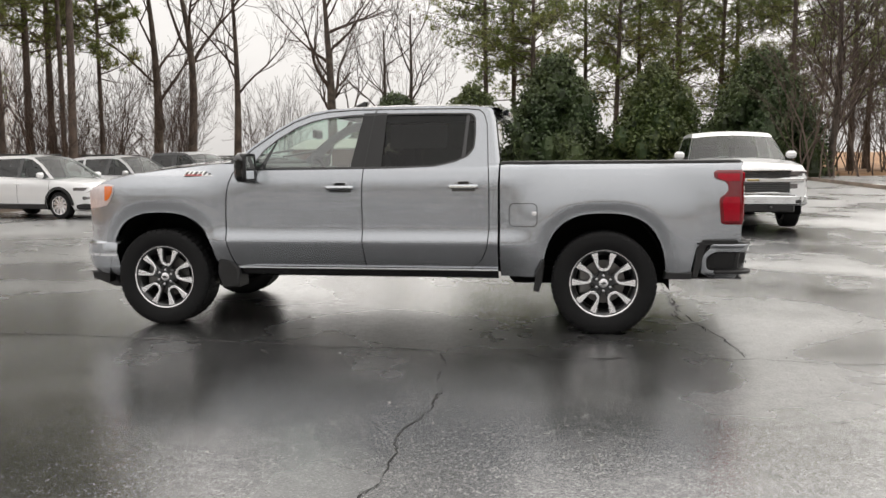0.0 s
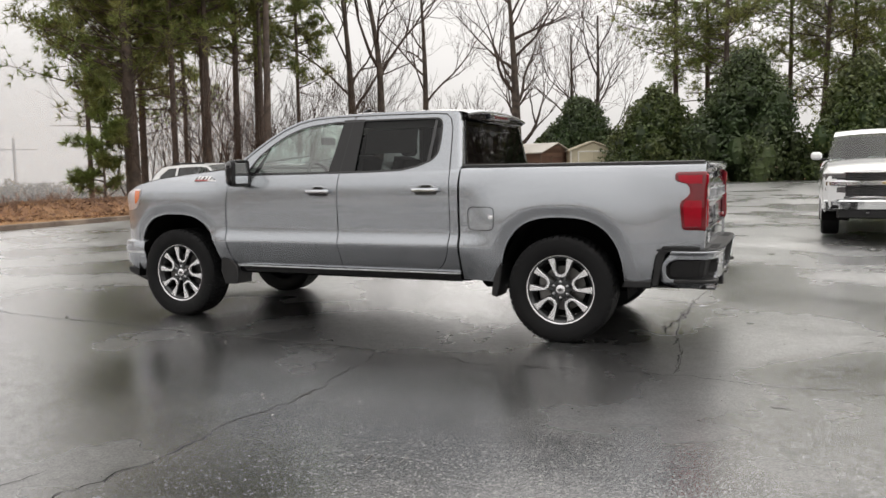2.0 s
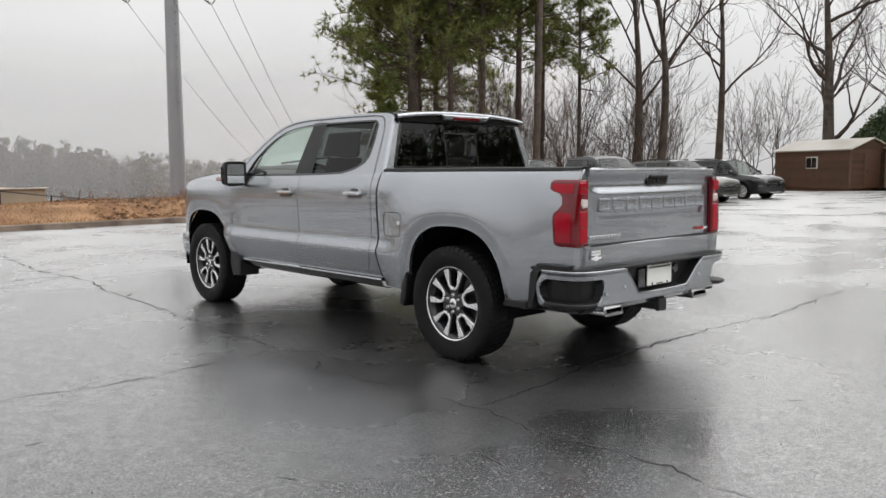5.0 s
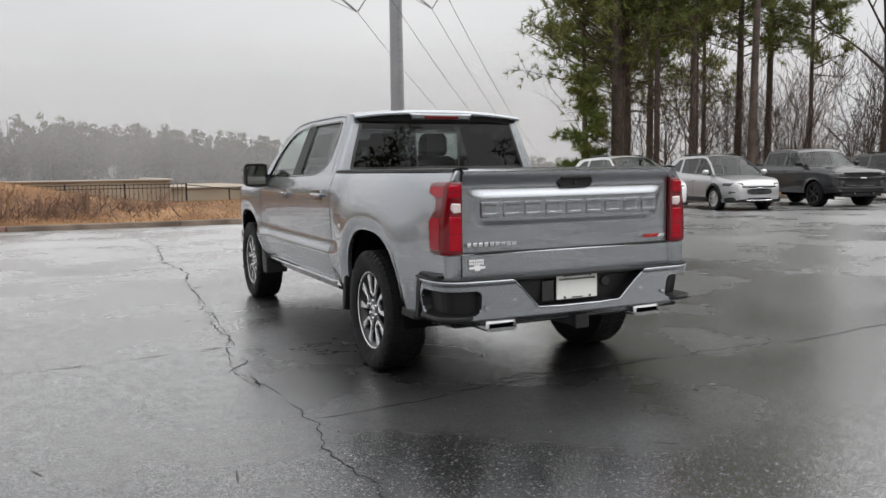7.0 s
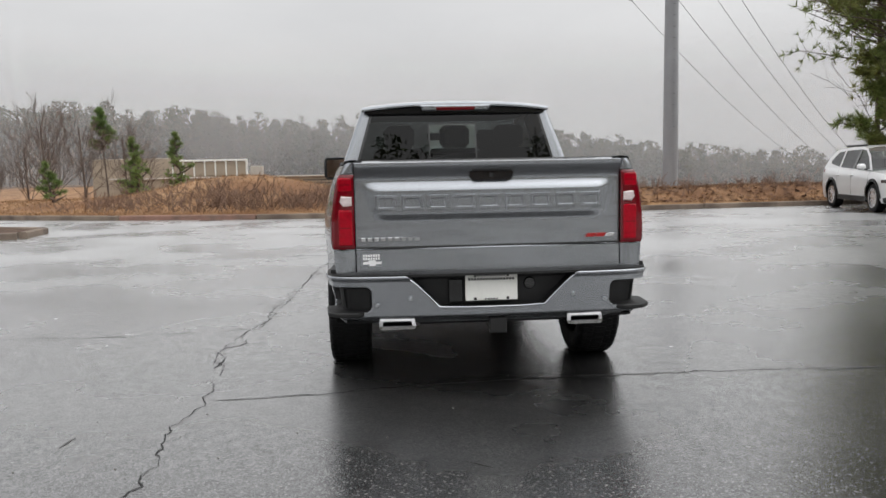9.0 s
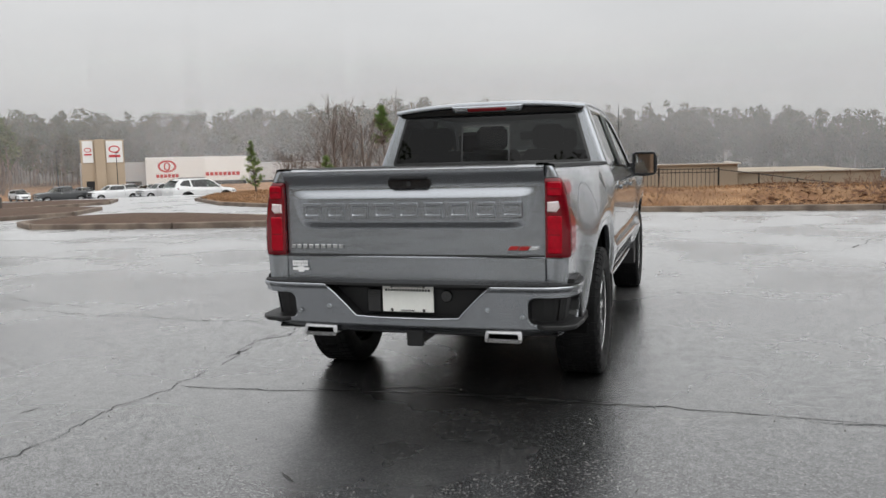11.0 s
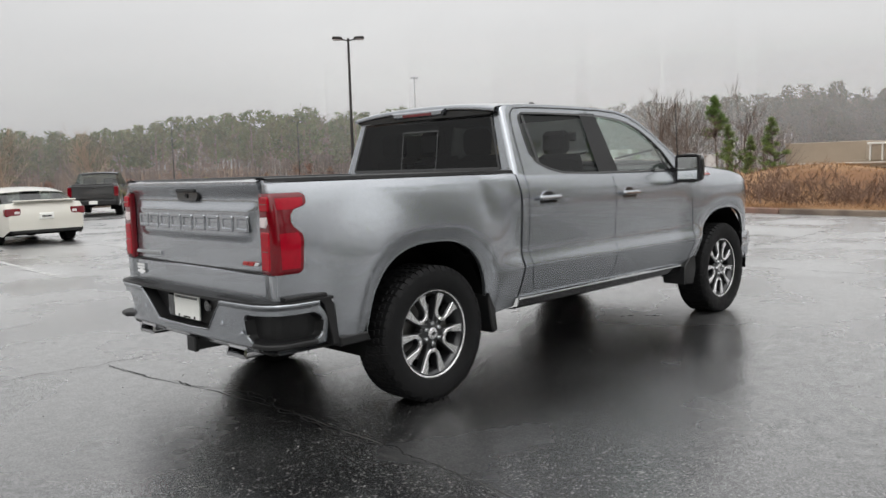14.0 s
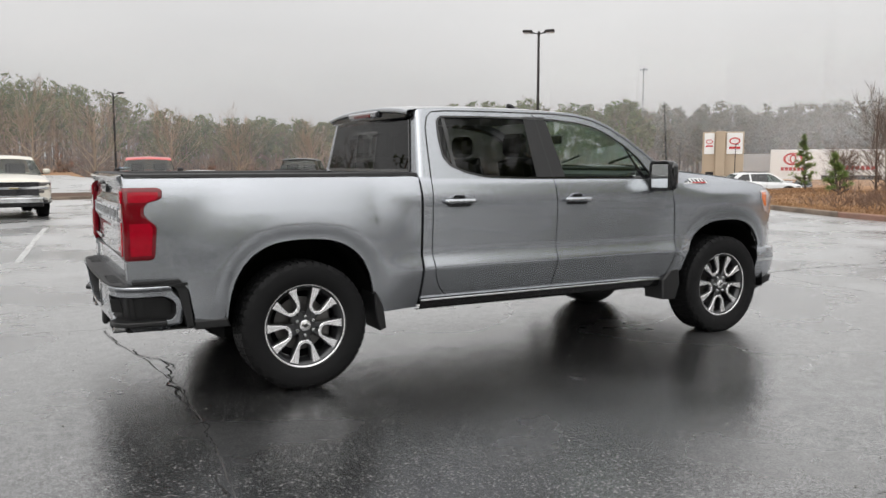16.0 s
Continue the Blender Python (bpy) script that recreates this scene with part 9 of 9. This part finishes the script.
# ---------------------------------------------------------------- far woods
def far_wood(name, label, ring, seed, leaf_m, trunk_m, h0, h1, per=46, bare=0.3, size=0.9, foot=(0.1, 0.35), fill=14):
    """A belt of distant trees: trunks, lobed crowns of leaf clumps, bare trees and a thicket of stems between."""
    r = random.Random(seed)
    cr, tk = Soup(), Soup()
    for x, y, z in ring(r):
        h = h0 + (h1 - h0) * r.random() ** 0.8
        leafless = r.random() < bare
        # heights scaled by bearing so the skyline fits the camera's view: a dip, then a rise
        az = math.degrees(math.atan2(y, x - 3)) % 360
        rise = smooth01((az - 258) / 8)
        if az < 290:
            h *= 1 + 0.16 * rise - 0.2 * smooth01((az - 240) / 8) * (1 - rise)
        h *= 0.86 if leafless else 1.0
        tk.tube([(x, y, z - 1), (x + r.uniform(-0.3, 0.3), y, z + h * 0.6), (x + r.uniform(-0.5, 0.5), y, z + h * 0.95)], [0.2, 0.14, 0.04], 4, caps=False)
        for k in range(fill):
            a, q = r.random() * 6.283, r.uniform(0.3, 3.2)
            p = Vector((x + q * math.cos(a), y + q * math.sin(a), z + h * 0.45 * r.random() - 0.4))
            e = p + Vector((r.uniform(-0.7, 0.7), r.uniform(-0.7, 0.7), r.uniform(1.2, 3.4)))
            w = r.uniform(0.04, 0.11)
            tk.add([(p.x - w, p.y, p.z), (p.x + w, p.y + w, p.z), tuple(e)], [(0, 1, 2)])
        if leafless:
            for k in range(18):
                t = r.uniform(0.25, 0.95)
                a = r.random() * 6.283
                L = h * 0.2 * (1.15 - t) + 0.7
                p = Vector((x, y, z + h * t))
                e = p + Vector((math.cos(a) * L, math.sin(a) * L, L * r.uniform(0.9, 1.8)))
                tk.tube([p, p.lerp(e, 0.5) + rand_dir(r) * 0.2, e], [0.03, 0.022, 0.012], 3, caps=False)
                for j in range(5):
                    q = p.lerp(e, r.uniform(0.3, 1))
                    v = q + rand_dir(r, 0.6) * L * 0.5
                    w = rand_dir(r) * 0.035
                    tk.add([tuple(q - w), tuple(q + w), tuple(v)], [(0, 1, 2)])
            continue
        base = r.uniform(*foot)
        w = h * r.uniform(0.19, 0.28)
        lobes = []
        for k in range(8):
            t = base + (0.93 - base) * (k + r.random()) / 8
            a = r.random() * 6.283
            q = w * 0.55 * math.sin(min(1.0, (1 - t) / (1 - base) + 0.12) * math.pi * 0.62) * r.uniform(0.3, 1.2)
            lobes.append((Vector((x + q * math.cos(a), y + q * math.sin(a), z + h * t)), w * r.uniform(0.3, 0.55) * (1.1 - 0.35 * t)))
        for k in range(per):
            c, lr = lobes[k % 8]
            for j in range(4):
                d = rand_dir(r, 0.1)
                o = c + Vector((d.x, d.y, d.z * 0.75)) * lr * r.uniform(0.55, 1.08)
                u, v = rand_dir(r) * size * r.uniform(0.35, 0.8), rand_dir(r) * size * r.uniform(0.35, 0.8)
                cr.add([tuple(o - u), tuple(o + v * 0.8), tuple(o + u * 0.8)], [(0, 1, 2)])
    tagged(part(name, tk, trunk_m, smooth=0), label + ", trunks and bare limbs", "woods", kind="stuff")
    tagged(part(name, cr, leaf_m, smooth=0), label + ", evergreen crowns", "woods", kind="stuff")


def arc(a0, a1, d0, d1, n, z):
    def make(r):
        out = []
        for k in range(n):
            a = radians(a0 + (a1 - a0) * (k + r.random()) / n)
            d = r.uniform(d0, d1)
            x, y = 3 + d * math.cos(a), d * math.sin(a)
            out.append((x, y, z(a, d)))
        return out
    return make


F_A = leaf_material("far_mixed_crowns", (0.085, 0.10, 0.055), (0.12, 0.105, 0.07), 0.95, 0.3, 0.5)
F_AT = material("grey_brown_far_trunks", (0.15, 0.105, 0.085), 0.95, 0, 0.5, 0.15, 1.5)
F_B = leaf_material("far_pine_crowns", (0.105, 0.14, 0.055), (0.15, 0.155, 0.075), 0.95, 0.35, 0.45)
F_BT = material("red_brown_far_trunks", (0.2, 0.145, 0.115), 0.95, 0, 0.5, 0.15, 1.5)
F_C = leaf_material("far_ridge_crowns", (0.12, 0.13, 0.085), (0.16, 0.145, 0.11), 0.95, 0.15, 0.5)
F_CT = material("brown_ridge_trunks", (0.15, 0.12, 0.105), 0.95)


def mist_sheet_material(name, most):
    """Half-transparent white sheet standing in for haze, its cover thinning upwards."""
    m = bpy.data.materials.new(name)
    m.use_nodes = True
    n, l = m.node_tree.nodes, m.node_tree.links
    n.remove(n["Principled BSDF"])
    co, sep = n.new("ShaderNodeTexCoord"), n.new("ShaderNodeSeparateXYZ")
    l.new(co.outputs["Object"], sep.inputs["Vector"])
    fade = n.new("ShaderNodeMapRange")
    fade.interpolation_type = "SMOOTHSTEP"
    for k, v in (("From Min", 8.0), ("From Max", 36.0), ("To Min", most), ("To Max", 0.0)):
        fade.inputs[k].default_value = v
    l.new(sep.outputs["Z"], fade.inputs["Value"])
    drift = n.new("ShaderNodeTexNoise")
    drift.inputs["Scale"].default_value, drift.inputs["Detail"].default_value = 0.035, 3
    l.new(co.outputs["Object"], drift.inputs["Vector"])
    var = n.new("ShaderNodeMapRange")
    for k, v in (("From Min", 0.3), ("From Max", 0.7), ("To Min", 0.82), ("To Max", 1.15)):
        var.inputs[k].default_value = v
    l.new(drift.outputs["Fac"], var.inputs["Value"])
    mul = n.new("ShaderNodeMath")
    mul.operation = "MULTIPLY"
    l.new(fade.outputs["Result"], mul.inputs[0])
    l.new(var.outputs["Result"], mul.inputs[1])
    tr, df, tl = n.new("ShaderNodeBsdfTransparent"), n.new("ShaderNodeBsdfDiffuse"), n.new("ShaderNodeBsdfTranslucent")
    for q in (df, tl):
        q.inputs["Color"].default_value = (0.86, 0.86, 0.87, 1)
    half, mx = n.new("ShaderNodeMixShader"), n.new("ShaderNodeMixShader")
    half.inputs["Fac"].default_value = 0.5
    l.new(df.outputs["BSDF"], half.inputs[1])
    l.new(tl.outputs["BSDF"], half.inputs[2])
    l.new(mul.outputs[0], mx.inputs["Fac"])
    l.new(tr.outputs["BSDF"], mx.inputs[1])
    l.new(half.outputs["Shader"], mx.inputs[2])
    l.new(mx.outputs["Shader"], n["Material Output"].inputs["Surface"])
    return m


def mist(a0, a1, d, top, most):
    s = Soup()
    s.grid([[(3 + d * math.cos(radians(a)), d * math.sin(radians(a)), z) for z in np.linspace(-14, top, 6)] for a in np.linspace(a0, a1, 49)])
    tagged(part("mist", s, mist_sheet_material("mist_sheet", most), smooth=60), "thin white sheet standing in for mist before the wooded hill", "mist", kind="structure")


# stacked upright sheets imitate haze, denser over the ridge
for k in range(6):
    mist(128, 203 + 6 * k, 174 + k, 38, 0.095)
for k in range(3):
    mist(204 + 5 * k, 292, 140 + k, 38, 0.07)


def ridge_z(a):
    return lerp_table([(148, 4.0), (152, 4.6), (158, 6.5), (166, 11.5), (172, 14.5), (178, 16.3), (186, 17.6), (194, 20.2), (201, 20.0), (215, 18.0), (236, 18.5)], math.degrees(a))


def hill_z(a, d):
    """The far hillside: low at its foot, carrying the ridge's trees."""
    g = math.degrees(a)
    crest = ridge_z(a) - (13.5 + 2.0 * smooth01((g - 196) / 8)) + (d - 240) * 0.05
    return -7.5 + (crest + 7.5) * smooth01((d - 138) / 85)


hill = Soup()
hill.grid([[(3 + d * math.cos(radians(g)), d * math.sin(radians(g)), hill_z(radians(g), d) - 0.3) for d in range(132, 310, 8)] for g in range(132, 240, 2)])
# haze is put into the hillside's pale grey base colour
tagged(part("far_hillside", hill, material("haze_toned_leafy_hillside", (0.24, 0.225, 0.205), 0.95, 0, 0.2, 0.05, 1.0), smooth=60), "leaf-covered wooded hillside beyond the warehouse, coloured pale grey for haze", "ground", kind="structure")
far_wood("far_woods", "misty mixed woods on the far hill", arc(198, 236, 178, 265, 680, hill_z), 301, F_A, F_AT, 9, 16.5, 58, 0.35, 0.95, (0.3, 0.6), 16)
far_wood("far_woods", "mixed pine woods beyond the far lot", arc(226, 284, 146, 192, 580, lambda a, d: -4.0 + (d - 146) * 0.05), 302, F_B, F_BT, 11.5, 18.5, 84, 0.45, 0.88, (0.4, 0.66), 16)
F_R = leaf_material("russet_understorey_leaves", (0.2, 0.115, 0.085), (0.24, 0.16, 0.12), 0.95, 0.4, 0.4)
far_wood("far_woods", "russet leafy understorey along the wood's edge", arc(228, 282, 136, 146, 130, lambda a, d: -4.2), 308, F_R, F_BT, 3.5, 8.5, 34, 0.35, 0.6, (0.0, 0.2), 20)
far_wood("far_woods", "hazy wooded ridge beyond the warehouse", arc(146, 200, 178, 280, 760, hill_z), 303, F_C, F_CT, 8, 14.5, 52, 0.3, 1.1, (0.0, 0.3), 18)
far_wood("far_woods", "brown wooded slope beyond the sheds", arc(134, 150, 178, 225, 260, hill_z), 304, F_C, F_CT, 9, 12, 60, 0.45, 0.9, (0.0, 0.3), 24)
# unseen belt added behind the camera, closing the lot for light and reflections
far_wood("far_woods", "unseen low woods added to close the lot's open side", arc(-76, 62, 70, 110, 220, lambda a, d: 0.0), 305, F_B, F_BT, 9, 12, 36, 0.4, 0.7)
# two more unseen belts, added so tailgate and rear glass reflect darker
far_wood("far_woods", "unseen tall woods added at the open corner to darken reflections", arc(32, 64, 56, 82, 90, lambda a, d: 0.0), 307, F_B, F_BT, 15, 21, 170, 0.15, 0.55, fill=40)
far_wood("far_woods", "unseen tall woods added on the open side to darken reflections", arc(-38, 32, 52, 80, 170, lambda a, d: 0.0), 306, F_B, F_BT, 14, 20, 170, 0.15, 0.55, fill=40)
